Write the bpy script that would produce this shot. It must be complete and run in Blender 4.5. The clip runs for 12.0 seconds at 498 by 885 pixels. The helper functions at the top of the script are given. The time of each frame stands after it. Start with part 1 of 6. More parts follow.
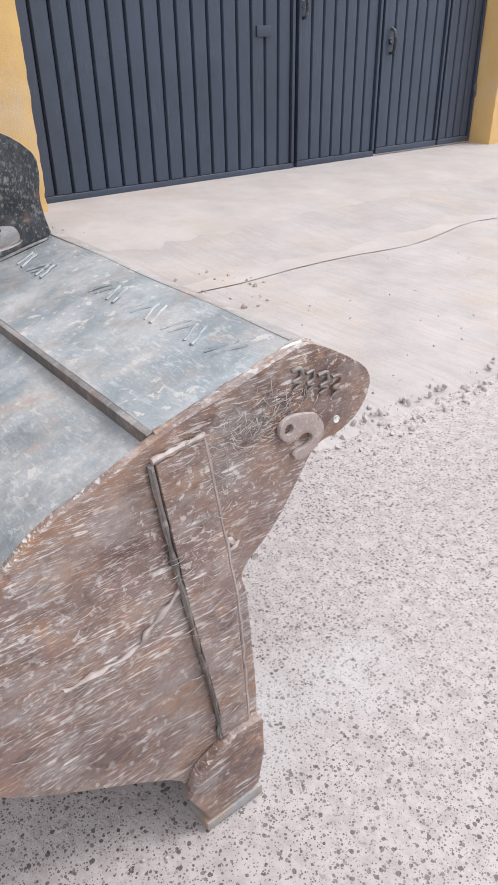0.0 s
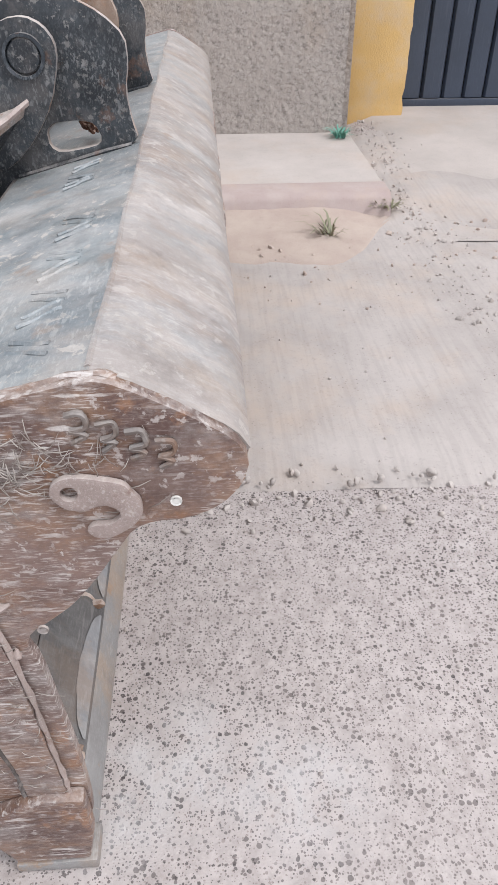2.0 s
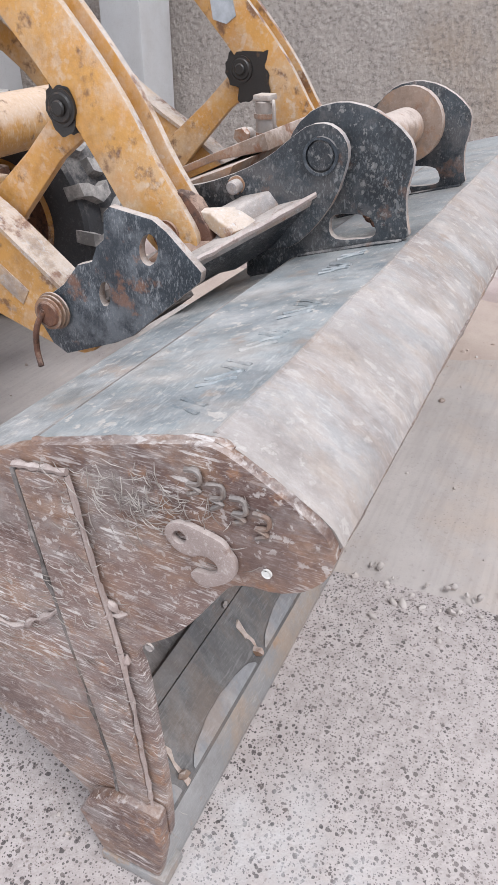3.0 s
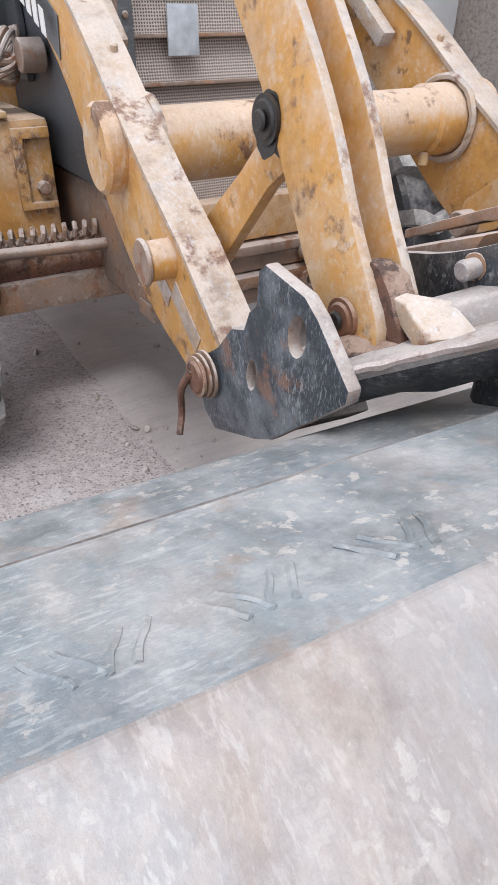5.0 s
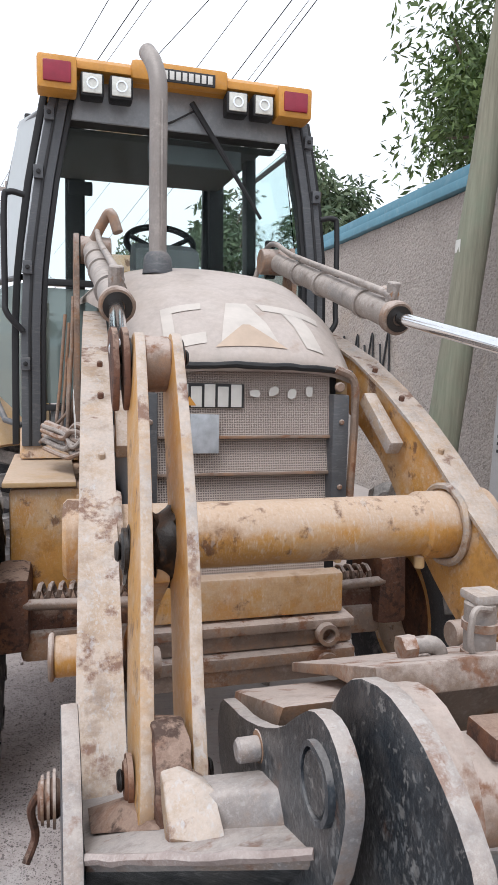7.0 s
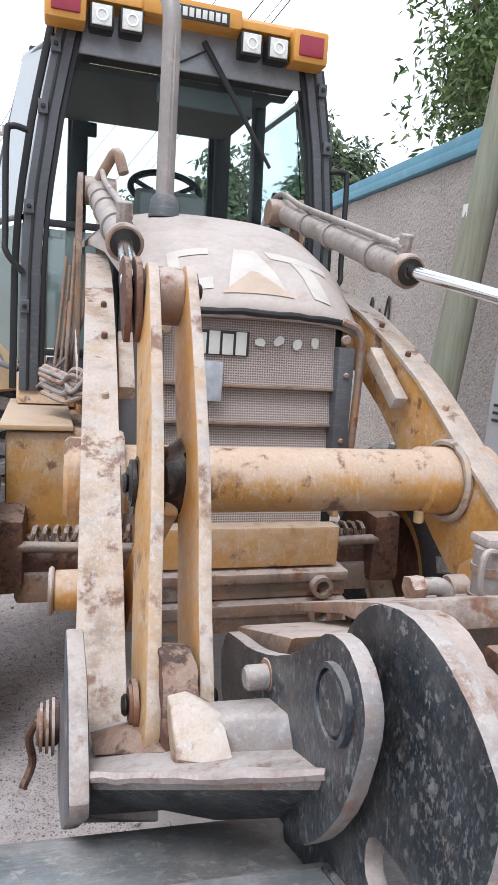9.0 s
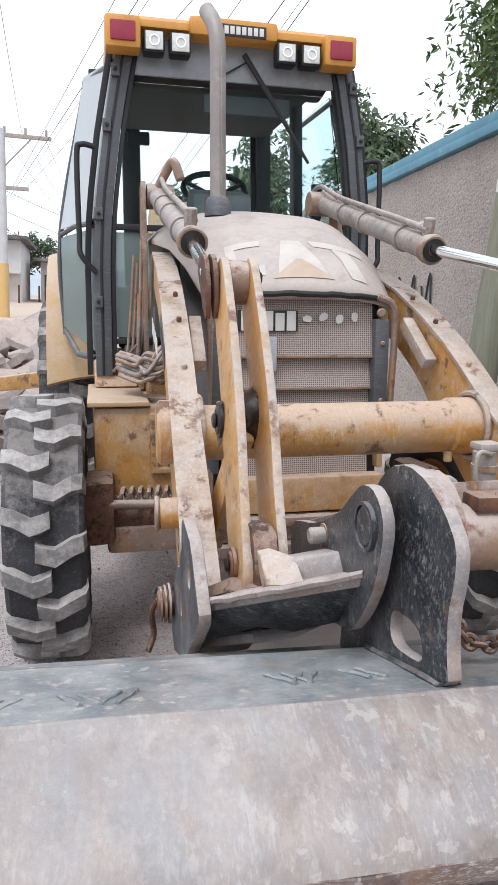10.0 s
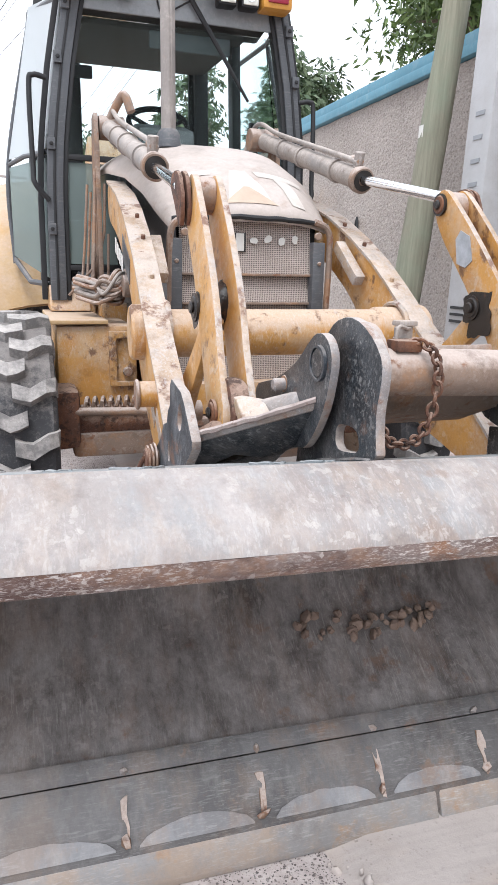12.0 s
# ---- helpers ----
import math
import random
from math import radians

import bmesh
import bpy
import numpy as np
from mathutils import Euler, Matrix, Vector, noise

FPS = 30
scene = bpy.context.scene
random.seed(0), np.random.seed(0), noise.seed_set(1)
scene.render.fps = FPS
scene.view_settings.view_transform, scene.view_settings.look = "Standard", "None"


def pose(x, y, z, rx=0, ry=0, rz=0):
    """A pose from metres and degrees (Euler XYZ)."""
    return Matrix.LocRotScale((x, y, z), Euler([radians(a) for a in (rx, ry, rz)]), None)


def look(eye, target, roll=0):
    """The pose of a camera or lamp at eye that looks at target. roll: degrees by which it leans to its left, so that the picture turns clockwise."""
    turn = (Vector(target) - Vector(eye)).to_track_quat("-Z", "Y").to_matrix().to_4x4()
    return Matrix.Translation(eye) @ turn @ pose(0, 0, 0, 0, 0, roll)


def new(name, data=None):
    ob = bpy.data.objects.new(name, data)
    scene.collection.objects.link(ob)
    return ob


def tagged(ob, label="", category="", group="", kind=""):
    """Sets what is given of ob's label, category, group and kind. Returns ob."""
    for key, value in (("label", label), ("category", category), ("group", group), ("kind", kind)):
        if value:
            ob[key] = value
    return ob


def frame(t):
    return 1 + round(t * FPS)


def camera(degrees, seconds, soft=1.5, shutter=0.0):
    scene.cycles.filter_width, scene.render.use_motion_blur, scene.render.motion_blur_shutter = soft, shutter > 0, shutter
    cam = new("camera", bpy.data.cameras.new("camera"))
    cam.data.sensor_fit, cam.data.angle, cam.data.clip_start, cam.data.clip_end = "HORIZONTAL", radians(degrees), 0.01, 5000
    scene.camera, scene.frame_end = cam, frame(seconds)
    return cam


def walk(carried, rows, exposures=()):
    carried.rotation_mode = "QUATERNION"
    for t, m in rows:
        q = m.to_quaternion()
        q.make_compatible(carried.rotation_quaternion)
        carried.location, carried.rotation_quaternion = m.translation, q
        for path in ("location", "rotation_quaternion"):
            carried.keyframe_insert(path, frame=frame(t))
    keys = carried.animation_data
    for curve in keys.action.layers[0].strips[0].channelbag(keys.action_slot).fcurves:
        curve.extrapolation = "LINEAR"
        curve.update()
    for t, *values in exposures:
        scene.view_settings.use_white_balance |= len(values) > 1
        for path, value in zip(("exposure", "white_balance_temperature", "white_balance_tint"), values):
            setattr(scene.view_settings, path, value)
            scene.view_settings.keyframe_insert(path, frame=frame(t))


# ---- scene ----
cam = camera(39.6, 12.0, 1.1)
PATH = [
    (0, (-1.672, 0.568, 1.166), (-0.29, -0.472, 0.161), -1.1),
    (0.5, (-1.699, 0.369, 1.161), (-0.09, -0.266, 0.157), -1.3),
    (1, (-1.711, 0.216, 1.177), (-0.023, -0.133, 0.161), -2.5),
    (1.5, (-1.605, 0.05, 1.143), (-0.016, -0.276, -0.027), 1.6),
    (2, (-1.532, -0.088, 1.119), (0.067, -0.19, -0.079), -0.0),
    (2.5, (-1.55, -0.213, 1.156), (0.105, 0.198, 0.112), 0.4),
    (3, (-1.521, -0.255, 1.157), (0.022, 0.48, 0.118), -0.2),
    (3.5, (-1.38, -0.231, 1.133), (0.029, 0.615, -0.007), 4.4),
    (3.7, (-1.315, -0.212, 1.126), (0.033, 0.709, -0.03), 5.1),
    (5.3, (-0.857, -0.206, 1.137), (-0.013, 1.299, 0.127), 1.8),
    (5.5, (-0.790, -0.173, 1.141), (0.080, 1.329, 0.148), 2.9),
    (6, (-0.675, -0.146, 1.182), (0.152, 1.531, 0.474), 0.7),
    (6.5, (-0.599, -0.240, 1.252), (0.011, 1.628, 0.879), 4.2),
    (7, (-0.532, -0.295, 1.270), (0.017, 1.619, 1.084), 3.1),
    (7.2, (-0.525, -0.287, 1.270), (0.103, 1.604, 1.100), 3.4),
    (8.8, (-0.545, -0.219, 1.227), (0.106, 1.647, 0.919), 5.5),
    (9, (-0.554, -0.276, 1.229), (0.025, 1.617, 0.941), 5.7),
    (9.5, (-0.587, -0.492, 1.217), (-0.189, 1.435, 0.859), 4.1),
    (10, (-0.657, -0.600, 1.200), (-0.218, 1.322, 0.868), 2.4),
    (10.5, (-0.813, -0.676, 1.152), (-0.273, 1.205, 0.738), 3.3),
    (11, (-0.884, -0.753, 1.135), (-0.336, 1.125, 0.717), 3.6),
    (11.5, (-0.863, -0.871, 1.119), (-0.308, 0.997, 0.669), 4.4),
    (12, (-0.823, -0.912, 1.094), (-0.185, 0.927, 0.637), 3.0),
]
walk(cam, [(t, look(eye, target, roll)) for t, eye, target, roll in PATH], [(0, 0.62, 6200, 10), (1.5, 0.62, 6250, 10), (2.5, 0.38, 6200, 10), (3, 0.58, 6100, 10), (3.5, 0.58, 6100, 10), (5.5, 0.60, 6000, 10), (6, 0.76, 6000, 10), (6.5, 0.60, 5950, 10), (7, 0.25, 6150, 10), (8.8, 0.48, 5950, 10), (10, 0.34, 6050, 10), (10.5, 0.34, 6100, 10), (11, 0.6, 6100, 10), (12, 0.72, 6100, 10)])

# ---- light ----
world = bpy.data.worlds.new("overcast_sky")
scene.world = world
world.use_nodes = True
wn = world.node_tree.nodes
wl = world.node_tree.links
sky = wn.new("ShaderNodeTexSky")
sky.sky_type = "NISHITA"
sky.sun_disc = False
sky.sun_elevation, sky.sun_rotation = radians(58), radians(200)
sky.dust_density, sky.air_density = 4.0, 1.0
cloud = wn.new("ShaderNodeTexNoise")
cloud.inputs["Scale"].default_value = 1.6
cloud.inputs["Detail"].default_value = 5
cloud_ramp = wn.new("ShaderNodeValToRGB")
cloud_ramp.color_ramp.elements[0].position, cloud_ramp.color_ramp.elements[0].color = 0.3, (8.6, 8.8, 9.2, 1)
cloud_ramp.color_ramp.elements[1].position, cloud_ramp.color_ramp.elements[1].color = 0.7, (10.5, 10.6, 10.8, 1)
cloud_mix = wn.new("ShaderNodeMixRGB")
cloud_mix.inputs[0].default_value = 0.88
wl.new(cloud.outputs["Fac"], cloud_ramp.inputs["Fac"])
wl.new(sky.outputs["Color"], cloud_mix.inputs[1])
wl.new(cloud_ramp.outputs["Color"], cloud_mix.inputs[2])
wl.new(cloud_mix.outputs[0], wn["Background"].inputs["Color"])
wn["Background"].inputs["Strength"].default_value = 0.115

sun_data = bpy.data.lights.new("sun", "SUN")
sun_data.energy, sun_data.angle, sun_data.color = 1.3, radians(20), (1.0, 0.98, 0.95)
sun = new("sun", sun_data)
sun.matrix_world = look((-3, -4, 9), (0, 0.6, 0))

# ---- materials ----


class Net:
    """A small wrapper to write node materials in few lines."""

    def __init__(self, name):
        self.mat = bpy.data.materials.new(name)
        self.mat.use_nodes = True
        self.tree = self.mat.node_tree
        self.bsdf = self.tree.nodes["Principled BSDF"]
        co = self.tree.nodes.new("ShaderNodeTexCoord")
        self.co = co.outputs["Object"]

    def node(self, kind, **values):
        n = self.tree.nodes.new(kind)
        for k, v in values.items():
            self.put(n.inputs[k.replace("_", " ")], v)
        return n

    def put(self, socket, v):
        if isinstance(v, bpy.types.NodeSocket):
            self.tree.links.new(v, socket)
        else:
            socket.default_value = v

    def stretch(self, x, y, z, turn=(0, 0, 0)):
        m = self.node("ShaderNodeMapping", Vector=self.co)
        m.inputs["Scale"].default_value = (x, y, z)
        m.inputs["Rotation"].default_value = [radians(a) for a in turn]
        return m.outputs["Vector"]

    def noise(self, scale, detail=6, rough=0.6, co=None):
        n = self.node("ShaderNodeTexNoise", Vector=co or self.co, Scale=scale, Detail=detail, Roughness=rough)
        return n.outputs["Fac"]

    def cells(self, scale, feature="F1", co=None, out="Distance", jitter=1.0):
        n = self.node("ShaderNodeTexVoronoi", Vector=co or self.co, Scale=scale)
        n.feature = feature
        n.inputs["Randomness"].default_value = jitter
        return n.outputs[out]

    def ramp(self, fac, a, b, lo=0.0, hi=1.0):
        n = self.node("ShaderNodeMapRange", Value=fac)
        n.inputs["From Min"].default_value, n.inputs["From Max"].default_value = a, b
        n.inputs["To Min"].default_value, n.inputs["To Max"].default_value = lo, hi
        return n.outputs[0]

    def mix(self, fac, a, b):
        n = self.tree.nodes.new("ShaderNodeMixRGB")
        self.put(n.inputs[0], fac)
        for s, v in ((1, a), (2, b)):
            self.put(n.inputs[s], v if isinstance(v, bpy.types.NodeSocket) else (*v, 1))
        return n.outputs[0]

    def math(self, op, a, b=0.0):
        n = self.tree.nodes.new("ShaderNodeMath")
        n.operation = op
        n.use_clamp = True
        self.put(n.inputs[0], a)
        self.put(n.inputs[1], b)
        return n.outputs[0]

    def up(self):
        """1 on faces that look up, 0 on upright ones."""
        g = self.node("ShaderNodeNewGeometry")
        s = self.node("ShaderNodeSeparateXYZ", Vector=g.outputs["Normal"])
        return self.ramp(s.outputs["Z"], 0.0, 0.9)

    def finish(self, color, rough=0.6, metal=0.0, bump=None, depth=0.002):
        self.put(self.bsdf.inputs["Base Color"], color if isinstance(color, bpy.types.NodeSocket) else (*color, 1))
        self.put(self.bsdf.inputs["Roughness"], rough)
        self.put(self.bsdf.inputs["Metallic"], metal)
        if bump is not None:
            b = self.node("ShaderNodeBump", Height=bump, Distance=depth)
            b.inputs["Strength"].default_value = 0.7
            self.put(self.bsdf.inputs["Normal"], b.outputs["Normal"])
        return self.mat


def worn(name, base, dust, rust, dusty=0.5, rusty=0.3, scale=6.0, rough=0.55, metal=0.0, scratch=0.3, scratch_color=(0.62, 0.58, 0.55), along=(1, 1, 1), up=0.5, vary=0.25, grime=0.3, stains=(), fine_marks=1.0, edge=0.12, flow=(1, 1, 1), flakes=None):
    """Painted or bare steel with stains, dust on top, rust spots and scratches."""
    n = Net(name)
    big = n.noise(scale * 0.5, 5, 0.6)
    mid = n.noise(scale * 3.0, 7, 0.65)
    col = n.mix(n.ramp(big, 0.35, 0.65), base, [c * (1 - vary) for c in base])
    for k, (tone, amount) in enumerate(stains):
        f = n.noise(scale * (0.8 + 0.5 * k), 9, 0.72, n.stretch(flow[0], flow[1], flow[2], (7 + 5 * k, 4, 9 - 6 * k)))
        col = n.mix(n.ramp(f, 0.48, 0.60, 0, amount), col, tone)
    film = n.ramp(n.math("ADD", n.math("MULTIPLY", n.noise(scale * 1.7, 10, 0.76, n.stretch(flow[0], flow[1], flow[2], (0, 0, 3))), 0.75), n.math("MULTIPLY", n.up(), 0.35 * up)), 0.68 - 0.4 * dusty - edge * 0.5, 0.68 - 0.4 * dusty + edge)
    col = n.mix(n.math("MULTIPLY", film, 0.88), col, dust)
    spots = n.ramp(n.math("ADD", n.math("MULTIPLY", mid, 0.6), n.math("MULTIPLY", n.noise(scale * 1.1, 4), 0.4)), 0.62 - 0.16 * rusty, 0.66 - 0.12 * rusty)
    col = n.mix(n.math("MULTIPLY", spots, min(0.9, rusty * 2)), col, rust)
    if flakes:
        tone, amount = flakes
        f = n.math("MULTIPLY", n.ramp(n.noise(scale * 11, 5, 0.62), 0.58, 0.62), n.ramp(n.noise(scale * 0.9, 4, 0.6), 0.42, 0.55))
        col = n.mix(n.math("MULTIPLY", f, amount), col, tone)
    if scratch > 0:
        q = fine_marks
        s1 = n.noise(scale * 4 * q, 3, 0.5, n.stretch(along[0], along[1], along[2], (20, 35, 10)))
        s2 = n.noise(scale * 5 * q, 3, 0.5, n.stretch(along[0], along[1], along[2], (-40, 15, -25)))
        lines = n.math("ADD", n.ramp(s1, 0.63, 0.68), n.ramp(s2, 0.63, 0.68))
        chips = n.ramp(n.noise(scale * 22, 4, 0.6), 0.68, 0.71)
        s3 = n.noise(scale * 10 * q, 4, 0.6, n.stretch(along[0], along[1], along[2], (8, -12, 40)))
        s4 = n.noise(scale * 16 * q, 4, 0.6, n.stretch(along[0], along[1], along[2], (-14, 30, 5)))
        lines = n.math("ADD", lines, n.math("ADD", n.ramp(s3, 0.56, 0.65, 0, 0.7), n.ramp(s4, 0.56, 0.66, 0, 0.6)))
        patch = n.ramp(n.noise(scale * 0.8, 6, 0.65), 0.38, 0.62, 0.1, 1.0)
        marks = n.math("MULTIPLY", n.math("ADD", n.math("MULTIPLY", lines, patch), n.math("MULTIPLY", chips, patch)), scratch)
        col = n.mix(marks, col, scratch_color)
    fine = n.noise(scale * 22, 5, 0.7)
    dark = n.math("MULTIPLY", n.ramp(n.noise(scale * 2.3, 9, 0.75), 0.50, 0.68), n.ramp(n.noise(scale * 0.45, 3, 0.5), 0.35, 0.6, 0.25, 1.0))
    col = n.mix(n.math("MULTIPLY", dark, grime), col, [0.35 * c * k for c, k in zip(base, (1.0, 0.85, 0.8))])
    col = n.mix(n.ramp(fine, 0.3, 0.75, 0.0, 0.28), col, [c * 0.5 for c in base])
    return n.finish(col, n.ramp(film, 0, 1, rough, 0.85), metal, n.math("ADD", n.math("MULTIPLY", mid, 0.6), n.math("MULTIPLY", fine, 0.4)), 0.003)


DUST = (0.60, 0.48, 0.40)
PALE = (0.62, 0.57, 0.54)
M_BUCKET = worn("bucket_top_steel", (0.29, 0.315, 0.325), (0.49, 0.465, 0.45), (0.36, 0.26, 0.20), 0.48, 0.26, 5.0, 0.42, 0.15, 0.34, (0.68, 0.67, 0.65), (1.5, 6, 4), 0.3, 0.3, 0.6, (((0.17, 0.195, 0.215), 0.7), ((0.43, 0.34, 0.28), 0.4)), 0.9, 0.14, (1.3, 0.8, 0.8), ((0.60, 0.54, 0.49), 0.75))
M_FRONT = worn("bucket_front_steel", (0.375, 0.335, 0.315), (0.48, 0.43, 0.405), (0.29, 0.20, 0.15), 0.45, 0.28, 5.0, 0.5, 0.08, 0.28, (0.70, 0.66, 0.63), (5, 1.5, 1.5), 0.3, 0.25, 0.6, (((0.27, 0.21, 0.185), 0.55), ((0.33, 0.335, 0.34), 0.6), ((0.46, 0.36, 0.285), 0.4)), 0.8, 0.12, (1.4, 0.75, 0.75), ((0.58, 0.53, 0.49), 0.5))
M_POLISH = worn("polished_edge_steel", (0.30, 0.30, 0.31), (0.43, 0.41, 0.395), (0.30, 0.18, 0.11), 0.42, 0.25, 5, 0.55, 0.1, 0.25, (0.55, 0.54, 0.53), (1, 8, 8), 0.3, 0.3, 0.5, (((0.16, 0.15, 0.15), 0.6), ((0.36, 0.24, 0.16), 0.4)), 0.8, 0.14, (1.4, 0.8, 0.8))
M_PALE = worn("pale_dusty_steel", (0.34, 0.30, 0.28), (0.53, 0.465, 0.425), (0.25, 0.125, 0.075), 0.50, 0.36, 8, 0.6, 0.1, 0.4, (0.64, 0.62, 0.60), (3, 3, 3), 0.6, 0.25, 0.6, (((0.24, 0.25, 0.27), 0.6), ((0.34, 0.20, 0.115), 0.45)), 1.3)
M_RIM = worn("dusty_plate_rim", (0.20, 0.17, 0.155), (0.42, 0.36, 0.32), (0.16, 0.1, 0.08), 0.5, 0.2, 9, 0.6, 0.1, 0.3, (0.5, 0.47, 0.45), (3, 3, 3), 0.8)
M_RUSTY = worn("rusty_side_steel", (0.27, 0.185, 0.16), (0.48, 0.42, 0.39), (0.36, 0.18, 0.09), 0.44, 0.32, 7.0, 0.38, 0.15, 1.0, (0.78, 0.74, 0.71), (2, 1.0, 7), 0.3, 0.3, 0.8, (((0.085, 0.045, 0.038), 0.85), ((0.33, 0.295, 0.28), 0.7), ((0.42, 0.235, 0.125), 0.35)), 0.7, 0.09, (1, 0.7, 1.4), ((0.62, 0.57, 0.54), 0.7))
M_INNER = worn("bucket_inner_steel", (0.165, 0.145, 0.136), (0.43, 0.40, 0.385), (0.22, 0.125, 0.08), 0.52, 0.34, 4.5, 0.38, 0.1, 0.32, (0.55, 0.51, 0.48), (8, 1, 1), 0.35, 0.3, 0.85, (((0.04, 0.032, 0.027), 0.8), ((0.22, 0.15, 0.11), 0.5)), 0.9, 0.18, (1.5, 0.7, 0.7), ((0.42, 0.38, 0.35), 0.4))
M_EDGE = worn("bright_edge_steel", (0.36, 0.35, 0.345), (0.50, 0.455, 0.42), (0.42, 0.24, 0.12), 0.42, 0.3, 6, 0.4, 0.25, 0.35, (0.6, 0.59, 0.58), (1, 8, 8), 0.3, 0.3, 0.4, (((0.44, 0.30, 0.19), 0.5),), 0.8, 0.12)
M_BLACK = worn("black_paint", (0.022, 0.026, 0.032), (0.36, 0.33, 0.31), (0.24, 0.12, 0.07), 0.17, 0.18, 9, 0.33, 0.15, 0.4, (0.38, 0.38, 0.38), (1, 3, 1.5), 0.85, 0.25, 0.3, (((0.065, 0.075, 0.085), 0.6), ((0.17, 0.15, 0.14), 0.4)), 0.9, 0.09, (1, 1, 1), ((0.36, 0.34, 0.32), 0.5))
M_SCRAPED = worn("scraped_black_paint", (0.045, 0.056, 0.070), (0.40, 0.37, 0.35), (0.26, 0.12, 0.065), 0.24, 0.34, 7, 0.36, 0.2, 0.55, (0.52, 0.53, 0.54), (2, 3, 1), 0.8, 0.3, 0.4, (((0.018, 0.024, 0.032), 0.85), ((0.22, 0.235, 0.255), 0.6)), 1.6)
M_PINK = worn("pink_grey_rusty_plate", (0.42, 0.335, 0.305), (0.56, 0.485, 0.45), (0.19, 0.10, 0.07), 0.5, 0.3, 12, 0.6, 0.1, 0.4, (0.68, 0.63, 0.60), (3, 3, 3), 0.5, 0.3, 0.5)
M_BAND = worn("dark_wear_steel", (0.15, 0.143, 0.142), (0.31, 0.295, 0.285), (0.24, 0.14, 0.085), 0.38, 0.28, 5, 0.4, 0.15, 0.3, (0.45, 0.44, 0.43), (1, 8, 8), 0.3, 0.3, 0.6, (((0.06, 0.056, 0.056), 0.6), ((0.26, 0.17, 0.11), 0.3)), 0.8, 0.18, (1.4, 0.8, 0.8))
M_YELLOW = worn("dusty_yellow_paint", (0.60, 0.31, 0.08), (0.60, 0.465, 0.365), (0.125, 0.06, 0.042), 0.55, 0.44, 6, 0.48, 0.0, 0.5, (0.66, 0.61, 0.56), (3, 1, 1), 1.2, 0.15, 0.6, (((0.55, 0.385, 0.24), 0.8), ((0.54, 0.24, 0.055), 0.45)), 0.9, 0.12)
M_TAN = worn("dust_covered_tan_paint", (0.58, 0.39, 0.20), (0.62, 0.48, 0.375), (0.25, 0.13, 0.08), 0.55, 0.16, 3.0, 0.6, 0.0, 0.15, (0.66, 0.58, 0.5), (1, 1, 1), 0.6, 0.14, 0.3, (((0.60, 0.34, 0.13), 0.5),))
M_ARMTOP = worn("worn_arm_face", (0.50, 0.37, 0.265), (0.60, 0.505, 0.435), (0.19, 0.09, 0.058), 0.54, 0.46, 7, 0.55, 0.05, 0.55, (0.60, 0.61, 0.63), (2, 1, 1), 0.4, 0.3, 0.65, (((0.56, 0.32, 0.13), 0.5), ((0.40, 0.39, 0.39), 0.7)), 1.4, 0.08)
M_HOOD = worn("faded_hood_paint", (0.50, 0.42, 0.365), (0.57, 0.50, 0.46), (0.36, 0.23, 0.16), 0.55, 0.18, 2.6, 0.6, 0.0, 0.15, (0.7, 0.66, 0.6), (1, 1, 1), 0.5, 0.14, 0.3, (((0.40, 0.355, 0.325), 0.6),))
M_CABGREY = worn("grey_cab_paint", (0.10, 0.105, 0.115), (0.36, 0.32, 0.30), (0.2, 0.12, 0.08), 0.36, 0.05, 4, 0.5, 0.0, 0.25, (0.32, 0.31, 0.3), (1, 1, 5), 0.6)
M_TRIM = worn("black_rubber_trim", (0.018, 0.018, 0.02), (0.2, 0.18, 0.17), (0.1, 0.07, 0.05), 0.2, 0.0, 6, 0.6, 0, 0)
M_RUST = worn("heavy_rust", (0.15, 0.07, 0.045), (0.38, 0.27, 0.21), (0.05, 0.028, 0.022), 0.36, 0.6, 14, 0.85, 0, 0.15, (0.5, 0.4, 0.33), (1, 1, 1), 0.9, 0.3, 0.6, (((0.24, 0.10, 0.045), 0.7),))
M_GREASE = worn("black_grease", (0.02, 0.016, 0.014), (0.16, 0.1, 0.07), (0.12, 0.06, 0.03), 0.3, 0.3, 14, 0.35, 0, 0)
M_STACK = worn("exhaust_steel", (0.36, 0.32, 0.295), (0.56, 0.50, 0.46), (0.28, 0.19, 0.14), 0.55, 0.1, 6, 0.5, 0.2, 0.25, (0.5, 0.46, 0.42), (5, 5, 0.6), 0.2)
# opaque grey for upper windscreen glass, sky reflection included in the colour
M_SKYGLASS = worn("sky_reflection_grey", (0.33, 0.35, 0.37), (0.46, 0.46, 0.46), (0.2, 0.2, 0.2), 0.3, 0.02, 4, 0.25, 0.0, 0.2, (0.5, 0.5, 0.5))
M_TYRE = worn("dusty_rubber", (0.05, 0.05, 0.055), (0.27, 0.245, 0.23), (0.2, 0.1, 0.07), 0.42, 0.05, 12, 0.85, 0, 0.2, (0.3, 0.29, 0.28), up=0.8)
M_LUG = worn("dusty_lug_rubber", (0.22, 0.21, 0.205), (0.56, 0.52, 0.49), (0.25, 0.2, 0.17), 0.68, 0.02, 8, 0.9, 0, 0.1, up=0.3)
M_CAST = worn("dusty_casting", (0.30, 0.215, 0.165), (0.55, 0.46, 0.41), (0.22, 0.09, 0.04), 0.46, 0.45, 8, 0.8, 0.0, 0.25, (0.58, 0.54, 0.5), (1, 1, 1), 1.0, 0.3, 0.6, (((0.40, 0.20, 0.09), 0.6),))
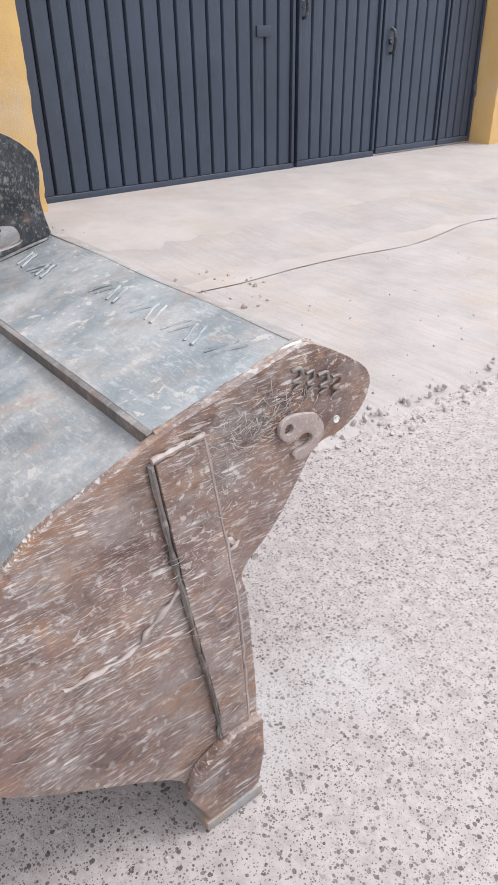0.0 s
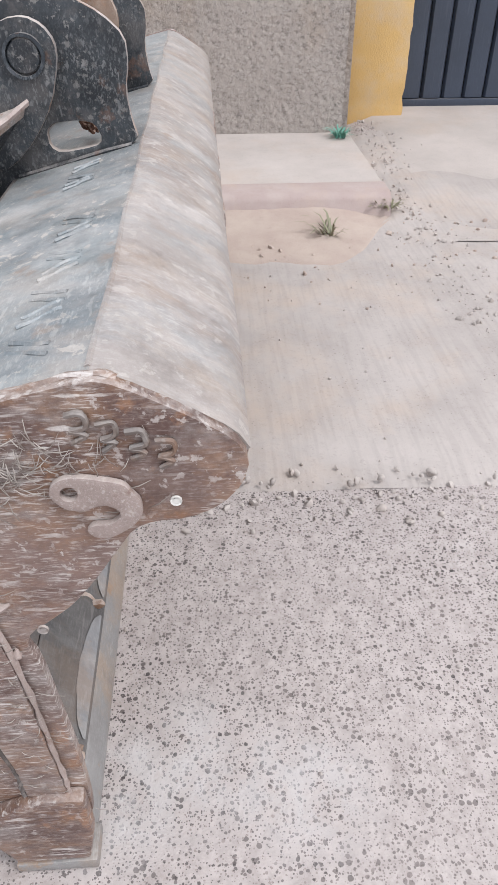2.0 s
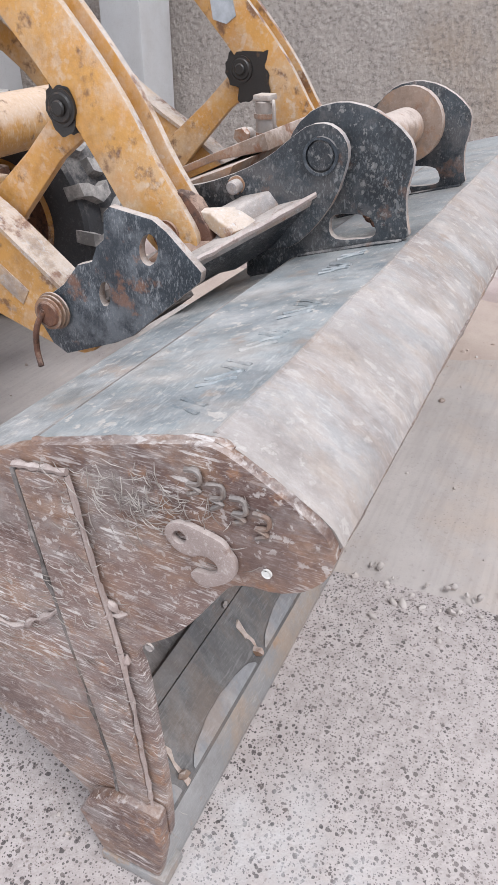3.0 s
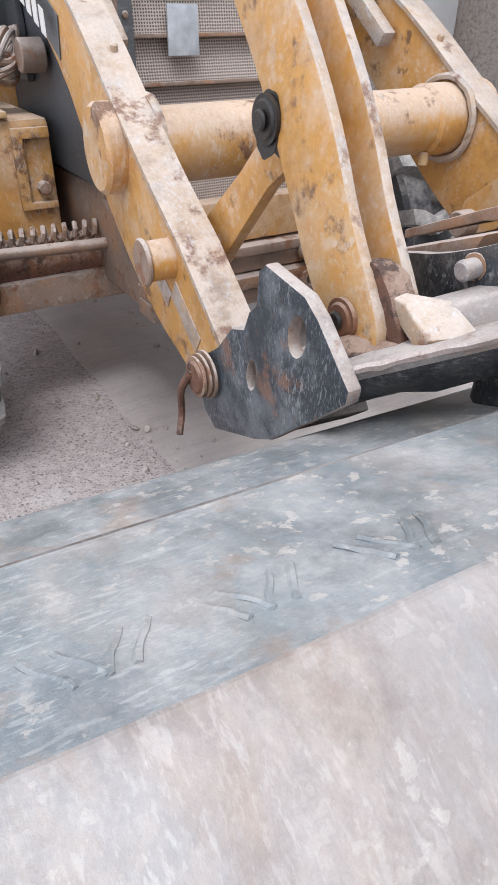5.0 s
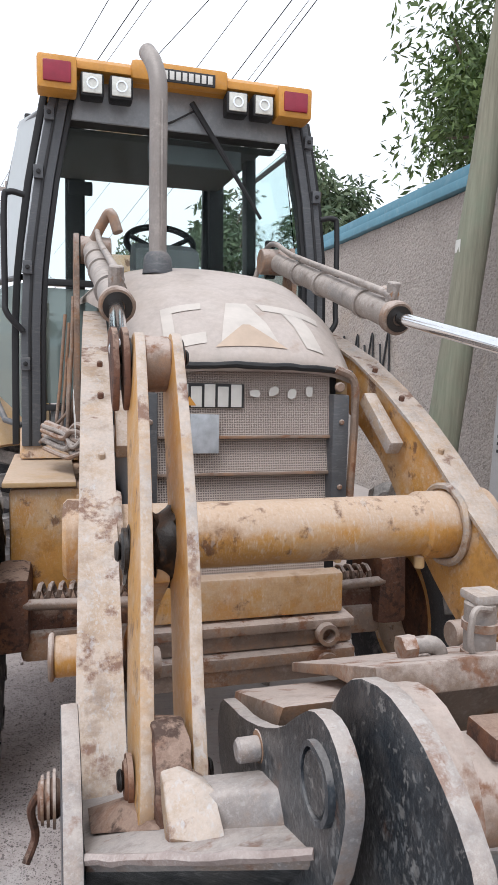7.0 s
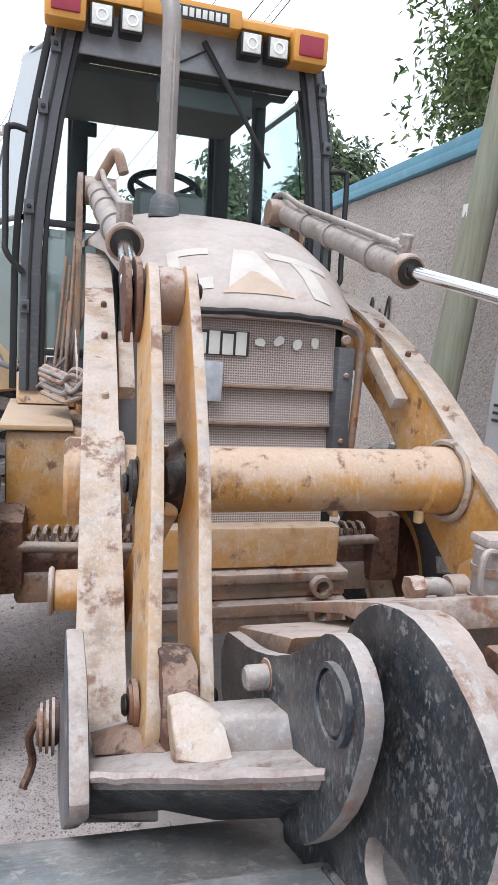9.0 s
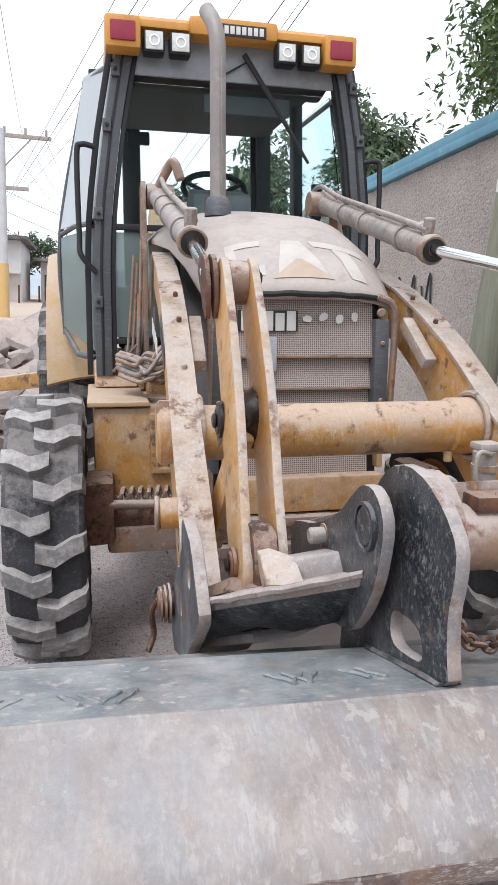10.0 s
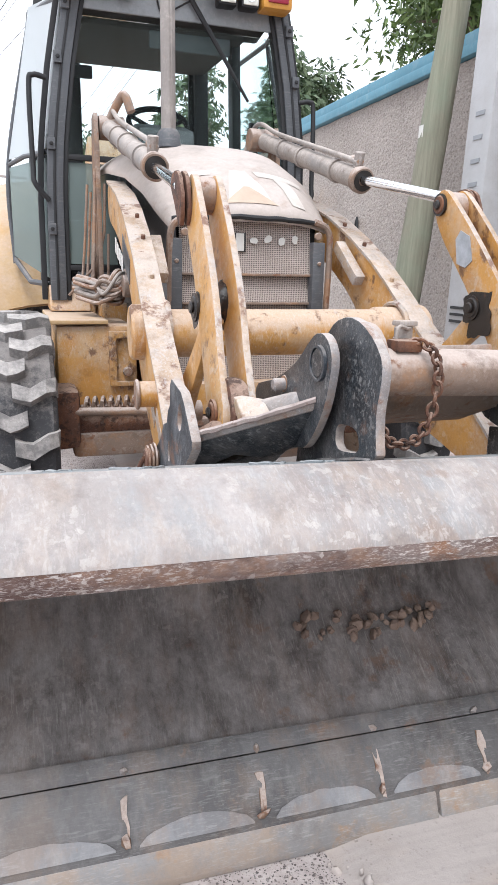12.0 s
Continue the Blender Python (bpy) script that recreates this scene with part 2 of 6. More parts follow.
M_HYD = worn("dusty_cylinder", (0.36, 0.31, 0.275), (0.53, 0.465, 0.42), (0.16, 0.10, 0.075), 0.52, 0.34, 9, 0.55, 0.05, 0.3, up=0.6, grime=0.6, stains=(((0.22, 0.215, 0.215), 0.6),))


def plain(name, color, rough=0.5, metal=0.0, scale=14, vary=0.2, bump=0.001):
    n = Net(name)
    f = n.noise(scale, 6, 0.65)
    return n.finish(n.mix(n.ramp(f, 0.3, 0.7), color, [c * (1 - vary) for c in color]), rough, metal, f, bump)


M_CHROME = plain("chromed_rod", (0.82, 0.83, 0.85), 0.12, 1.0, 30, 0.06, 0.0003)
M_RED = plain("red_lens", (0.33, 0.02, 0.05), 0.3, 0, 20, 0.3)
M_LENS = plain("clear_lens", (0.75, 0.74, 0.68), 0.15, 0.3, 60, 0.3)
M_ORANGE = worn("orange_roof_plastic", (0.72, 0.33, 0.05), (0.62, 0.45, 0.3), (0.4, 0.2, 0.1), 0.22, 0.03, 5, 0.45, 0, 0.1)
M_WHITE = plain("white_decal", (0.72, 0.70, 0.66), 0.6, 0, 25, 0.15)
M_DECALBLACK = plain("dark_decal", (0.03, 0.03, 0.032), 0.6)
M_FADED = plain("faded_decal", (0.645, 0.585, 0.53), 0.7, 0, 12, 0.2)
M_FADED2 = plain("faded_orange_decal", (0.57, 0.44, 0.34), 0.7, 0, 12, 0.2)
M_TAPE = plain("grey_tape", (0.50, 0.53, 0.57), 0.35, 0.1, 40, 0.35)
M_HEADLINER = plain("dark_headliner", (0.055, 0.05, 0.048), 0.9, 0, 6, 0.3)
M_SEAT = plain("grey_vinyl", (0.12, 0.12, 0.125), 0.7)


def glass(name, tint, rough=0.03):
    m = bpy.data.materials.new(name)
    m.use_nodes = True
    b = m.node_tree.nodes["Principled BSDF"]
    b.inputs["Base Color"].default_value = (*tint, 1)
    b.inputs["Transmission Weight"].default_value = 1.0
    b.inputs["Roughness"].default_value = rough
    b.inputs["IOR"].default_value = 1.12
    return m


M_GLASS = glass("tinted_glass", (0.80, 0.91, 0.90))
# dusty film; its paleness stands in for white sky glare on the glass
M_GLAREGLASS = glass("dusty_glare_glass", (0.60, 0.63, 0.64), 0.25)
M_GLAREGLASS.node_tree.nodes["Principled BSDF"].inputs["Transmission Weight"].default_value = 0.3
M_DOORGLASS = glass("green_door_glass", (0.30, 0.36, 0.345), 0.015)
M_DOORGLASS.node_tree.nodes["Principled BSDF"].inputs["Transmission Weight"].default_value = 0.55


def perforated():
    n = Net("perforated_grille")
    g = n.node("ShaderNodeMapping", Vector=n.co)
    g.inputs["Scale"].default_value = (1.0, 0.0, 1.0)
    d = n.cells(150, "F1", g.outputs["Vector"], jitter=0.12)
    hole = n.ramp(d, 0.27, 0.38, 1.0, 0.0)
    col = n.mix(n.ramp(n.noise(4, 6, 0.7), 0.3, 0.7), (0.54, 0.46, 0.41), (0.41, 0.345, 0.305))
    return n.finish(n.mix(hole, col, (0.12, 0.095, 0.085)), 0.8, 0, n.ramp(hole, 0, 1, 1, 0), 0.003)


M_PERF = perforated()


def ground_material():
    """Exposed aggregate: dusty cement with dark and pale stones, white spills and dirt."""
    n = Net("exposed_aggregate")
    big = n.noise(0.9, 6, 0.6)
    col = n.mix(n.ramp(big, 0.3, 0.7), (0.52, 0.46, 0.44), (0.43, 0.38, 0.365))
    col = n.mix(n.ramp(n.noise(28, 6, 0.75), 0.42, 0.62, 0, 0.55), col, (0.30, 0.255, 0.24))
    height = n.noise(45, 6, 0.7)
    wear = n.ramp(n.noise(1.3, 5, 0.6), 0.32, 0.58, 0.55, 1.0)
    for scale, share in ((92, 0.45), (150, 0.55), (250, 0.55)):
        warp = n.node("ShaderNodeVectorMath")
        warp.operation = "ADD"
        n.put(warp.inputs[0], n.co)
        wob = n.node("ShaderNodeTexNoise", Vector=n.co, Scale=scale * 1.1, Detail=2)
        wob_s = n.node("ShaderNodeVectorMath")
        wob_s.operation = "SCALE"
        n.put(wob_s.inputs[0], wob.outputs["Color"])
        wob_s.inputs["Scale"].default_value = 0.5 / scale
        n.put(warp.inputs[1], wob_s.outputs[0])
        co = warp.outputs[0]
        d = n.cells(scale, "F1", co)
        t = n.node("ShaderNodeSeparateColor", Color=n.cells(scale, "F1", co, "Color"))
        pick = n.ramp(t.outputs[0], 1 - share, 1.02 - share)
        size = n.ramp(t.outputs[1], 0.0, 1.0, 0.20, 0.46)
        stone = n.math("MULTIPLY", n.math("MULTIPLY", pick, n.ramp(n.math("SUBTRACT", size, d), 0.0, 0.05)), wear)
        col = n.mix(stone, col, n.mix(t.outputs[2], (0.05, 0.042, 0.042), (0.29, 0.24, 0.225)))
    col = n.mix(n.ramp(n.noise(2.6, 7, 0.7), 0.58, 0.7, 0, 0.6), col, (0.62, 0.585, 0.575))
    for place, size in (((-0.92, -0.04, 0.0), 0.16), ((-0.98, -0.22, 0.0), 0.14), ((-1.0, 0.10, 0.0), 0.12)):
        far = n.node("ShaderNodeVectorMath")
        far.operation = "DISTANCE"
        n.put(far.inputs[0], n.co)
        far.inputs[1].default_value = place
        lime = n.math("MULTIPLY", n.ramp(far.outputs["Value"], size * 0.3, size, 1, 0), n.ramp(n.noise(14, 8, 0.75), 0.42, 0.56))
        col = n.mix(n.math("MULTIPLY", lime, 0.35), col, (0.70, 0.68, 0.68))
    return n.finish(col, 0.95, 0, height, 0.008)


def concrete(name, a, b, scale=2.0, dirt=(0.42, 0.32, 0.25), dirt_amount=0.5, lines=0.0):
    n = Net(name)
    col = n.mix(n.ramp(n.noise(scale, 7, 0.65), 0.3, 0.7), a, b)
    col = n.mix(n.ramp(n.noise(scale * 0.6, 6, 0.7), 0.5, 0.68, 0, dirt_amount), col, dirt)
    fine = n.noise(scale * 30, 6, 0.7)
    col = n.mix(n.ramp(fine, 0.55, 0.75, 0, 0.35), col, [c * 0.5 for c in b])
    pits = n.ramp(n.cells(scale * 26, "F1"), 0.08, 0.2, 1, 0)
    col = n.mix(n.math("MULTIPLY", pits, n.ramp(n.noise(scale * 2, 5), 0.45, 0.62, 0, 0.6)), col, [c * 0.45 for c in b])
    h = fine
    if lines:
        w = n.noise(5, 2, 0.5, n.stretch(0.7, 11, 1))
        h = n.math("ADD", n.math("MULTIPLY", fine, 0.7), n.math("MULTIPLY", w, 0.25))
        col = n.mix(n.ramp(w, 0.47, 0.62, 0, 0.16), col, [c * 0.7 for c in b])
    return n.finish(col, 0.95, 0, h, 0.004)


def stucco():
    n = Net("rough_cast_wall")
    lumps = n.cells(34, "SMOOTH_F1")
    fine = n.noise(95, 6, 0.7)
    col = n.mix(n.ramp(n.noise(1.3, 6, 0.6), 0.3, 0.7), (0.50, 0.44, 0.40), (0.42, 0.37, 0.335))
    col = n.mix(n.ramp(n.noise(0.8, 7, 0.7), 0.55, 0.72, 0, 0.6), col, (0.45, 0.34, 0.25))
    col = n.mix(n.ramp(n.noise(38, 6, 0.7, n.stretch(1, 1, 1.4)), 0.50, 0.66, 0, 0.75), col, (0.19, 0.165, 0.15))
    col = n.mix(n.ramp(n.noise(60, 5, 0.7), 0.55, 0.7, 0, 0.5), col, (0.64, 0.575, 0.53))
    return n.finish(col, 0.95, 0, n.math("ADD", n.math("MULTIPLY", lumps, 0.5), n.math("MULTIPLY", n.noise(60, 6, 0.75), 0.6)), 0.075)


M_GROUND = ground_material()
M_SLAB = concrete("brushed_concrete", (0.48, 0.43, 0.405), (0.36, 0.32, 0.30), 2.6, (0.47, 0.37, 0.30), 0.6, 1.0)
M_WALK = concrete("pavement_concrete", (0.50, 0.445, 0.415), (0.40, 0.355, 0.33), 2.8, (0.44, 0.35, 0.29), 0.55)
M_KERB = concrete("faded_red_kerb", (0.45, 0.375, 0.35), (0.38, 0.295, 0.275), 6.0, (0.45, 0.35, 0.29), 0.6)
M_DIRT = concrete("dirt", (0.48, 0.395, 0.34), (0.385, 0.30, 0.26), 5.0, (0.44, 0.35, 0.30), 0.55)
M_ROADFAR = concrete("dusty_road", (0.58, 0.47, 0.38), (0.50, 0.40, 0.32), 0.3, (0.5, 0.4, 0.3), 0.4)
M_CLOD = concrete("brown_clod", (0.30, 0.215, 0.17), (0.20, 0.14, 0.11), 9.0)
M_STONE = concrete("grey_stone", (0.42, 0.37, 0.34), (0.28, 0.24, 0.22), 9.0)
M_STUCCO = stucco()
M_YPAINT = concrete("yellow_wall_paint", (0.64, 0.415, 0.16), (0.57, 0.37, 0.155), 3.5, (0.54, 0.43, 0.31), 0.6)
M_GATE = worn("dark_blue_gate_paint", (0.042, 0.055, 0.085), (0.22, 0.21, 0.22), (0.12, 0.1, 0.09), 0.16, 0.04, 2.5, 0.5, 0.0, 0.15, (0.18, 0.19, 0.22), (8, 8, 0.5), 0.7)
M_BLUE = worn("blue_coping_paint", (0.13, 0.32, 0.42), (0.40, 0.43, 0.44), (0.2, 0.2, 0.2), 0.3, 0.03, 1.5, 0.6, 0, 0.1)
M_CPOST = concrete("whitewashed_post", (0.55, 0.55, 0.56), (0.48, 0.47, 0.47), 4.0, (0.40, 0.38, 0.36), 0.4)


def wood_pole():
    n = Net("weathered_green_wood")
    g = n.noise(3, 6, 0.7, n.stretch(12, 12, 0.5))
    col = n.mix(n.ramp(g, 0.35, 0.65), (0.30, 0.29, 0.22), (0.20, 0.19, 0.14))
    col = n.mix(n.ramp(n.noise(1.1, 5, 0.7), 0.45, 0.65, 0, 0.6), col, (0.22, 0.28, 0.20))
    return n.finish(col, 0.9, 0, g, 0.008)


M_WOOD = wood_pole()


def leaf_material(name, a, b):
    n = Net(name)
    g = n.node("ShaderNodeNewGeometry")
    col = n.mix(g.outputs["Random Per Island"], a, b)
    n.bsdf.inputs["Subsurface Weight"].default_value = 0.0
    return n.finish(col, 0.55)


M_LEAF = leaf_material("leaf_green", (0.045, 0.085, 0.02), (0.13, 0.19, 0.05))
M_LEAFFAR = leaf_material("far_leaf_green", (0.06, 0.10, 0.05), (0.12, 0.16, 0.08))
M_STRAW = leaf_material("dry_straw", (0.46, 0.42, 0.38), (0.20, 0.165, 0.145))
M_BARK = concrete("bark", (0.2, 0.15, 0.11), (0.13, 0.1, 0.08), 8)

# ---- mesh helpers ----


def chaikin(pts, closed=True):
    """Cuts every corner of an outline once."""
    out = []
    n = len(pts)
    if not closed:
        out.append(pts[0])
    for i in range(n if closed else n - 1):
        (a, b), (c, d) = pts[i], pts[(i + 1) % n]
        out += [(a * 0.78 + c * 0.22, b * 0.78 + d * 0.22), (a * 0.22 + c * 0.78, b * 0.22 + d * 0.78)]
    if not closed:
        out.append(pts[-1])
    return out


def bevel(bm, off=0.004, seg=2, angle=35):
    edges = [e for e in bm.edges if len(e.link_faces) == 2 and e.calc_face_angle(0) > radians(angle)]
    if edges and off > 0:
        bmesh.ops.bevel(bm, geom=edges, offset=off, segments=seg, profile=0.6, affect="EDGES", clamp_overlap=True)
    return bm


def part(name, bm, material, parent=None, label="", sharp=38, rim=None):
    bmesh.ops.recalc_face_normals(bm, faces=bm.faces)
    if rim is not None:
        for f in bm.faces:
            f.material_index = 1 if abs(f.normal.x) < 0.8 else 0
    mesh = bpy.data.meshes.new(name)
    bm.to_mesh(mesh)
    bm.free()
    mesh.materials.append(material)
    if rim is not None:
        mesh.materials.append(rim)
    mesh.polygons.foreach_set("use_smooth", [True] * len(mesh.polygons))
    mesh.set_sharp_from_angle(angle=radians(sharp))
    ob = new(name, mesh)
    if parent is not None:
        ob.parent = parent
        ob.matrix_parent_inverse = base_of(parent)
    if label:
        ob["label"] = label
    return ob


def base_of(ob):
    m = ob.matrix_basis.copy()
    p = ob.parent
    while p is not None:
        m = p.matrix_basis @ ob.matrix_parent_inverse @ m
        ob, p = p, p.parent
    return m.inverted()


def thing(name, at, label, category, group="", kind=""):
    ob = new(name)
    ob.location = at
    ob.empty_display_size = 0.1
    return tagged(ob, label, category, group, kind)


def box(bm, lo, hi, turn=None, off=0.0):
    c = [(a + b) / 2 for a, b in zip(lo, hi)]
    s = [abs(b - a) for a, b in zip(lo, hi)]
    m = Matrix.Translation(c) @ (turn or Matrix.Identity(4)) @ Matrix.Diagonal((*s, 1))
    return bmesh.ops.create_cube(bm, size=1.0, matrix=m)["verts"]


def boxed(lo, hi, off=0.006, turn=None):
    bm = bmesh.new()
    box(bm, lo, hi, turn)
    return bevel(bm, off)


def loop_of(bm, pts):
    vs = [bm.verts.new(p) for p in pts]
    return [bm.edges.new((vs[i], vs[(i + 1) % len(vs)])) for i in range(len(vs))]


def circle(c, r, n=20, ry=None, turn=0):
    ry = ry or r
    out = []
    for i in range(n):
        a = 2 * math.pi * i / n
        u, v = r * math.cos(a), ry * math.sin(a)
        ct, st = math.cos(radians(turn)), math.sin(radians(turn))
        out.append((c[0] + u * ct - v * st, c[1] + u * st + v * ct))
    return out


def plate(profile, x0, x1, holes=(), off=0.004, bm=None, place=None):
    """A flat plate: a profile in y and z, with holes, from x0 to x1. place: another way to turn (u, v, w) into a point."""
    own = bm is None
    bm = bm or bmesh.new()
    place = place or (lambda u, v, w: (w, u, v))
    edges = []
    for lp in (profile, *holes):
        edges += loop_of(bm, [place(u, v, x0) for u, v in lp])
    res = bmesh.ops.triangle_fill(bm, edges=edges, use_beauty=True, use_dissolve=False)
    faces = [g for g in res["geom"] if isinstance(g, bmesh.types.BMFace)]
    ext = bmesh.ops.extrude_face_region(bm, geom=faces)
    d = Vector(place(0, 0, x1)) - Vector(place(0, 0, x0))
    bmesh.ops.translate(bm, vec=d, verts=[v for v in ext["geom"] if isinstance(v, bmesh.types.BMVert)])
    if own:
        bmesh.ops.recalc_face_normals(bm, faces=bm.faces)
        bevel(bm, off, 2, 50)
    return bm


def sweep(pts, r, seg=12, bm=None, caps=True, closed=False):
    """A round tube along points; r is one radius or one for each point."""
    bm = bm or bmesh.new()
    pts = [Vector(p) for p in pts]
    rs = r if isinstance(r, (list, tuple)) else [r] * len(pts)
    n = len(pts)
    rings = []
    up = None
    for i in range(n):
        if closed:
            d = (pts[(i + 1) % n] - pts[i - 1]).normalized()
        else:
            d = (pts[min(i + 1, n - 1)] - pts[max(i - 1, 0)]).normalized()
        if up is None:
            up = d.orthogonal().normalized()
        else:
            up = (up - d * up.dot(d)).normalized()
        side = d.cross(up)
        rings.append([bm.verts.new(pts[i] + rs[i] * (math.cos(2 * math.pi * k / seg) * up + math.sin(2 * math.pi * k / seg) * side)) for k in range(seg)])
    for i in range(n if closed else n - 1):
        a, b = rings[i], rings[(i + 1) % n]
        for k in range(seg):
            bm.faces.new((a[k], a[(k + 1) % seg], b[(k + 1) % seg], b[k]))
    if caps and not closed:
        bm.faces.new(rings[0][::-1])
        bm.faces.new(rings[-1])
    return bm


def smooth_path(pts, n=6):
    """A rounder path through the given points (Catmull-Rom)."""
    p = [Vector(q) for q in pts]
    p = [2 * p[0] - p[1], *p, 2 * p[-1] - p[-2]]
    out = []
    for i in range(1, len(p) - 2):
        for k in range(n):
            t = k / n
            out.append(0.5 * ((2 * p[i]) + (p[i + 1] - p[i - 1]) * t + (2 * p[i - 1] - 5 * p[i] + 4 * p[i + 1] - p[i + 2]) * t * t + (3 * p[i] - p[i - 1] - 3 * p[i + 1] + p[i + 2]) * t ** 3))
    out.append(p[-2])
    return out


def rod(a, b, r, seg=20, off=0.003, bm=None):
    """A straight round bar with softened ends."""
    a, b = Vector(a), Vector(b)
    d = (b - a).normalized()
    off = min(off, r * 0.4)
    return sweep([a, a + d * off, b - d * off, b], [r - off, r, r, r - off], seg, bm)


def ring(a, b, r_out, r_in, seg=24):
    """A collar: a tube with a hole, from a to b."""
    bm = bmesh.new()
    a, b = Vector(a), Vector(b)
    d = (b - a).normalized()
    u = d.orthogonal().normalized()
    w = d.cross(u)
    rows = []
    for c, r in ((a, r_in), (a, r_out), (b, r_out), (b, r_in)):
        rows.append([bm.verts.new(c + r * (math.cos(2 * math.pi * k / seg) * u + math.sin(2 * math.pi * k / seg) * w)) for k in range(seg)])
    for i in range(4):
        p, q = rows[i], rows[(i + 1) % 4]
        for k in range(seg):
            bm.faces.new((p[k], p[(k + 1) % seg], q[(k + 1) % seg], q[k]))
    return bm


def hexbolt(c, d, r=0.014, h=0.012):
    d = Vector(d).normalized()
    return sweep([Vector(c), Vector(c) + d * h], r, 6)


def ribbon(outer, thick, x0, x1, cuts=1):
    """A bent sheet: an open line in y and z, thickened to one side, from x0 to x1."""
    bm = bmesh.new()
    n = len(outer)
    nor = []
    for i in range(n):
        a, b = outer[max(i - 1, 0)], outer[min(i + 1, n - 1)]
        dy, dz = b[0] - a[0], b[1] - a[1]
        ln = math.hypot(dy, dz)
        nor.append((-dz / ln, dy / ln))
    inner = [(p[0] + thick * m[0], p[1] + thick * m[1]) for p, m in zip(outer, nor)]
    loop = outer + inner[::-1]
    xs = [x0 + (x1 - x0) * i / cuts for i in range(cuts + 1)]
    rows = [[bm.verts.new((x, u, v)) for u, v in loop] for x in xs]
    m = len(loop)
    for a, b in zip(rows, rows[1:]):
        for k in range(m):
            bm.faces.new((a[k], a[(k + 1) % m], b[(k + 1) % m], b[k]))
    for row in (rows[0], rows[-1]):
        for k in range(n - 1):
            bm.faces.new((row[k], row[k + 1], row[m - 2 - k], row[m - 1 - k]))
    return bm


def solid(points, off=0.004):
    """A convex block through the given corners, its edges softened."""
    bm = bmesh.new()
    for p in points:
        bm.verts.new(p)
    res = bmesh.ops.convex_hull(bm, input=list(bm.verts))
    spare = [g for g in res["geom_interior"] + res["geom_unused"] if isinstance(g, bmesh.types.BMVert)]
    bmesh.ops.delete(bm, geom=list(set(spare)), context="VERTS")
    bmesh.ops.dissolve_limit(bm, angle_limit=radians(3), verts=bm.verts, edges=bm.edges)
    return bevel(bm, off)


def jitter(bm, amount, scale=8.0):
    for v in bm.verts:
        v.co += amount * noise.noise_vector(v.co * scale)
    return bm

# ---- the setting ----


def smoothstep(a, b, v):
    t = min(1.0, max(0.0, (v - a) / (b - a)))
    return t * t * (3 - 2 * t)


def ground_height(x, y):
    """The street is level at the machine, climbs far behind it, and ramps up to the gate."""
    z = 0.05 * max(0.0, y - 7.5)
    ramp = smoothstep(1.2, 3.4, x) * (1.0 - smoothstep(-1.05, -0.85, y))
    return z + 0.12 * ramp


def sheet(name, xs, ys, height, material, lift=0.0, rough=0.0, seedscale=6.0):
    bm = bmesh.new()
    rows = [[bm.verts.new((x, y, height(x, y) + lift + rough * noise.noise((x * seedscale, y * seedscale, 0.3)))) for x in xs] for y in ys]
    for a, b in zip(rows, rows[1:]):
        for k in range(len(xs) - 1):
            bm.faces.new((a[k], a[k + 1], b[k + 1], b[k]))
    return part(name, bm, material, sharp=180)


def steps(a, b, n):
    return [a + (b - a) * i / n for i in range(n + 1)]


ground = sheet("ground", [-400, -60, -20, -8] + steps(-4, 4, 64) + [8, 20, 60, 400], [-400, -60, -20] + steps(-8, 8, 100) + [12, 20, 35, 60, 120, 400], lambda x, y: ground_height(x, y) if y < 60 else 2.62 + 0.03 * (y - 60), M_GROUND, 0.0, 0.004)
tagged(ground, "dusty exposed-aggregate concrete street", "ground", kind="structure")

# smoother slab between the old street and the kerb, its edge chipped
bm = bmesh.new()
ys = steps(-14, 7, 150)
edge = [-0.26 + 0.035 * noise.noise((0, y * 1.4, 2)) + 0.012 * noise.noise((3, y * 9, 1)) for y in ys]
xs = [0, 0.03, 0.2, 0.5, 0.85, 1.0]
rows = []
for y, e in zip(ys, edge):
    rows.append([bm.verts.new((e + (2.9 - e) * f, y, ground_height(e + (2.9 - e) * f, y) + (0.0 if f == 0 else 0.018) + 0.003 * noise.noise((f * 20, y * 5, 0)))) for f in xs])
for a, b in zip(rows, rows[1:]):
    for k in range(len(xs) - 1):
        bm.faces.new((a[k], a[k + 1], b[k + 1], b[k]))
slab = tagged(part("pavement", bm, M_SLAB, sharp=60), "brushed concrete slab along the old street", "pavement", kind="structure")

# dirt washed against the kerb
bm = bmesh.new()
ys = steps(-1.05, 4.2, 90)
rows = []
for y in ys:
    w = 0.62 + 0.22 * noise.noise((5, y * 1.3, 0)) + 0.06 * noise.noise((5, y * 7, 0))
    w *= smoothstep(-1.05, -0.6, y)
    rows.append([bm.verts.new((1.70 - w * f, y, 0.012 + 0.055 * (1 - f) ** 1.5 * smoothstep(-1.05, -0.6, y) + 0.016 * noise.noise((f * 7, y * 9, 4)) * (1 - f) + (0.006 if f < 1 else 0))) for f in steps(0, 1, 10)])
for a, b in zip(rows, rows[1:]):
    for k in range(10):
        bm.faces.new((a[k], a[k + 1], b[k + 1], b[k]))
tagged(part("dirt_drift", bm, M_DIRT, sharp=180), "brown dirt washed against the kerb", "dirt", kind="stuff")

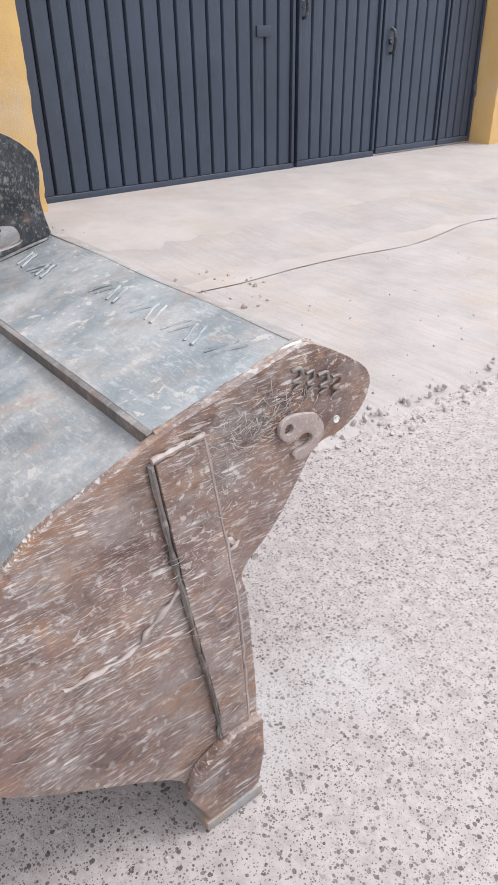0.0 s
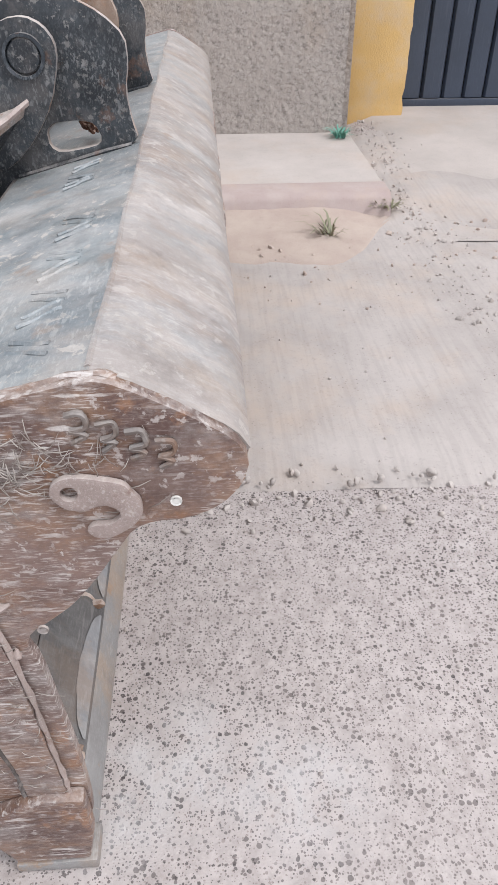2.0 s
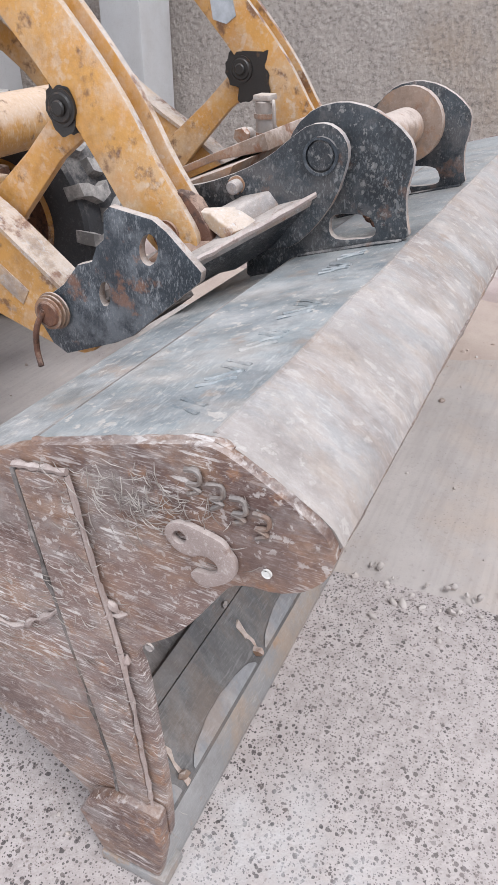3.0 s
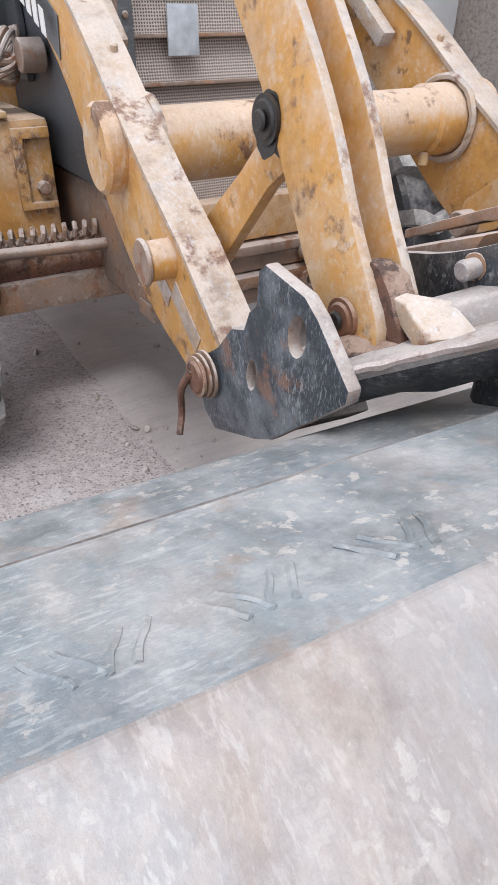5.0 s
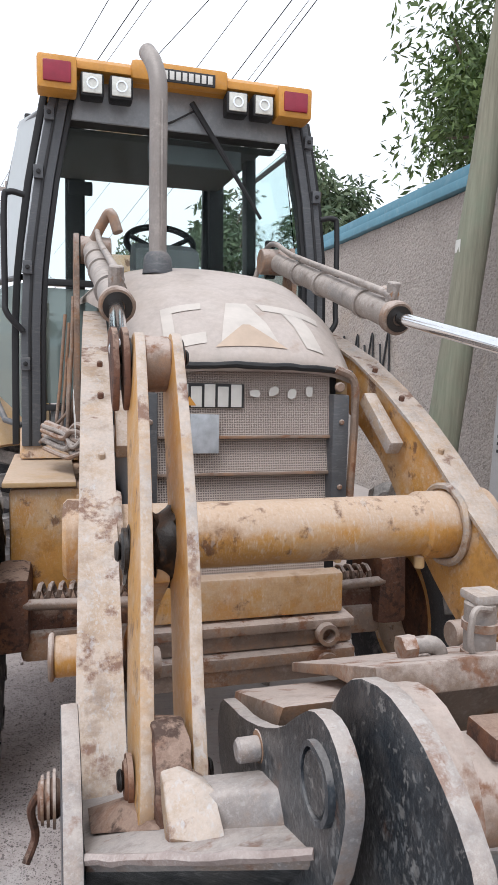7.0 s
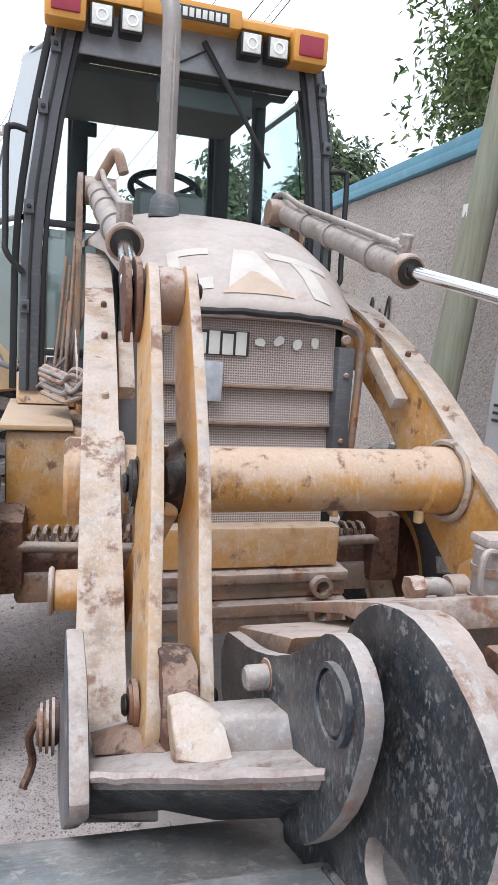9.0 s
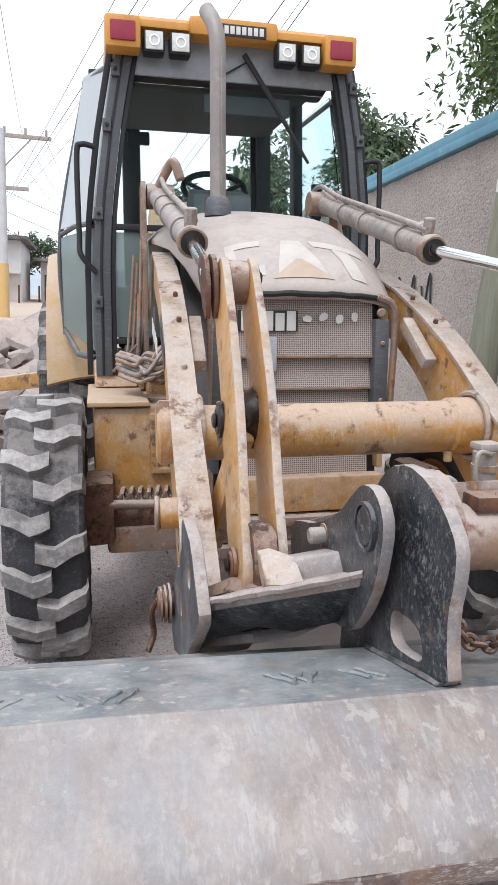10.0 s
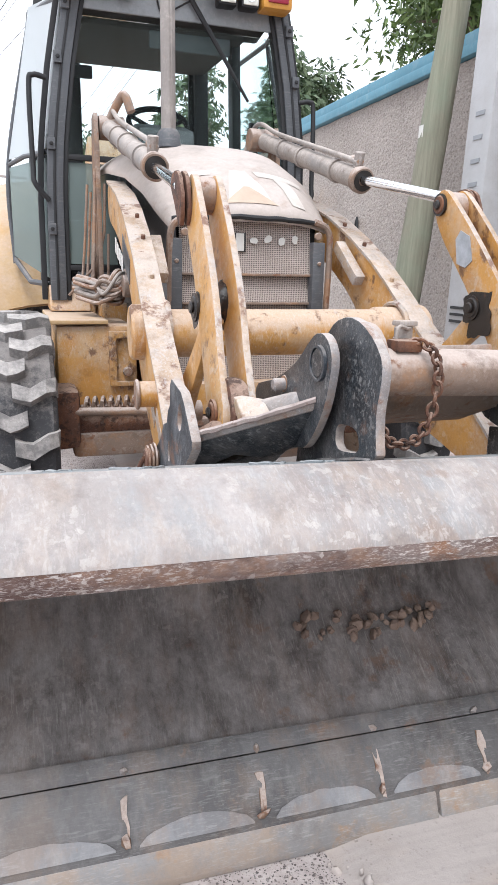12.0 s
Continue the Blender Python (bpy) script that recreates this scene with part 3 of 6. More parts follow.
# kerb and raised pavement in front of the wall
bm = plate([(1.64, -0.05), (1.67, 0.10), (1.70, 0.125), (1.86, 0.13), (1.86, -0.05)], -0.96, 12.0, place=lambda u, v, w: (u, w, v), off=0.012)
tagged(part("kerb", bm, M_KERB), "kerb with worn red paint and dust", "kerb", kind="structure")
bm = plate([(1.865, -0.05), (1.865, 0.126), (2.80, 0.14), (2.80, -0.05)], -0.95, 12.0, place=lambda u, v, w: (u, w, v), off=0.006)
tagged(part("sidewalk", bm, M_WALK), "pale concrete pavement at the foot of the wall", "pavement", kind="structure")
bm = bmesh.new()
rows = [[bm.verts.new((x, y, ground_height(x, y) + 0.023 + 0.002 * noise.noise((x * 4, y * 4, 0)))) for x in steps(1.3 + 0.12 * noise.noise((0, y * 1.2, 7)), 3.7, 40)] for y in steps(-14, -0.965, 60)]
for v in rows[-1]:
    v.co.y += 0.16 * noise.noise((v.co.x * 1.6, 0, 3)) + 0.04 * noise.noise((v.co.x * 9, 0, 3)) - 0.10
    v.co.z -= 0.012
for a, b in zip(rows, rows[1:]):
    for k in range(40):
        bm.faces.new((a[k], a[k + 1], b[k + 1], b[k]))
tagged(part("driveway", bm, M_WALK, sharp=180), "concrete ramp up to the gate with cracks", "driveway", kind="structure")

# the long rough-cast wall with its blue coping
WALL_X = 2.80
bm = bmesh.new()
ny, nz = 260, 40
rows = []
for j in range(nz + 1):
    z = -0.1 + 3.05 * j / nz
    rows.append([bm.verts.new((WALL_X + 0.012 * noise.noise((0, y * 5, z * 5)) + 0.008 * noise.noise((0, y * 21, z * 21)), y, z + (0.045 * max(0, y - 9)))) for y in steps(-0.91, 16, ny)])
for a, b in zip(rows, rows[1:]):
    for k in range(ny):
        bm.faces.new((a[k], a[k + 1], b[k + 1], b[k]))
back = box(bm, (WALL_X + 0.03, -0.91, -0.1), (WALL_X + 0.26, 40, 2.94))
wall = tagged(part("wall_east", bm, M_STUCCO, sharp=180), "grey rough-cast boundary wall with stains", "wall", kind="structure")
bm = boxed((WALL_X - 0.06, -1.0, 2.96), (WALL_X + 0.30, 16, 3.05), 0.012)
coping = part("coping", bm, M_BLUE, None)
tagged(coping, "blue painted coping on the wall", "coping", kind="structure")
bm = boxed((WALL_X - 0.02, -0.97, 3.054), (WALL_X + 0.26, 16, 3.16), 0.012)
tagged(part("coping_trim", bm, M_BLUE), "upper band of the blue coping", "coping", kind="structure")
bm = boxed((WALL_X + 0.02, 16.02, -0.1), (WALL_X + 0.3, 60, 3.3), 0.0)
tagged(part("wall_far", bm, M_STUCCO), "far stretch of the grey boundary wall", "wall", kind="structure")

# yellow gate pillars and the gate recess
for name, y0, y1 in (("pillar_1", -1.375, -1.0), ("pillar_2", -7.6, -6.47)):
    bm = boxed((3.22, y0, -0.05), (3.75, y1, 3.4), 0.012)
    bmesh.ops.subdivide_edges(bm, edges=[e for e in bm.edges if e.calc_length() > 1.0], cuts=60, use_grid_fill=True)
    jitter(bm, 0.011, 16)
    tagged(part(name, bm, M_YPAINT), "yellow painted gate pillar with chipped edges", "pillar", kind="structure")
tagged(part("wall_end", boxed((WALL_X + 0.27, -0.995, -0.1), (3.7, -0.91, 2.94), 0.004), M_STUCCO), "end of the rough-cast wall beside the pillar", "wall", kind="structure")
tagged(part("wall_south", boxed((3.3, -14, -0.1), (3.7, -7.62, 3.2), 0.01), M_YPAINT), "yellow painted wall past the gate", "wall", kind="structure")
tagged(part("gate_lintel", boxed((3.45, -6.46, 2.9), (3.75, -1.45, 3.3), 0.01), M_YPAINT), "yellow lintel over the gate", "lintel", kind="structure")


def make_gate():
    g = thing("metal_gate", (3.5, -3.95, 0.13), "dark blue sheet-metal gate with ribbed leaves, shut", "gate")
    leaves = ((-3.88, -1.39, 0.19), (-4.93, -3.92, 0.20), (-5.88, -4.96, 0.22), (-6.45, -5.91, 0.22))
    for y0, y1, zb in leaves:
        n = max(3, round((y1 - y0) / 0.148))
        w = (y1 - y0 - 0.06) / n
        part("bottom_rail", boxed((3.475, y0, zb - 0.06), (3.53, y1, zb - 0.005), 0.006), M_GATE, g)
        part("top_rail", boxed((3.48, y0, 2.78), (3.53, y1, 2.86), 0.006), M_GATE, g)
        for yy in (y0, y1 - 0.03):
            part("stile", boxed((3.472, yy, zb), (3.53, yy + 0.03, 2.775), 0.005), M_GATE, g)
        for i in range(n):
            a = y0 + 0.03 + w * i
            prof = [(a + 0.004, 3.512), (a + 0.016, 3.494), (a + w * 0.5, 3.490), (a + w - 0.016, 3.494), (a + w - 0.004, 3.512), (a + w - 0.004, 3.522), (a + 0.004, 3.522)]
            bm = plate(prof, zb, 2.775, place=lambda u, v, q: (v, u, q), off=0)
            part("slat", bm, M_GATE, g)
    part("back_sheet", boxed((3.526, -6.45, 0.16), (3.54, -1.39, 2.8), 0), M_TRIM, g)
    part("letter_slot", boxed((3.476, -3.62, 1.19), (3.492, -3.47, 1.27), 0.004), M_GATE, g, "letter slot in the gate")
    for y, z in ((-3.97, 1.42), (-5.08, 1.14)):
        h = part("gate_handle", sweep(smooth_path([(3.49, y, z - 0.1), (3.44, y, z - 0.08), (3.43, y, z), (3.45, y, z + 0.08), (3.49, y, z + 0.1)], 5), 0.014, 8), M_BLACK, g, "bent black bar handle")
        part("rose", rod((3.494, y, z), (3.47, y, z), 0.03, 14), M_BLACK, h)
    part("hinge", rod((3.47, -6.43, 0.6), (3.47, -6.43, 0.72), 0.018, 10), M_BLACK, g)


make_gate()
tagged(part("threshold", boxed((3.4, -6.45, -0.05), (3.6, -1.39, 0.128), 0.01), M_WALK), "worn concrete threshold under the gate", "threshold", kind="structure")

# poles along the wall


def wooden_pole(x, y, lean):
    t = thing("wooden_pole", (x, y, 0.13), "weathered green-grey wooden pole beside the wall", "pole")
    pts = [(x + lean[0] * h, y + lean[1] * h, 0.13 + h) for h in steps(-0.1, 6.5, 14)]
    bm = sweep(pts, [0.132 - 0.004 * i for i in range(15)], 18)
    jitter(bm, 0.008, 3)
    part("shaft", bm, M_WOOD, t)
    tag = plate([(-0.03, 0.0), (0.03, 0.0), (0.03, 0.09), (-0.03, 0.09)], 0, 0.004, place=lambda u, v, w: (x + 0.03 - w, y - 0.06 + u, 2.25 + v), off=0)
    part("paper_tag", tag, M_WHITE, t, "small pale paper tag")


wooden_pole(2.22, 4.28, (0.066, -0.03))


def concrete_post(x, y, label):
    t = thing("concrete_post", (x, y, 0.13), label, "post")
    bm = plate([(-0.17, -0.14), (0.17, -0.14), (0.17, 0.14), (-0.17, 0.14)], 0.1, 6.0, place=lambda u, v, w: (x + u * (1 - 0.03 * w), y + v * (1 - 0.03 * w), w), off=0.02)
    part("shaft", bm, M_CPOST, t)
    return t


post = concrete_post(2.52, 3.62, "square whitewashed concrete post with faint painted letters")
for i in range(7):
    z = 1.35 + 0.16 * i
    part("letter_bar", boxed((2.343, 3.56, z), (2.349, 3.66, z + 0.03), 0), plain("faint_grey_paint", (0.36, 0.37, 0.39), 0.9) if i == 0 else bpy.data.materials["faint_grey_paint"], post)
for i in range(3):
    part("letter_bar", boxed((2.343, 3.53, 0.86 + 0.05 * i), (2.348, 3.70, 0.88 + 0.05 * i), 0), M_DECALBLACK, post, "dark stencilled bar")
concrete_post(2.55, 2.42, "pale whitewashed concrete post against the wall")

# graffiti on the wall: thin dark strokes
g = thing("graffiti", (WALL_X, 6.4, 1.6), "dark sprayed scribble on the wall", "graffiti")
for i in range(4):
    y = 6.2 + i * 0.38
    z = 1.62
    pts = smooth_path([(WALL_X - 0.02, y, z - 0.22), (WALL_X - 0.02, y + 0.06, z + 0.2), (WALL_X - 0.02, y + 0.16, z - 0.2), (WALL_X - 0.02, y + 0.24, z + 0.08)], 5)
    part("stroke", sweep(pts, 0.012, 5), M_DECALBLACK, g)

# weeds and stones by the kerb


def weed(x, y, z, col, spread, n, label):
    t = thing("weed", (x, y, z), label, "plant")
    bm = bmesh.new()
    rng = random.Random(int(x * 100 + y * 37))
    for _ in range(n):
        a, l = rng.uniform(0, 6.28), rng.uniform(0.4, 1.0) * spread
        p = Vector((x + rng.uniform(-0.03, 0.03), y + rng.uniform(-0.03, 0.03), z))
        d = Vector((math.cos(a), math.sin(a), rng.uniform(0.3, 1.2))).normalized()
        s = d.cross(Vector((0, 0, 1))).normalized() * 0.004
        q = p + d * l * 0.6
        e = p + d * l + Vector((0, 0, -0.25 * l))
        v = [bm.verts.new(c) for c in (p - s, p + s, q + s, q - s)]
        bm.faces.new(v)
        bm.faces.new((v[3], v[2], bm.verts.new(e)))
    part("blades", bm, col, t, sharp=180)


M_WEED = leaf_material("weed_green", (0.10, 0.22, 0.13), (0.16, 0.26, 0.12))
M_DRY = leaf_material("dry_weed", (0.20, 0.20, 0.12), (0.28, 0.25, 0.18))
weed(2.68, -0.88, 0.138, leaf_material("green_cord", (0.13, 0.33, 0.26), (0.17, 0.38, 0.30)), 0.14, 46, "tangle of green cord at the wall's corner")
weed(1.70, -0.93, 0.05, M_DRY, 0.12, 60, "dry grey-green weed at the kerb's end")
weed(1.42, -0.62, 0.03, M_DRY, 0.2, 26, "limp dry weed lying in the dirt")


def pebble(bm, c, r, rng):
    m = Matrix.Translation(c) @ Euler((rng.uniform(0, 6), rng.uniform(0, 6), rng.uniform(0, 6))).to_matrix().to_4x4() @ Matrix.Diagonal((r * rng.uniform(0.8, 1.4), r * rng.uniform(0.7, 1.2), r * rng.uniform(0.5, 0.8), 1))
    ret = bmesh.ops.create_icosphere(bm, subdivisions=1, radius=1.0, matrix=m)
    for v in ret["verts"]:
        v.co += 0.25 * r * noise.noise_vector(v.co * (2.0 / r))


def scatter(name, label, n, area, size, material, seed):
    rng = random.Random(seed)
    bm = bmesh.new()
    for _ in range(n):
        x, y = area(rng)
        r = size[0] + (size[1] - size[0]) * rng.random() ** 3
        z = ground_height(x, y) + (0.018 if x > -0.25 else 0.0)
        if x > 1.3 and y < -0.965:
            z += 0.005
        pebble(bm, (x, y, z + r * 0.3), r, rng)
    ob = part(name, bm, material, sharp=50)
    return tagged(ob, label, "gravel", kind="stuff")


scatter("gravel", "loose grey gravel along the slab's broken edge", 620, lambda r: (-0.28 + r.gauss(0, 0.05), r.uniform(-2.2, 1.6)), (0.003, 0.014), M_WALK, 3)
scatter("gravel", "crumbs along the cracked edge of the ramp", 420, lambda r: (r.uniform(0.5, 3.1), -1.08 + r.gauss(0, 0.09)), (0.003, 0.012), M_WALK, 9)
scatter("gravel", "fine loose gravel on the street", 700, lambda r: (r.uniform(-2.0, 1.2), r.uniform(-3.5, 1.2)), (0.002, 0.008), M_WALK, 4)
scatter("gravel", "stones and clods in the dirt by the kerb", 320, lambda r: (1.62 - abs(r.gauss(0, 0.4)), r.uniform(-1.8, 2.0)), (0.004, 0.018), M_DIRT, 5)
scatter("gravel", "loose stones on the street beside the machine", 320, lambda r: (r.uniform(-3.2, 0.4), r.uniform(0.6, 5.5)), (0.004, 0.02), M_STONE, 6)

# broken ground and rubble behind, on the open side of the street
bm = bmesh.new()
xs, ys = steps(-7.5, -1.15, 40), steps(4.6, 26, 70)
rows = []
for y in ys:
    rows.append([])
    for x in xs:
        f = smoothstep(4.6, 6.0, y) * smoothstep(-1.15, -1.7, -abs(x + 1.15) - 1.15) * (1 - smoothstep(3.0, 5.0, -x))
        h = 0.42 * abs(noise.noise((x * 1.1, y * 0.7, 3))) + 0.30 * abs(noise.noise((x * 3, y * 2.4, 1))) + 0.06 * noise.noise((x * 9, y * 8, 1))
        rows[-1].append(bm.verts.new((x, y, ground_height(x, y) + 0.01 + f * h)))
for a, b in zip(rows, rows[1:]):
    for k in range(len(xs) - 1):
        bm.faces.new((a[k], a[k + 1], b[k + 1], b[k]))
tagged(part("rubble", bm, M_DIRT, sharp=40), "heaped dirt and broken paving beside the street", "rubble", kind="stuff")
rng = random.Random(8)
for k in range(60):
    x, y = rng.uniform(-3.6, -1.45), rng.uniform(5.2, 15) if k < 30 else rng.uniform(4.9, 8.5)
    s = rng.uniform(0.12, 0.45)
    bm = bmesh.new()
    box(bm, (-s, -s * 0.8, -0.05), (s, s * 0.8, 0.06), Euler((rng.uniform(-0.5, 0.5), rng.uniform(-0.5, 0.5), rng.uniform(0, 3))).to_matrix().to_4x4())
    bmesh.ops.subdivide_edges(bm, edges=bm.edges, cuts=2, use_grid_fill=True)
    jitter(bm, 0.06, 4)
    bmesh.ops.translate(bm, verts=bm.verts, vec=(x, y, ground_height(x, y) + 0.16))
    tagged(part("paving_chunk", bm, M_STONE, sharp=30), "broken slab of concrete paving in the rubble", "rubble", "broken paving")
bm = bmesh.new()
rows = [[bm.verts.new((x, y, ground_height(x, y) + 0.015 if y < 60 else 2.64 + 0.03 * (y - 60))) for x in (-14, -9, -6, -4.5, -3.4)] for y in (5, 9, 14, 20, 30, 45, 60, 75)]
for a, b in zip(rows, rows[1:]):
    for k in range(4):
        bm.faces.new((a[k], a[k + 1], b[k + 1], b[k]))
tagged(part("road", bm, M_ROADFAR, sharp=180), "dusty tan road running uphill", "road", kind="structure")


# ---- trees ----


def tree(name, base, height, crown, clumps, leaves, leaf, mat, seed, label):
    t = thing(name, base, label, "tree")
    rng = random.Random(seed)
    b = Vector(base)
    top = b + Vector((rng.uniform(-0.3, 0.3), rng.uniform(-0.3, 0.3), height))
    bm = sweep([b, b.lerp(top, 0.35) + Vector((0.1, 0, 0)), b.lerp(top, 0.7)], [height * 0.035, height * 0.026, height * 0.014], 9)
    centres = []
    for _ in range(clumps):
        d = Vector((rng.gauss(0, 1), rng.gauss(0, 1), rng.gauss(0, 0.8))).normalized() * rng.uniform(0.35, 1.0)
        c = b + Vector((d.x * crown[0], d.y * crown[1], height * 0.78 + d.z * crown[2]))
        centres.append(c)
        s = b.lerp(top, rng.uniform(0.35, 0.68))
        sweep([s, s.lerp(c, 0.5) + Vector((0, 0, 0.15)), c], [height * 0.011, height * 0.006, height * 0.002], 5, bm)
    part("trunk", bm, M_BARK, t)
    verts, faces = [], []
    for c in centres:
        rad = rng.uniform(0.28, 0.5) * min(crown)
        for _ in range(leaves):
            d = Vector((rng.gauss(0, 1), rng.gauss(0, 1), rng.gauss(0, 1))).normalized() * rad * rng.random() ** 0.45
            p = c + d
            a = Vector((rng.gauss(0, 1), rng.gauss(0, 1), rng.gauss(-0.7, 0.5))).normalized()
            w = a.orthogonal().normalized()
            w = (w * math.cos(rng.uniform(0, 3)) + a.cross(w) * math.sin(rng.uniform(0, 3))).normalized()
            l = leaf * rng.uniform(0.7, 1.3)
            k = len(verts)
            verts += [p, p + a * l * 0.5 + w * l * 0.16, p + a * l, p + a * l * 0.5 - w * l * 0.16]
            faces.append((k, k + 1, k + 2, k + 3))
    me = bpy.data.meshes.new("crown")
    me.from_pydata(verts, [], faces)
    me.materials.append(mat)
    ob = new("crown", me)
    ob.parent = t
    ob.matrix_parent_inverse = base_of(t)


tree("tree", (5.65, 7.4, 0.0), 6.3, (1.9, 1.7, 1.7), 80, 420, 0.13, M_LEAF, 11, "broad leafy tree behind the boundary wall")
for i, (x, y, h) in enumerate(((10.4, 30, 9.3), (13.0, 31, 9.0), (15.8, 30, 8.8), (18.5, 32, 9.6), (7.4, 34, 8.6), (4.6, 44, 7.5), (21.5, 33, 9.5))):
    tree("tree", (x, y, 1.2), h, (1.8, 1.8, h * 0.38), 34, 90, 0.42, M_LEAFFAR, 20 + i, "dark distant tree behind the wall")
for i, (x, y, h) in enumerate(((-8.6, 58, 5.2), (-6.0, 60, 5.4), (-11.5, 56, 6), (-1.8, 70, 3.4))):
    tree("tree", (x, y, 2.2), h, (2.6, 2.6, h * 0.3), 24, 70, 0.45, M_LEAFFAR, 40 + i, "distant tree over the houses")

# ---- far houses, utility poles, wires, hill ----
M_PLASTER = concrete("white_plaster", (0.62, 0.60, 0.58), (0.54, 0.52, 0.50), 0.8)
M_ROOF = concrete("grey_roof_sheet", (0.16, 0.15, 0.15), (0.11, 0.1, 0.1), 2.0)
M_DARKGLASS = plain("dark_window", (0.03, 0.035, 0.04), 0.15)


def far_house(x0, x1, y0, y1, z0, h, floors, label):
    t = thing("house", ((x0 + x1) / 2, y0, z0), label, "house")
    w = part("house_wall", boxed((x0, y0, z0 - 1), (x1, y1, z0 + h), 0.02), M_PLASTER, t)
    part("roof", boxed((x0 - 0.5, y0 - 0.8, z0 + h + 0.004), (x1 + 0.5, y1, z0 + h + 0.25), 0.02), M_ROOF, t)
    n = max(2, int((x1 - x0) / 2.2))
    for f in range(floors):
        z = z0 + 0.9 + f * h / floors
        for i in range(n):
            a = x0 + (x1 - x0) * (i + 0.25) / n
            win = part("window", boxed((a, y0 - 0.06, z), (a + 1.0, y0 - 0.01, z + 1.3), 0.01), M_DARKGLASS, t)
            part("window_sill", boxed((a - 0.08, y0 - 0.14, z - 0.1), (a + 1.08, y0 - 0.012, z - 0.01), 0.01), M_PLASTER, win)
        if f:
            part("balcony", boxed((x0, y0 - 0.9, z0 + f * h / floors - 0.1), (x1, y0 - 0.01, z0 + f * h / floors + 0.06), 0.02), M_PLASTER, t)
    for i in range(6):
        a = x0 + (x1 - x0) * i / 5
        part("fence_post", rod((a, y0 - 1.6, z0 - 0.3), (a, y0 - 1.6, z0 + 1.3), 0.07, 6), M_RUST, t)


far_house(-11.5, -5.5, 50, 57, 1.95, 4.3, 2, "white two-storey house with dark roof far up the road")
far_house(-4.5, -2.3, 54, 60, 2.1, 3.1, 1, "low white house far up the road")
far_house(-22, -13, 46, 55, 1.8, 4.6, 2, "white house with balcony beside the road")


def utility_pole(x, y, z, h, band):
    t = thing("utility_pole", (x, y, z), "concrete utility pole with a crossarm", "pole")
    part("shaft", sweep([(x, y, z - 1), (x, y, z + h)], [0.19, 0.12], 12), M_CPOST, t)
    part("crossarm", boxed((x - 0.2, y - 0.05, z + h - 0.3), (x + 1.9, y + 0.05, z + h - 0.15), 0.01), M_STONE, t)
    part("brace", sweep([(x, y, z + h - 1.5), (x + 1.1, y, z + h - 0.3)], 0.03, 6), M_STONE, t)
    part("lower_arm", boxed((x - 0.1, y - 0.05, z + h - 2.3), (x + 1.0, y + 0.05, z + h - 2.15), 0.01), M_STONE, t)
    for i in range(3):
        part("insulator", rod((x + 0.1 + 0.8 * i, y, z + h - 0.15), (x + 0.1 + 0.8 * i, y, z + h + 0.1), 0.05, 8), M_STONE, t)
    if band:
        part("yellow_band", sweep([(x, y, z), (x, y, z + 2.2)], [0.2, 0.19], 12), M_YPAINT, t, "yellow painted foot")


utility_pole(-4.25, 30, 1.1, 7.4, True)
utility_pole(-1.6, 50, 2.1, 5.0, False)


def wire(a, b, sag, r, label):
    a, b = Vector(a), Vector(b)
    pts = [a.lerp(b, t) - Vector((0, 0, sag * 4 * t * (1 - t))) for t in steps(0, 1, 18)]
    tagged(part("overhead_wire", sweep(pts, r, 5), M_TRIM), label, "wire", "overhead wires")


for i in range(2):
    wire((-4.3 + 0.8 * i, 30, 8.6 - 0.15 * i), (-1.6 + 0.55 * i, -8, 7.8 - 0.1 * i), 0.6, 0.007, "dark overhead power line")
for i in range(3):
    wire((-4.3 + 0.8 * i, 30, 8.5), (-1.6 + 0.5 * i, 50, 7.1), 0.4, 0.007, "dark overhead power line")
for x, slope, r in ((0.36, -0.19, 0.008), (0.84, -0.20, 0.010), (1.04, -0.20, 0.006), (1.93, -0.22, 0.008), (2.55, -0.10, 0.007), (3.28, -0.05, 0.010), (3.57, -0.03, 0.006), (3.70, -0.02, 0.010)):
    wire((x - 20.5 * slope, -8, 8.0), (x + 32.5 * slope, 45, 8.2), 0.2, r, "dark overhead cable over the machine")
for i in range(3):
    wire((-4.25, 30, 6.4 - 0.7 * i), (-30, 36 + 6 * i, 6.2 - 0.5 * i), 0.4, 0.009, "dark overhead cable to the houses")
    wire((-4.25, 30, 6.2 - 0.8 * i), (8, 58, 7.2 - 1.2 * i), 0.7, 0.009, "dark overhead cable across the road")

bm = bmesh.new()
rows = []
for k, (d, hh) in enumerate(((240, 0), (300, 20), (380, 46), (470, 60), (520, 0))):
    rows.append([bm.verts.new((d * math.sin(a), d * math.cos(a), 2 + hh * (0.55 + 0.6 * noise.noise((a * 2.2, k * 0.3, 5)) + 0.15 * noise.noise((a * 9, k, 2))) - 2)) for a in steps(-1.6, 0.9, 60)])
for a, b in zip(rows, rows[1:]):
    for k in range(60):
        bm.faces.new((a[k], a[k + 1], b[k + 1], b[k]))
tagged(part("hill", bm, plain("hazy_hill", (0.42, 0.47, 0.50), 1.0, 0, 0.02, 0.12), sharp=180), "pale hazy hill behind the houses", "hill", kind="structure")

# ---- the loader bucket ----
BX0, BX1 = -1.05, 1.28
bucket = thing("loader_bucket", (0.0, 0.2, 0.0), "worn steel loader bucket with rusty sides, edge on the ground", "bucket")

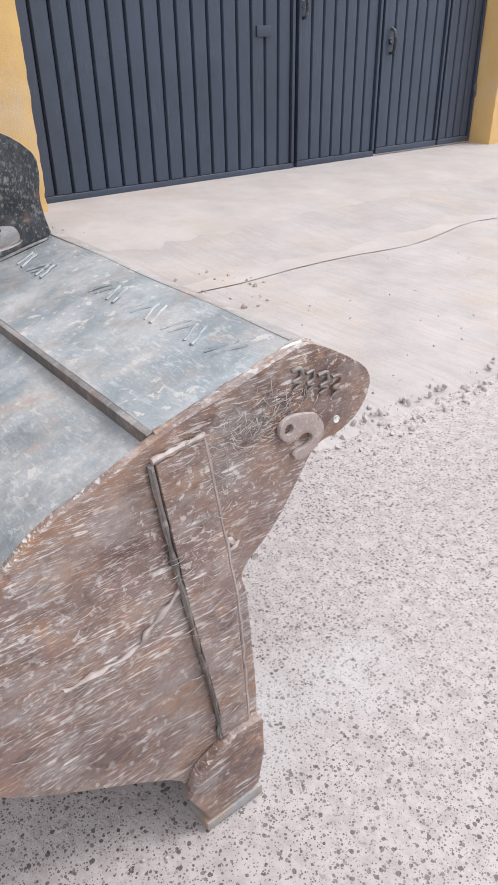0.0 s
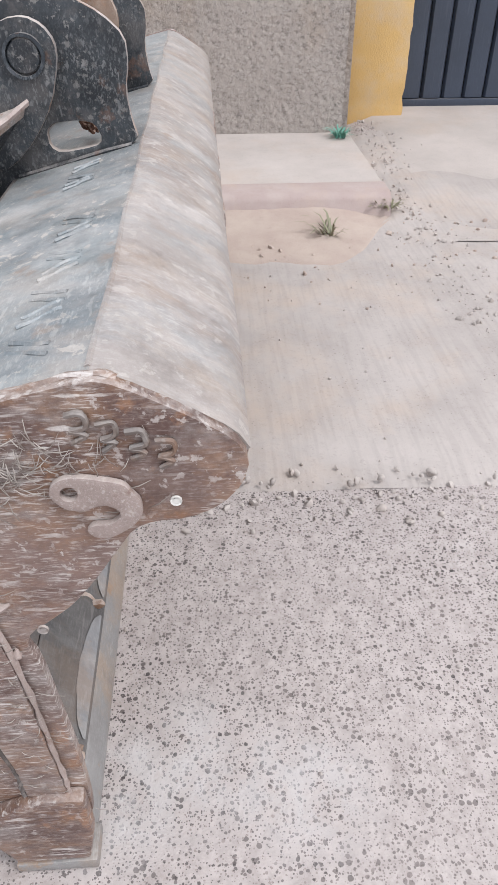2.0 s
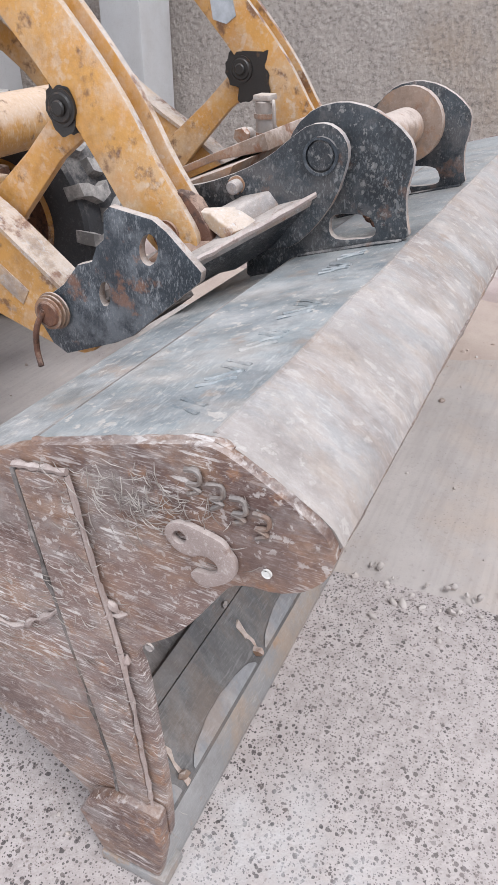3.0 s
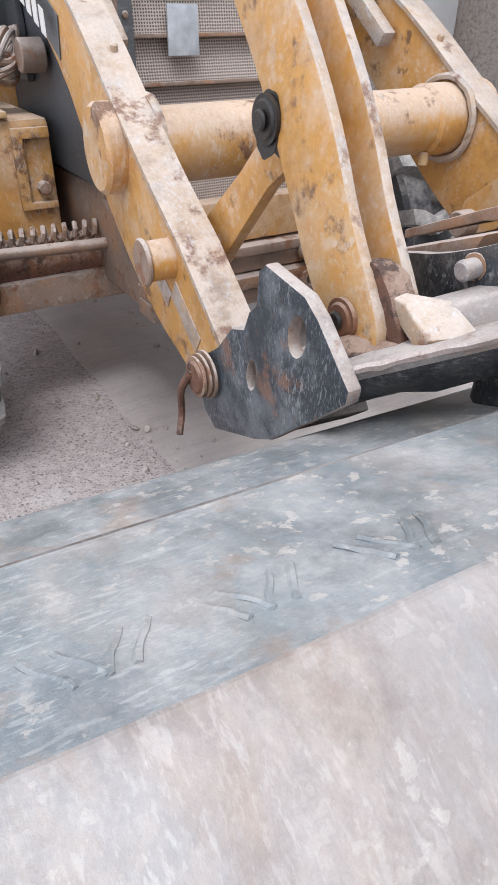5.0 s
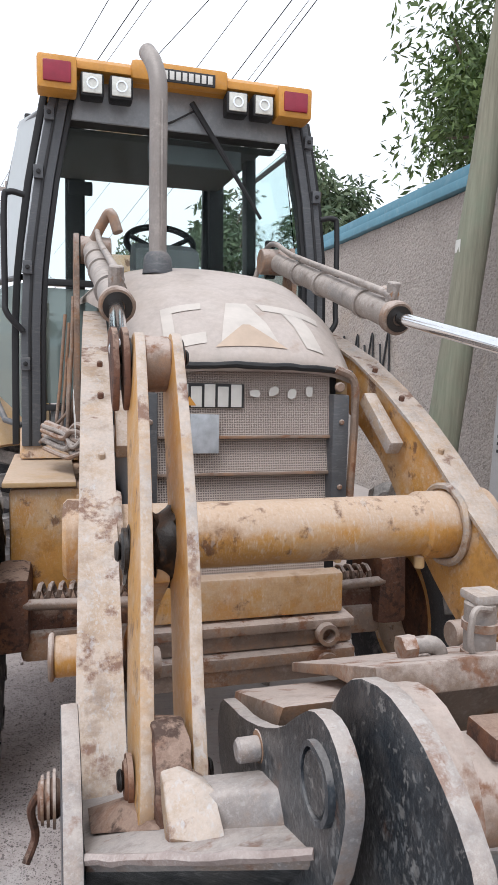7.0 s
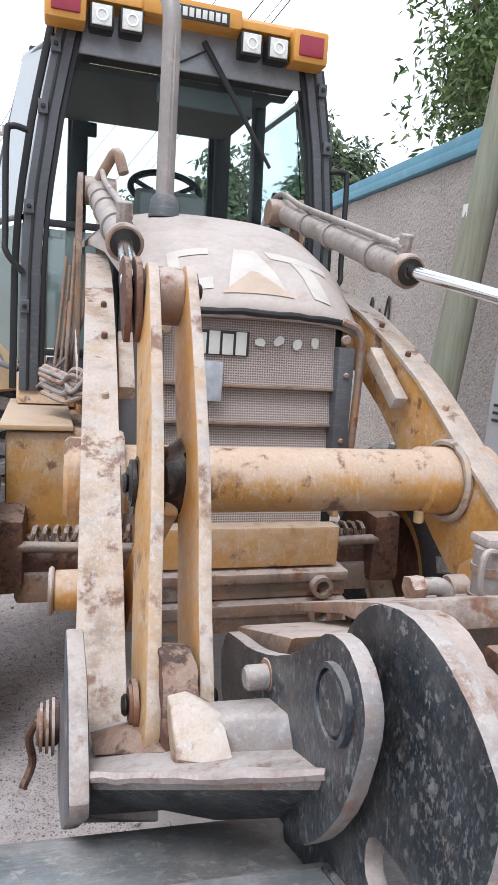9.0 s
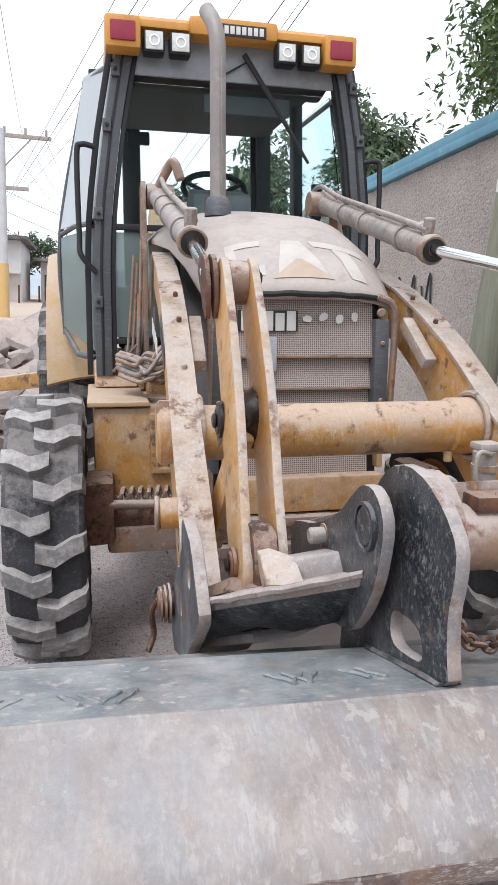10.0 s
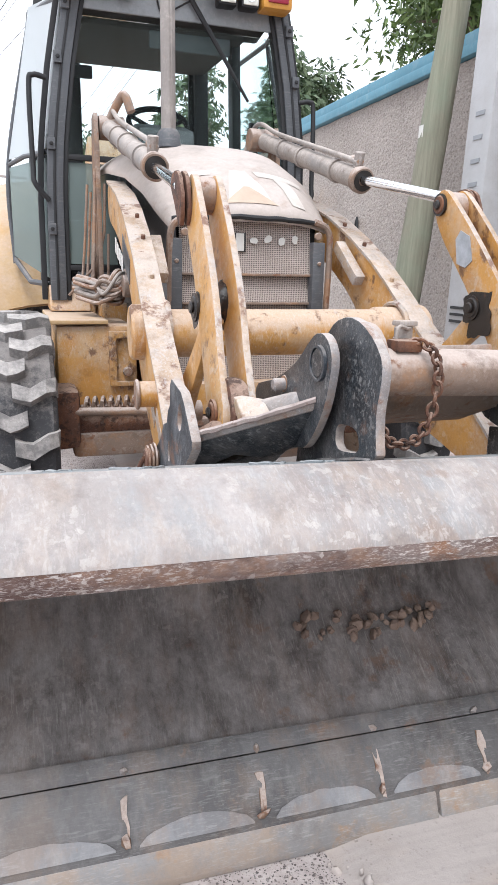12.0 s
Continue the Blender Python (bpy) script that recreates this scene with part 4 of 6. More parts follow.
# outer line of the shell in y and z: from the lip over the ridge, down the back and under to the edge
TOP_LINE = [(-0.104, 0.708), (-0.117, 0.722), (-0.120, 0.743), (-0.108, 0.764), (-0.062, 0.795), (-0.010, 0.824), (0.012, 0.828), (0.07, 0.814), (0.14, 0.795), (0.232, 0.771)]
BACK_LINE = [(0.225, 0.752), (0.30, 0.728), (0.385, 0.700), (0.44, 0.662), (0.49, 0.610), (0.53, 0.545), (0.548, 0.48), (0.540, 0.42), (0.505, 0.358), (0.45, 0.308), (0.34, 0.228), (0.250, 0.160), (0.222, 0.134)]
bm = ribbon(chaikin(TOP_LINE[2:7], False), -0.012, BX0 + 0.012, BX1 - 0.012, 90)
for v in bm.verts:
    v.co += Vector((0, 0.004 * noise.noise((v.co.x * 2.2, v.co.z * 5, 4)), 0.0025 * noise.noise((v.co.x * 3.0, v.co.y * 9, 1))))
part("front_strip", bm, M_FRONT, bucket, "brownish dusty front strip below the ridge")
bm = jitter(ribbon(chaikin(TOP_LINE[:3], False), -0.012, BX0 + 0.012, BX1 - 0.012, 160), 0.0025, 22)
part("lower_lip", bm, M_RUSTY, bucket, "chipped rusty lower lip of the front strip")
bm = ribbon(TOP_LINE[6:], -0.012, BX0 + 0.012, BX1 - 0.012, 60)
for v in bm.verts:
    v.co.z += 0.0025 * noise.noise((v.co.x * 3.0, v.co.y * 9, 1))
part("top_plate", bm, M_BUCKET, bucket, "dust-pale worn steel top plate")
bm = ribbon(BACK_LINE, -0.010, BX0 + 0.012, BX1 - 0.012, 24)
part("shell", bm, M_BUCKET, bucket)
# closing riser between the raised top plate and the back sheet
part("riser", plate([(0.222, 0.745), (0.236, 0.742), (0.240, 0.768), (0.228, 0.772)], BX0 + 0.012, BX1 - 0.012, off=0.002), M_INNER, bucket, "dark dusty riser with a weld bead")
inner = [(p[0] - 0.004, p[1]) for p in BACK_LINE]
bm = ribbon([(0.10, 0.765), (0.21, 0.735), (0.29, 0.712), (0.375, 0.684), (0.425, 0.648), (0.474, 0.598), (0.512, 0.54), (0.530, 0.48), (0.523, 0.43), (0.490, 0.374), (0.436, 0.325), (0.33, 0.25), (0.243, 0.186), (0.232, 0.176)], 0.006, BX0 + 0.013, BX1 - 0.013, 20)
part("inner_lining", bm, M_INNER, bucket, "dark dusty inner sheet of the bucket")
# base edge and the replaceable cutting edge
bm = plate([(0.238, 0.204), (0.262, 0.176), (0.236, 0.150), (0.212, 0.176)], BX0 + 0.005, BX1 - 0.005, off=0.002)
part("base_edge", bm, M_BAND, bucket, "dark steel base edge")
bm = plate([(0.2115, 0.1745), (0.2355, 0.1485), (0.138, 0.012), (0.122, 0.028), (0.136, 0.078), (0.158, 0.112)], BX0 + 0.005, BX1 - 0.005, off=0.004)
part("wear_strip", bm, M_BAND, bucket, "dark steel wear strip")
for a, b in ((BX0 - 0.02, -0.003), (0.004, BX1 + 0.02)):
    bm = plate([(0.138, 0.078), (0.146, 0.074), (0.132, 0.002), (0.112, 0.002), (0.112, 0.022)], a, b, off=0.003)
    part("cutting_edge", bm, M_EDGE, bucket, "bright worn cutting edge")
for x in (-0.94, -0.65, -0.385, -0.125, 0.13, 0.38, 0.63, 0.88, 1.13):
    for y, z, r in ((0.216, 0.182, 0.010), (0.142, 0.092, 0.014)):
        bm = bmesh.new()
        pebble(bm, (x + 0.004 * math.sin(40 * y), y, z), r, random.Random(int(x * 100 + z * 1000) + 200))
        part("bolt_head", bm, M_PALE if z > 0.1 else M_CAST, bucket, "rusty clogged edge bolt")
    wd = 0.004 + 0.004 * abs(math.sin(x * 37))
    bm = ribbon([(0.188, 0.1505), (0.172, 0.1310), (0.156, 0.1135), (0.1345, 0.080 + 0.02 * math.sin(x * 23))], 0.003, x - wd, x + wd * 0.8, 6)
    part("rust_streak", jitter(bm, 0.009, 60), M_CAST, bucket, "rusty dirt streak")
BOLT_X = (-1.04, -0.94, -0.65, -0.385, -0.125, 0.13, 0.38, 0.63, 0.88, 1.13)
for x0, x1 in zip(BOLT_X, BOLT_X[1:]):
    low = [(x0 + 0.022 + (x1 - x0 - 0.044) * f, 0.1360, 0.0800) for f in steps(0, 1, 16)]
    high = []
    for (x, _, _), f in zip(low, steps(0, 1, 16)):
        t = 0.06 + 0.34 * math.sin(math.pi * f) ** 0.5 + 0.05 * noise.noise((x * 9, 0, 2)) + 0.03 * noise.noise((x * 40, 0, 5))
        high.append((x, 0.1355 + 0.054 * t, 0.0792 + 0.070 * t))
    bm = bmesh.new()
    vs = [bm.verts.new((x, y - 0.002, z + 0.0016)) for x, y, z in low + high[::-1]]
    n = len(low)
    for k in range(n - 1):
        bm.faces.new((vs[k], vs[k + 1], vs[2 * n - 2 - k], vs[2 * n - 1 - k]))
    part("worn_hollow", bm, M_POLISH, bucket, "bright hollow worn between the bolts")
part("edge_tip", jitter(boxed((BX0 - 0.026, 0.104, 0.003), (BX0 + 0.03, 0.222, 0.026), 0.004), 0.003, 30), M_EDGE, bucket, "pale worn end of the cutting edge")
# front face lip, a rolled bar under the nose
part("lip_bar", sweep([(x, -0.098, 0.714) for x in steps(BX0 + 0.014, BX1 - 0.014, 8)], 0.011, 10), M_RUSTY, bucket, "rusty lip bar")

SIDE = [(0.115, 0.10), (0.100, 0.118), (0.097, 0.174), (0.098, 0.27), (0.106, 0.38), (0.112, 0.470), (0.122, 0.500), (0.112, 0.520), (0.085, 0.541), (0.060, 0.563), (0.034, 0.597), (0.008, 0.637), (-0.010, 0.664), (-0.030, 0.673), (-0.060, 0.674), (-0.092, 0.688), (-0.114, 0.714), (-0.120, 0.742), (-0.106, 0.766), (-0.064, 0.794), (-0.012, 0.823), (0.012, 0.829), (0.07, 0.815), (0.14, 0.795), (0.235, 0.771), (0.30, 0.742), (0.385, 0.712), (0.45, 0.664), (0.505, 0.600), (0.542, 0.535), (0.556, 0.47), (0.546, 0.41), (0.508, 0.346), (0.45, 0.296), (0.34, 0.218), (0.256, 0.155), (0.236, 0.110), (0.18, 0.075)]
for x0, x1 in ((BX0 - 0.004, BX0 + 0.0115), (BX1 - 0.0115, BX1 + 0.004)):
    bm = plate(chaikin(SIDE), x0, x1, off=0.003)
    sp = part("side_plate", bm, M_RUSTY, bucket, "scratched rust-brown side plate")
    if x0 < 0:
        s = -1
        f = x0 - 0.0005
        # stiffener strip with weld beads
        rib = [(0.246, 0.742), (0.178, 0.752), (0.138, 0.48), (0.126, 0.27), (0.120, 0.16), (0.175, 0.20), (0.178, 0.27), (0.215, 0.50)]
        part("stiffener", plate(rib, f, f - 0.010, off=0.003), M_RUSTY, sp)
        for line in ([(0.252, 0.742), (0.218, 0.50), (0.181, 0.27), (0.178, 0.20)], [(0.176, 0.752), (0.136, 0.48), (0.123, 0.27), (0.117, 0.16)], [(0.25, 0.747), (0.175, 0.757)]):
            pts = smooth_path([(f - 0.006, u, v) for u, v in line], 8)
            bm = sweep(pts, [(0.0035 if line[0][0] < 0.2 else 0.0042) + 0.0012 * math.sin(9.0 * i) for i in range(len(pts))], 6)
            jitter(bm, 0.0022, 60)
            part("weld_bead", bm, M_PINK if line[0][0] < 0.2 or len(line) < 3 else M_INNER, sp)
        # thick wear shoe at the lower corner
        part("wear_shoe", plate([(0.250, 0.118), (0.225, 0.168), (0.150, 0.205), (0.100, 0.20), (0.098, 0.112), (0.112, 0.036), (0.215, 0.034)], f + 0.001, f - 0.022, off=0.006), M_RUSTY, sp, "worn corner shoe")
        # cast hook welded to the plate: an eye above, a hooked tail below
        hook = [(0.0596, 0.7141), (0.056, 0.7281), (0.0434, 0.7348), (0.0272, 0.734), (0.0056, 0.7303), (-0.007, 0.7259), (-0.0142, 0.7141), (-0.0214, 0.7052), (-0.0223, 0.6904), (-0.0124, 0.6756), (0.0074, 0.6623), (0.0236, 0.6615), (0.0326, 0.6704), (0.0254, 0.6785), (0.0092, 0.6785), (-0.0016, 0.6874), (0.0002, 0.6963), (0.0128, 0.7022), (0.0326, 0.6963), (0.047, 0.6993)]
        bm = plate(chaikin(hook), f, f - 0.008, [circle((0.0415, 0.717), 0.0075, 12)], off=0.003)
        part("hook_plate", jitter(bm, 0.0012, 40), M_PINK, sp, "pinkish grey cast hook with an eye")
        # faint raised weld figures as plain bars
        for k in range(4):
            c = Vector((f - 0.002, 0.026 - 0.024 * k, 0.786 - 0.010 * k))
            for shape in (((0.008, 0.012), (-0.006, 0.013), (-0.008, 0.0), (0.004, -0.004)), ((0.006, -0.004), (-0.007, -0.009), (0.005, -0.017))):
                pts = smooth_path([c + Vector((0, u, v)) for u, v in shape], 4)
                part("weld_mark", jitter(sweep(pts, 0.0028, 6), 0.0022, 70), M_INNER, sp)
        # white dot, flaked paint blot
        part("paint_dot", rod((f, -0.052, 0.699), (f - 0.002, -0.052, 0.699), 0.0055, 10), M_WHITE, sp)
        part("paint_dot", rod((f, 0.098, 0.527), (f - 0.002, 0.098, 0.527), 0.006, 10), M_PALE, sp)
        # bent weld scars over the lower plate
        for pts in ([(0.40, 0.47), (0.31, 0.47), (0.27, 0.50), (0.215, 0.545)], [(0.20, 0.69), (0.16, 0.60), (0.135, 0.57)], [(0.18, 0.50), (0.155, 0.555), (0.125, 0.57)], [(0.165, 0.43), (0.14, 0.47), (0.13, 0.50)]):
            q = smooth_path([(f - 0.0025, u, v) for u, v in pts], 8)
            bm = sweep(q, [0.0038 + 0.002 * math.sin(5.0 * i) for i in range(len(q))], 6)
            jitter(bm, 0.004, 50)
            part("weld_scar", bm, M_PINK, sp)
# edge weld between side plate and top sheet
for x in (BX0 + 0.01, BX1 - 0.01):
    pts = smooth_path([(x, u, v - 0.002) for u, v in TOP_LINE[5:]], 6)
    bm = sweep(pts, 0.005, 6)
    jitter(bm, 0.002, 70)
    part("weld_bead", bm, M_RUSTY, bucket)
# fold seam along the ridge
bm = sweep([(x, 0.012 + 0.0015 * math.sin(x * 17), 0.8265) for x in steps(BX0 + 0.02, BX1 - 0.02, 90)], 0.0035, 6)
part("fold_seam", bm, M_FRONT, bucket)


def top_height(y):
    for (a, za), (b, zb) in zip(TOP_LINE[6:], TOP_LINE[7:]):
        if a <= y <= b:
            return za + (zb - za) * (y - a) / (b - a)
    return TOP_LINE[-1][1]


# raised weld figures on the top plate, as plain bent bars
rng = random.Random(5)
for k, x in enumerate((-0.96, -0.91, -0.85, -0.80, -0.74, -0.68, -0.62, -0.45, -0.41, -0.36)):
    c = (x, 0.075 if x < -0.55 else 0.10)
    shape = ((-0.012, -0.020), (-0.006, -0.006), (0.002, 0.006), (0.010, 0.022))
    if k % 2:
        shape = [(-u, v) for u, v in shape]
    pts = smooth_path([(c[0] + u, c[1] + v, top_height(c[1] + v) + 0.0005) for u, v in shape], 5)
    part("weld_mark", jitter(sweep(pts, 0.0034, 6), 0.0020, 60), M_BUCKET, bucket, "raised weld mark")
    pts = [(p[0] + (0.020 if k % 2 else -0.018), p[1], p[2]) for p in pts]
    part("weld_mark", jitter(sweep(pts, 0.0030, 6), 0.0022, 50), M_BUCKET, bucket, "raised weld mark")

# ears that carry the coupler pin
EAR = [(0.016, 0.828), (0.026, 0.860), (0.032, 0.905), (0.024, 0.945), (0.026, 0.982), (0.058, 1.012), (0.105, 1.036), (0.155, 1.044), (0.205, 1.032), (0.240, 1.002), (0.262, 0.955), (0.285, 0.90), (0.315, 0.84), (0.335, 0.770), (0.338, 0.712), (0.29, 0.728), (0.245, 0.742), (0.238, 0.768), (0.14, 0.794), (0.07, 0.815)]
SLOT = [(0.078, 0.832), (0.090, 0.822), (0.150, 0.812), (0.166, 0.822), (0.168, 0.846), (0.156, 0.858), (0.110, 0.862), (0.088, 0.856)]
for x0, x1 in ((-0.288, -0.270), (0.244, 0.262)):
    ear = part("ear", plate(chaikin(EAR), x0, x1, [chaikin(SLOT)], off=0.004), M_BLACK, bucket, "black steel ear with a slot", rim=M_PALE)
    part("ear_collar", ring((x1 if x0 < 0 else x0 - 0.03, 0.165, 0.952), (x1 + 0.03 if x0 < 0 else x0, 0.165, 0.952), 0.082, 0.03), M_CAST, ear, "rusty collar round the pin")
part("cross_tube", rod((-0.232, 0.165, 0.948), (0.206, 0.165, 0.948), 0.043, 28, 0.004), M_CAST, bucket, "dusty round cross tube")
part("gusset", plate([(0.14, 0.80), (0.22, 0.78), (0.22, 0.84), (0.17, 0.86)], 0.18, 0.235, off=0.003), M_EDGE, bucket)
# bucket foot weld
for x in (-0.290, -0.268, 0.242, 0.264):
    bm = sweep([(x, u, v + 0.003) for u, v in ((0.030, 0.820), (0.07, 0.812), (0.14, 0.793), (0.225, 0.770))], 0.005, 6)
    part("weld_bead", jitter(bm, 0.002, 60), M_BLACK, bucket)

# dry grass fibres stuck to the rusty side plate
rng = random.Random(77)
bm = bmesh.new()
for (cy, cz), (sy, sz), n, spread, ln in (((0.085, 0.745), (0.05, 0.022), 150, 3.2, 0.013), ((0.33, 0.42), (0.09, 0.05), 80, 0.7, 0.016), ((0.30, 0.60), (0.09, 0.06), 35, 1.2, 0.012), ((0.15, 0.36), (0.03, 0.13), 40, 2.5, 0.010), ((0.19, 0.60), (0.02, 0.1), 40, 3.0, 0.011)):
    for _ in range(n):
        y, z = rng.gauss(cy, sy), rng.gauss(cz, sz)
        if z > 0.80 - 0.16 * max(0, y) or z < 0.22 + 0.75 * (y - 0.33):
            continue
        a = rng.uniform(-spread, spread) * 0.5
        l = ln * rng.uniform(0.4, 1.2)
        d = Vector((0, math.cos(a), math.sin(a))) * l
        p = Vector((BX0 - 0.0062 - (0.010 if 0.12 < y < 0.24 else 0.0), y, z))
        sweep([p - d, p + Vector((-0.001, 0.1 * d.z, -0.1 * d.y)), p + d], [0.0002, 0.0006, 0.0002], 4, bm)
tagged(part("dry_grass", bm, M_STRAW, sharp=180), "pale dry grass fibres stuck on the rusty side plate", "dry grass", kind="stuff")

# clods lying in the bucket
rng = random.Random(12)
for i in range(34):
    x = -0.22 + 0.011 * i + rng.uniform(-0.01, 0.01)
    r = rng.uniform(0.006, 0.016)
    bm = bmesh.new()
    y = 0.405 + rng.uniform(-0.02, 0.03)
    pebble(bm, (x, y, 0.309 + (y - 0.405) * 0.78 + r * 0.45), r * 1.2, rng)
    tagged(part("clod", bm, M_CLOD, sharp=40), "dry brown clod lying inside the bucket", "stone", "clods in the bucket")


# ---- the backhoe loader ----
loader = thing("backhoe_loader", (0.0, 2.6, 0.0), "dusty yellow backhoe loader with a grey cab, parked", "backhoe loader")

ARM = [(0.560, 0.615), (0.585, 0.640), (0.64, 0.690), (0.80, 0.812), (0.92, 0.885), (1.08, 0.992), (1.18, 1.066), (1.28, 1.134), (1.42, 1.212), (1.60, 1.296), (1.80, 1.362), (2.20, 1.45), (2.24, 1.40), (2.20, 1.30), (1.85, 1.225), (1.60, 1.13), (1.42, 1.02), (1.30, 0.90), (1.18, 0.79), (1.06, 0.70), (0.94, 0.640), (0.80, 0.600), (0.68, 0.565), (0.60, 0.565)]
TOPSIDE = ARM[1:12]


def loader_arm(s):
    """One lift arm; s is -1 for the open side of the street, 1 for the wall side."""
    xo, xi = s * 0.444, s * 0.386
    arm = part("loader_arm", plate(chaikin(ARM), min(xo, xi), max(xo, xi), off=0.006), M_YELLOW, loader, "dusty yellow loader arm with worn paint")
    bm = ribbon([(u, v + 0.001) for u, v in TOPSIDE], 0.009, min(xo, xi) - 0.007, max(xo, xi) + 0.007, 2)
    part("flange", bevel(bm, 0.003), M_ARMTOP, arm, "pale worn upper flange")
    part("tube_boss", rod((s * 0.42, 1.11, 0.922), (s * 0.482, 1.11, 0.922), 0.080, 28, 0.008), M_YELLOW, arm)
    part("boss_pin", rod((s * 0.430, 0.858, 0.784), (s * 0.488, 0.858, 0.784), 0.034, 20), M_YELLOW, arm)
    part("boss_cap", rod((s * 0.488, 0.858, 0.784), (s * 0.497, 0.858, 0.784), 0.040, 20), M_CAST, arm)
    part("stop_bar", boxed((min(s * 0.372, s * 0.335), 1.28, 1.115), (max(s * 0.372, s * 0.335), 1.48, 1.155), 0.005, Matrix.Rotation(radians(38), 4, "X")), M_ARMTOP, arm, "welded stop bar")
    for u, v in ((1.18, 1.073), (1.37, 1.192), (1.52, 1.266)):
        part("bolt", rod((s * 0.405, u, v), (s * 0.405, u - 0.006, v + 0.016), 0.0075, 10), M_RUST if u > 1.2 else M_ARMTOP, arm)
    for u, v in ((0.92, 0.73), (0.80, 0.69)):
        part("side_strip", boxed((min(xo, s * 0.446), u - 0.06, v - 0.012), (max(xo, s * 0.446), u + 0.06, v + 0.03), 0.003, Matrix.Rotation(radians(35), 4, "X")), M_ARMTOP, arm)
    if s < 0:
        bar = plate([(1.42, 1.05), (1.62, 1.14), (1.62, 1.22), (1.40, 1.13)], xo - 0.001, xo - 0.003, off=0)
        d = part("decal", bar, M_CABGREY, arm, "dark model decal")
        for k in range(4):
            y = 1.44 + 0.045 * k
            part("decal_bar", plate([(y, 1.09 + 0.42 * (y - 1.44)), (y + 0.03, 1.10 + 0.42 * (y - 1.44)), (y + 0.03, 1.15 + 0.42 * (y - 1.44)), (y, 1.14 + 0.42 * (y - 1.44))], xo - 0.0032, xo - 0.0045, off=0), M_WHITE, d)
    # weld scars and grease where the tube meets the arm
    pts = [(s * 0.376, 1.11 + 0.09 * math.cos(a), 0.918 + 0.09 * math.sin(a)) for a in steps(0, 6.28, 30)[:-1]]
    part("weld_bead", jitter(sweep(pts, 0.009, 6, closed=True), 0.003, 40), M_ARMTOP, arm)
    for piece in [arm, *arm.children]:
        for v in piece.data.vertices:
            v.co.x -= s * 0.050 * (v.co.y - 1.11)


def tilt_linkage(s):
    """Bell-crank plates, the guide link and the tilt cylinder on one side."""
    LINK = [(0.792, 1.318), (0.765, 1.320), (0.735, 1.297), (0.668, 1.232), (0.600, 1.160), (0.532, 1.080), (0.485, 1.015), (0.440, 0.935), (0.378, 0.850), (0.360, 0.815), (0.370, 0.785), (0.405, 0.768), (0.445, 0.780), (0.510, 0.845), (0.570, 0.935), (0.620, 1.005), (0.662, 1.062), (0.722, 1.130), (0.775, 1.190), (0.812, 1.250), (0.814, 1.292)]

    def lean(x, z):
        """The plates stand a little closer to the middle at their upper ends."""
        return s * (x - 0.075 * (z - 1.025))

    for k, x in enumerate((0.403, 0.347)):
        link = part("tilt_link", plate(chaikin(LINK), x, x - 0.016, off=0.003, place=lambda u, v, w: (lean(w, v), u, v)), M_YELLOW, loader, "flat yellow tilt link plate", rim=M_ARMTOP)
        d = s * (1 if k == 0 else -1)
        for (u, v), r, m in (((0.632, 1.018), 0.026, M_GREASE), ((0.425, 0.818), 0.022, M_RUST), ((0.785, 1.282), 0.024, M_RUST)):
            xo = lean(x + 0.001 if k == 0 else x - 0.017, v)
            p = part("link_pin", rod((xo, u, v), (xo + d * 0.009, u, v), r, 20), m, link, "greasy pin end")
            part("pin_head", rod((xo + d * 0.009, u, v), (xo + d * 0.016, u, v), r * 0.55, 12), M_GREASE, p)
            part("pin_collar", ring((xo, u, v), (xo + d * 0.006, u, v), r * 1.22, r), M_GREASE if r > 0.023 else M_RUST, p)
        if k == 0:
            blot = [(0.632 + r * math.cos(a), 1.012 + 1.4 * r * math.sin(a)) for a, r in [(q * math.pi / 18, 0.030 * (1 + 0.12 * noise.noise((math.cos(q * math.pi / 18) * 2.0, math.sin(q * math.pi / 18) * 2.0, 1.7)))) for q in range(36)]]
            part("grease_ring", plate(blot, x + 0.0006, x + 0.0016, off=0, place=lambda u, v, w: (lean(w, v), u, v)), M_GREASE, link, "black grease round the pin")
    if s > 0:
        part("grease_smear", jitter(plate([(0.605 + r * math.cos(a), 1.015 + 1.35 * r * math.sin(a)) for a, r in [(k * math.pi / 24, 0.058 * (1 + 0.7 * noise.noise((math.cos(k * math.pi / 24) * 2.2, math.sin(k * math.pi / 24) * 2.2, 3.1)))) for k in range(48)]], 0.3305, 0.3285, off=0), 0.001, 30), M_GREASE, loader, "black grease smear")
        patch = [(0.640, 1.135), (0.668, 1.118), (0.705, 1.128), (0.712, 1.190), (0.690, 1.212), (0.652, 1.196)]
        part("tape_patch", plate(patch, 0.3305, 0.3285, off=0, place=lambda u, v, w: (lean(w, v), u, v)), M_TAPE, loader, "silver tape patch")
    rng = random.Random(31 + s)
    pts = [(s * x, 0.630, 1.022) for x in steps(0.388, 0.346, 8)]
    bm = sweep(pts, [0.050 + rng.uniform(-0.007, 0.007) for _ in pts], 30)
    part("pivot_boss", jitter(bm, 0.007, 60), M_GREASE, loader, "flaky dark rusty pivot boss")
    pts = [(s * x, 0.425, 0.815) for x in steps(0.404, 0.362, 8)]
    bm = sweep(pts, [0.034 + rng.uniform(-0.006, 0.006) for _ in pts], 22)
    part("pivot_boss", jitter(bm, 0.005, 50), M_GREASE, loader, "greasy lower pivot boss")
    bm = rod((s * 0.369, 0.778, 1.272), (s * 0.326, 0.778, 1.272), 0.043, 22, 0.004)
    part("spacer_boss", bm, M_CAST, loader, "dusty round spacer between the links")
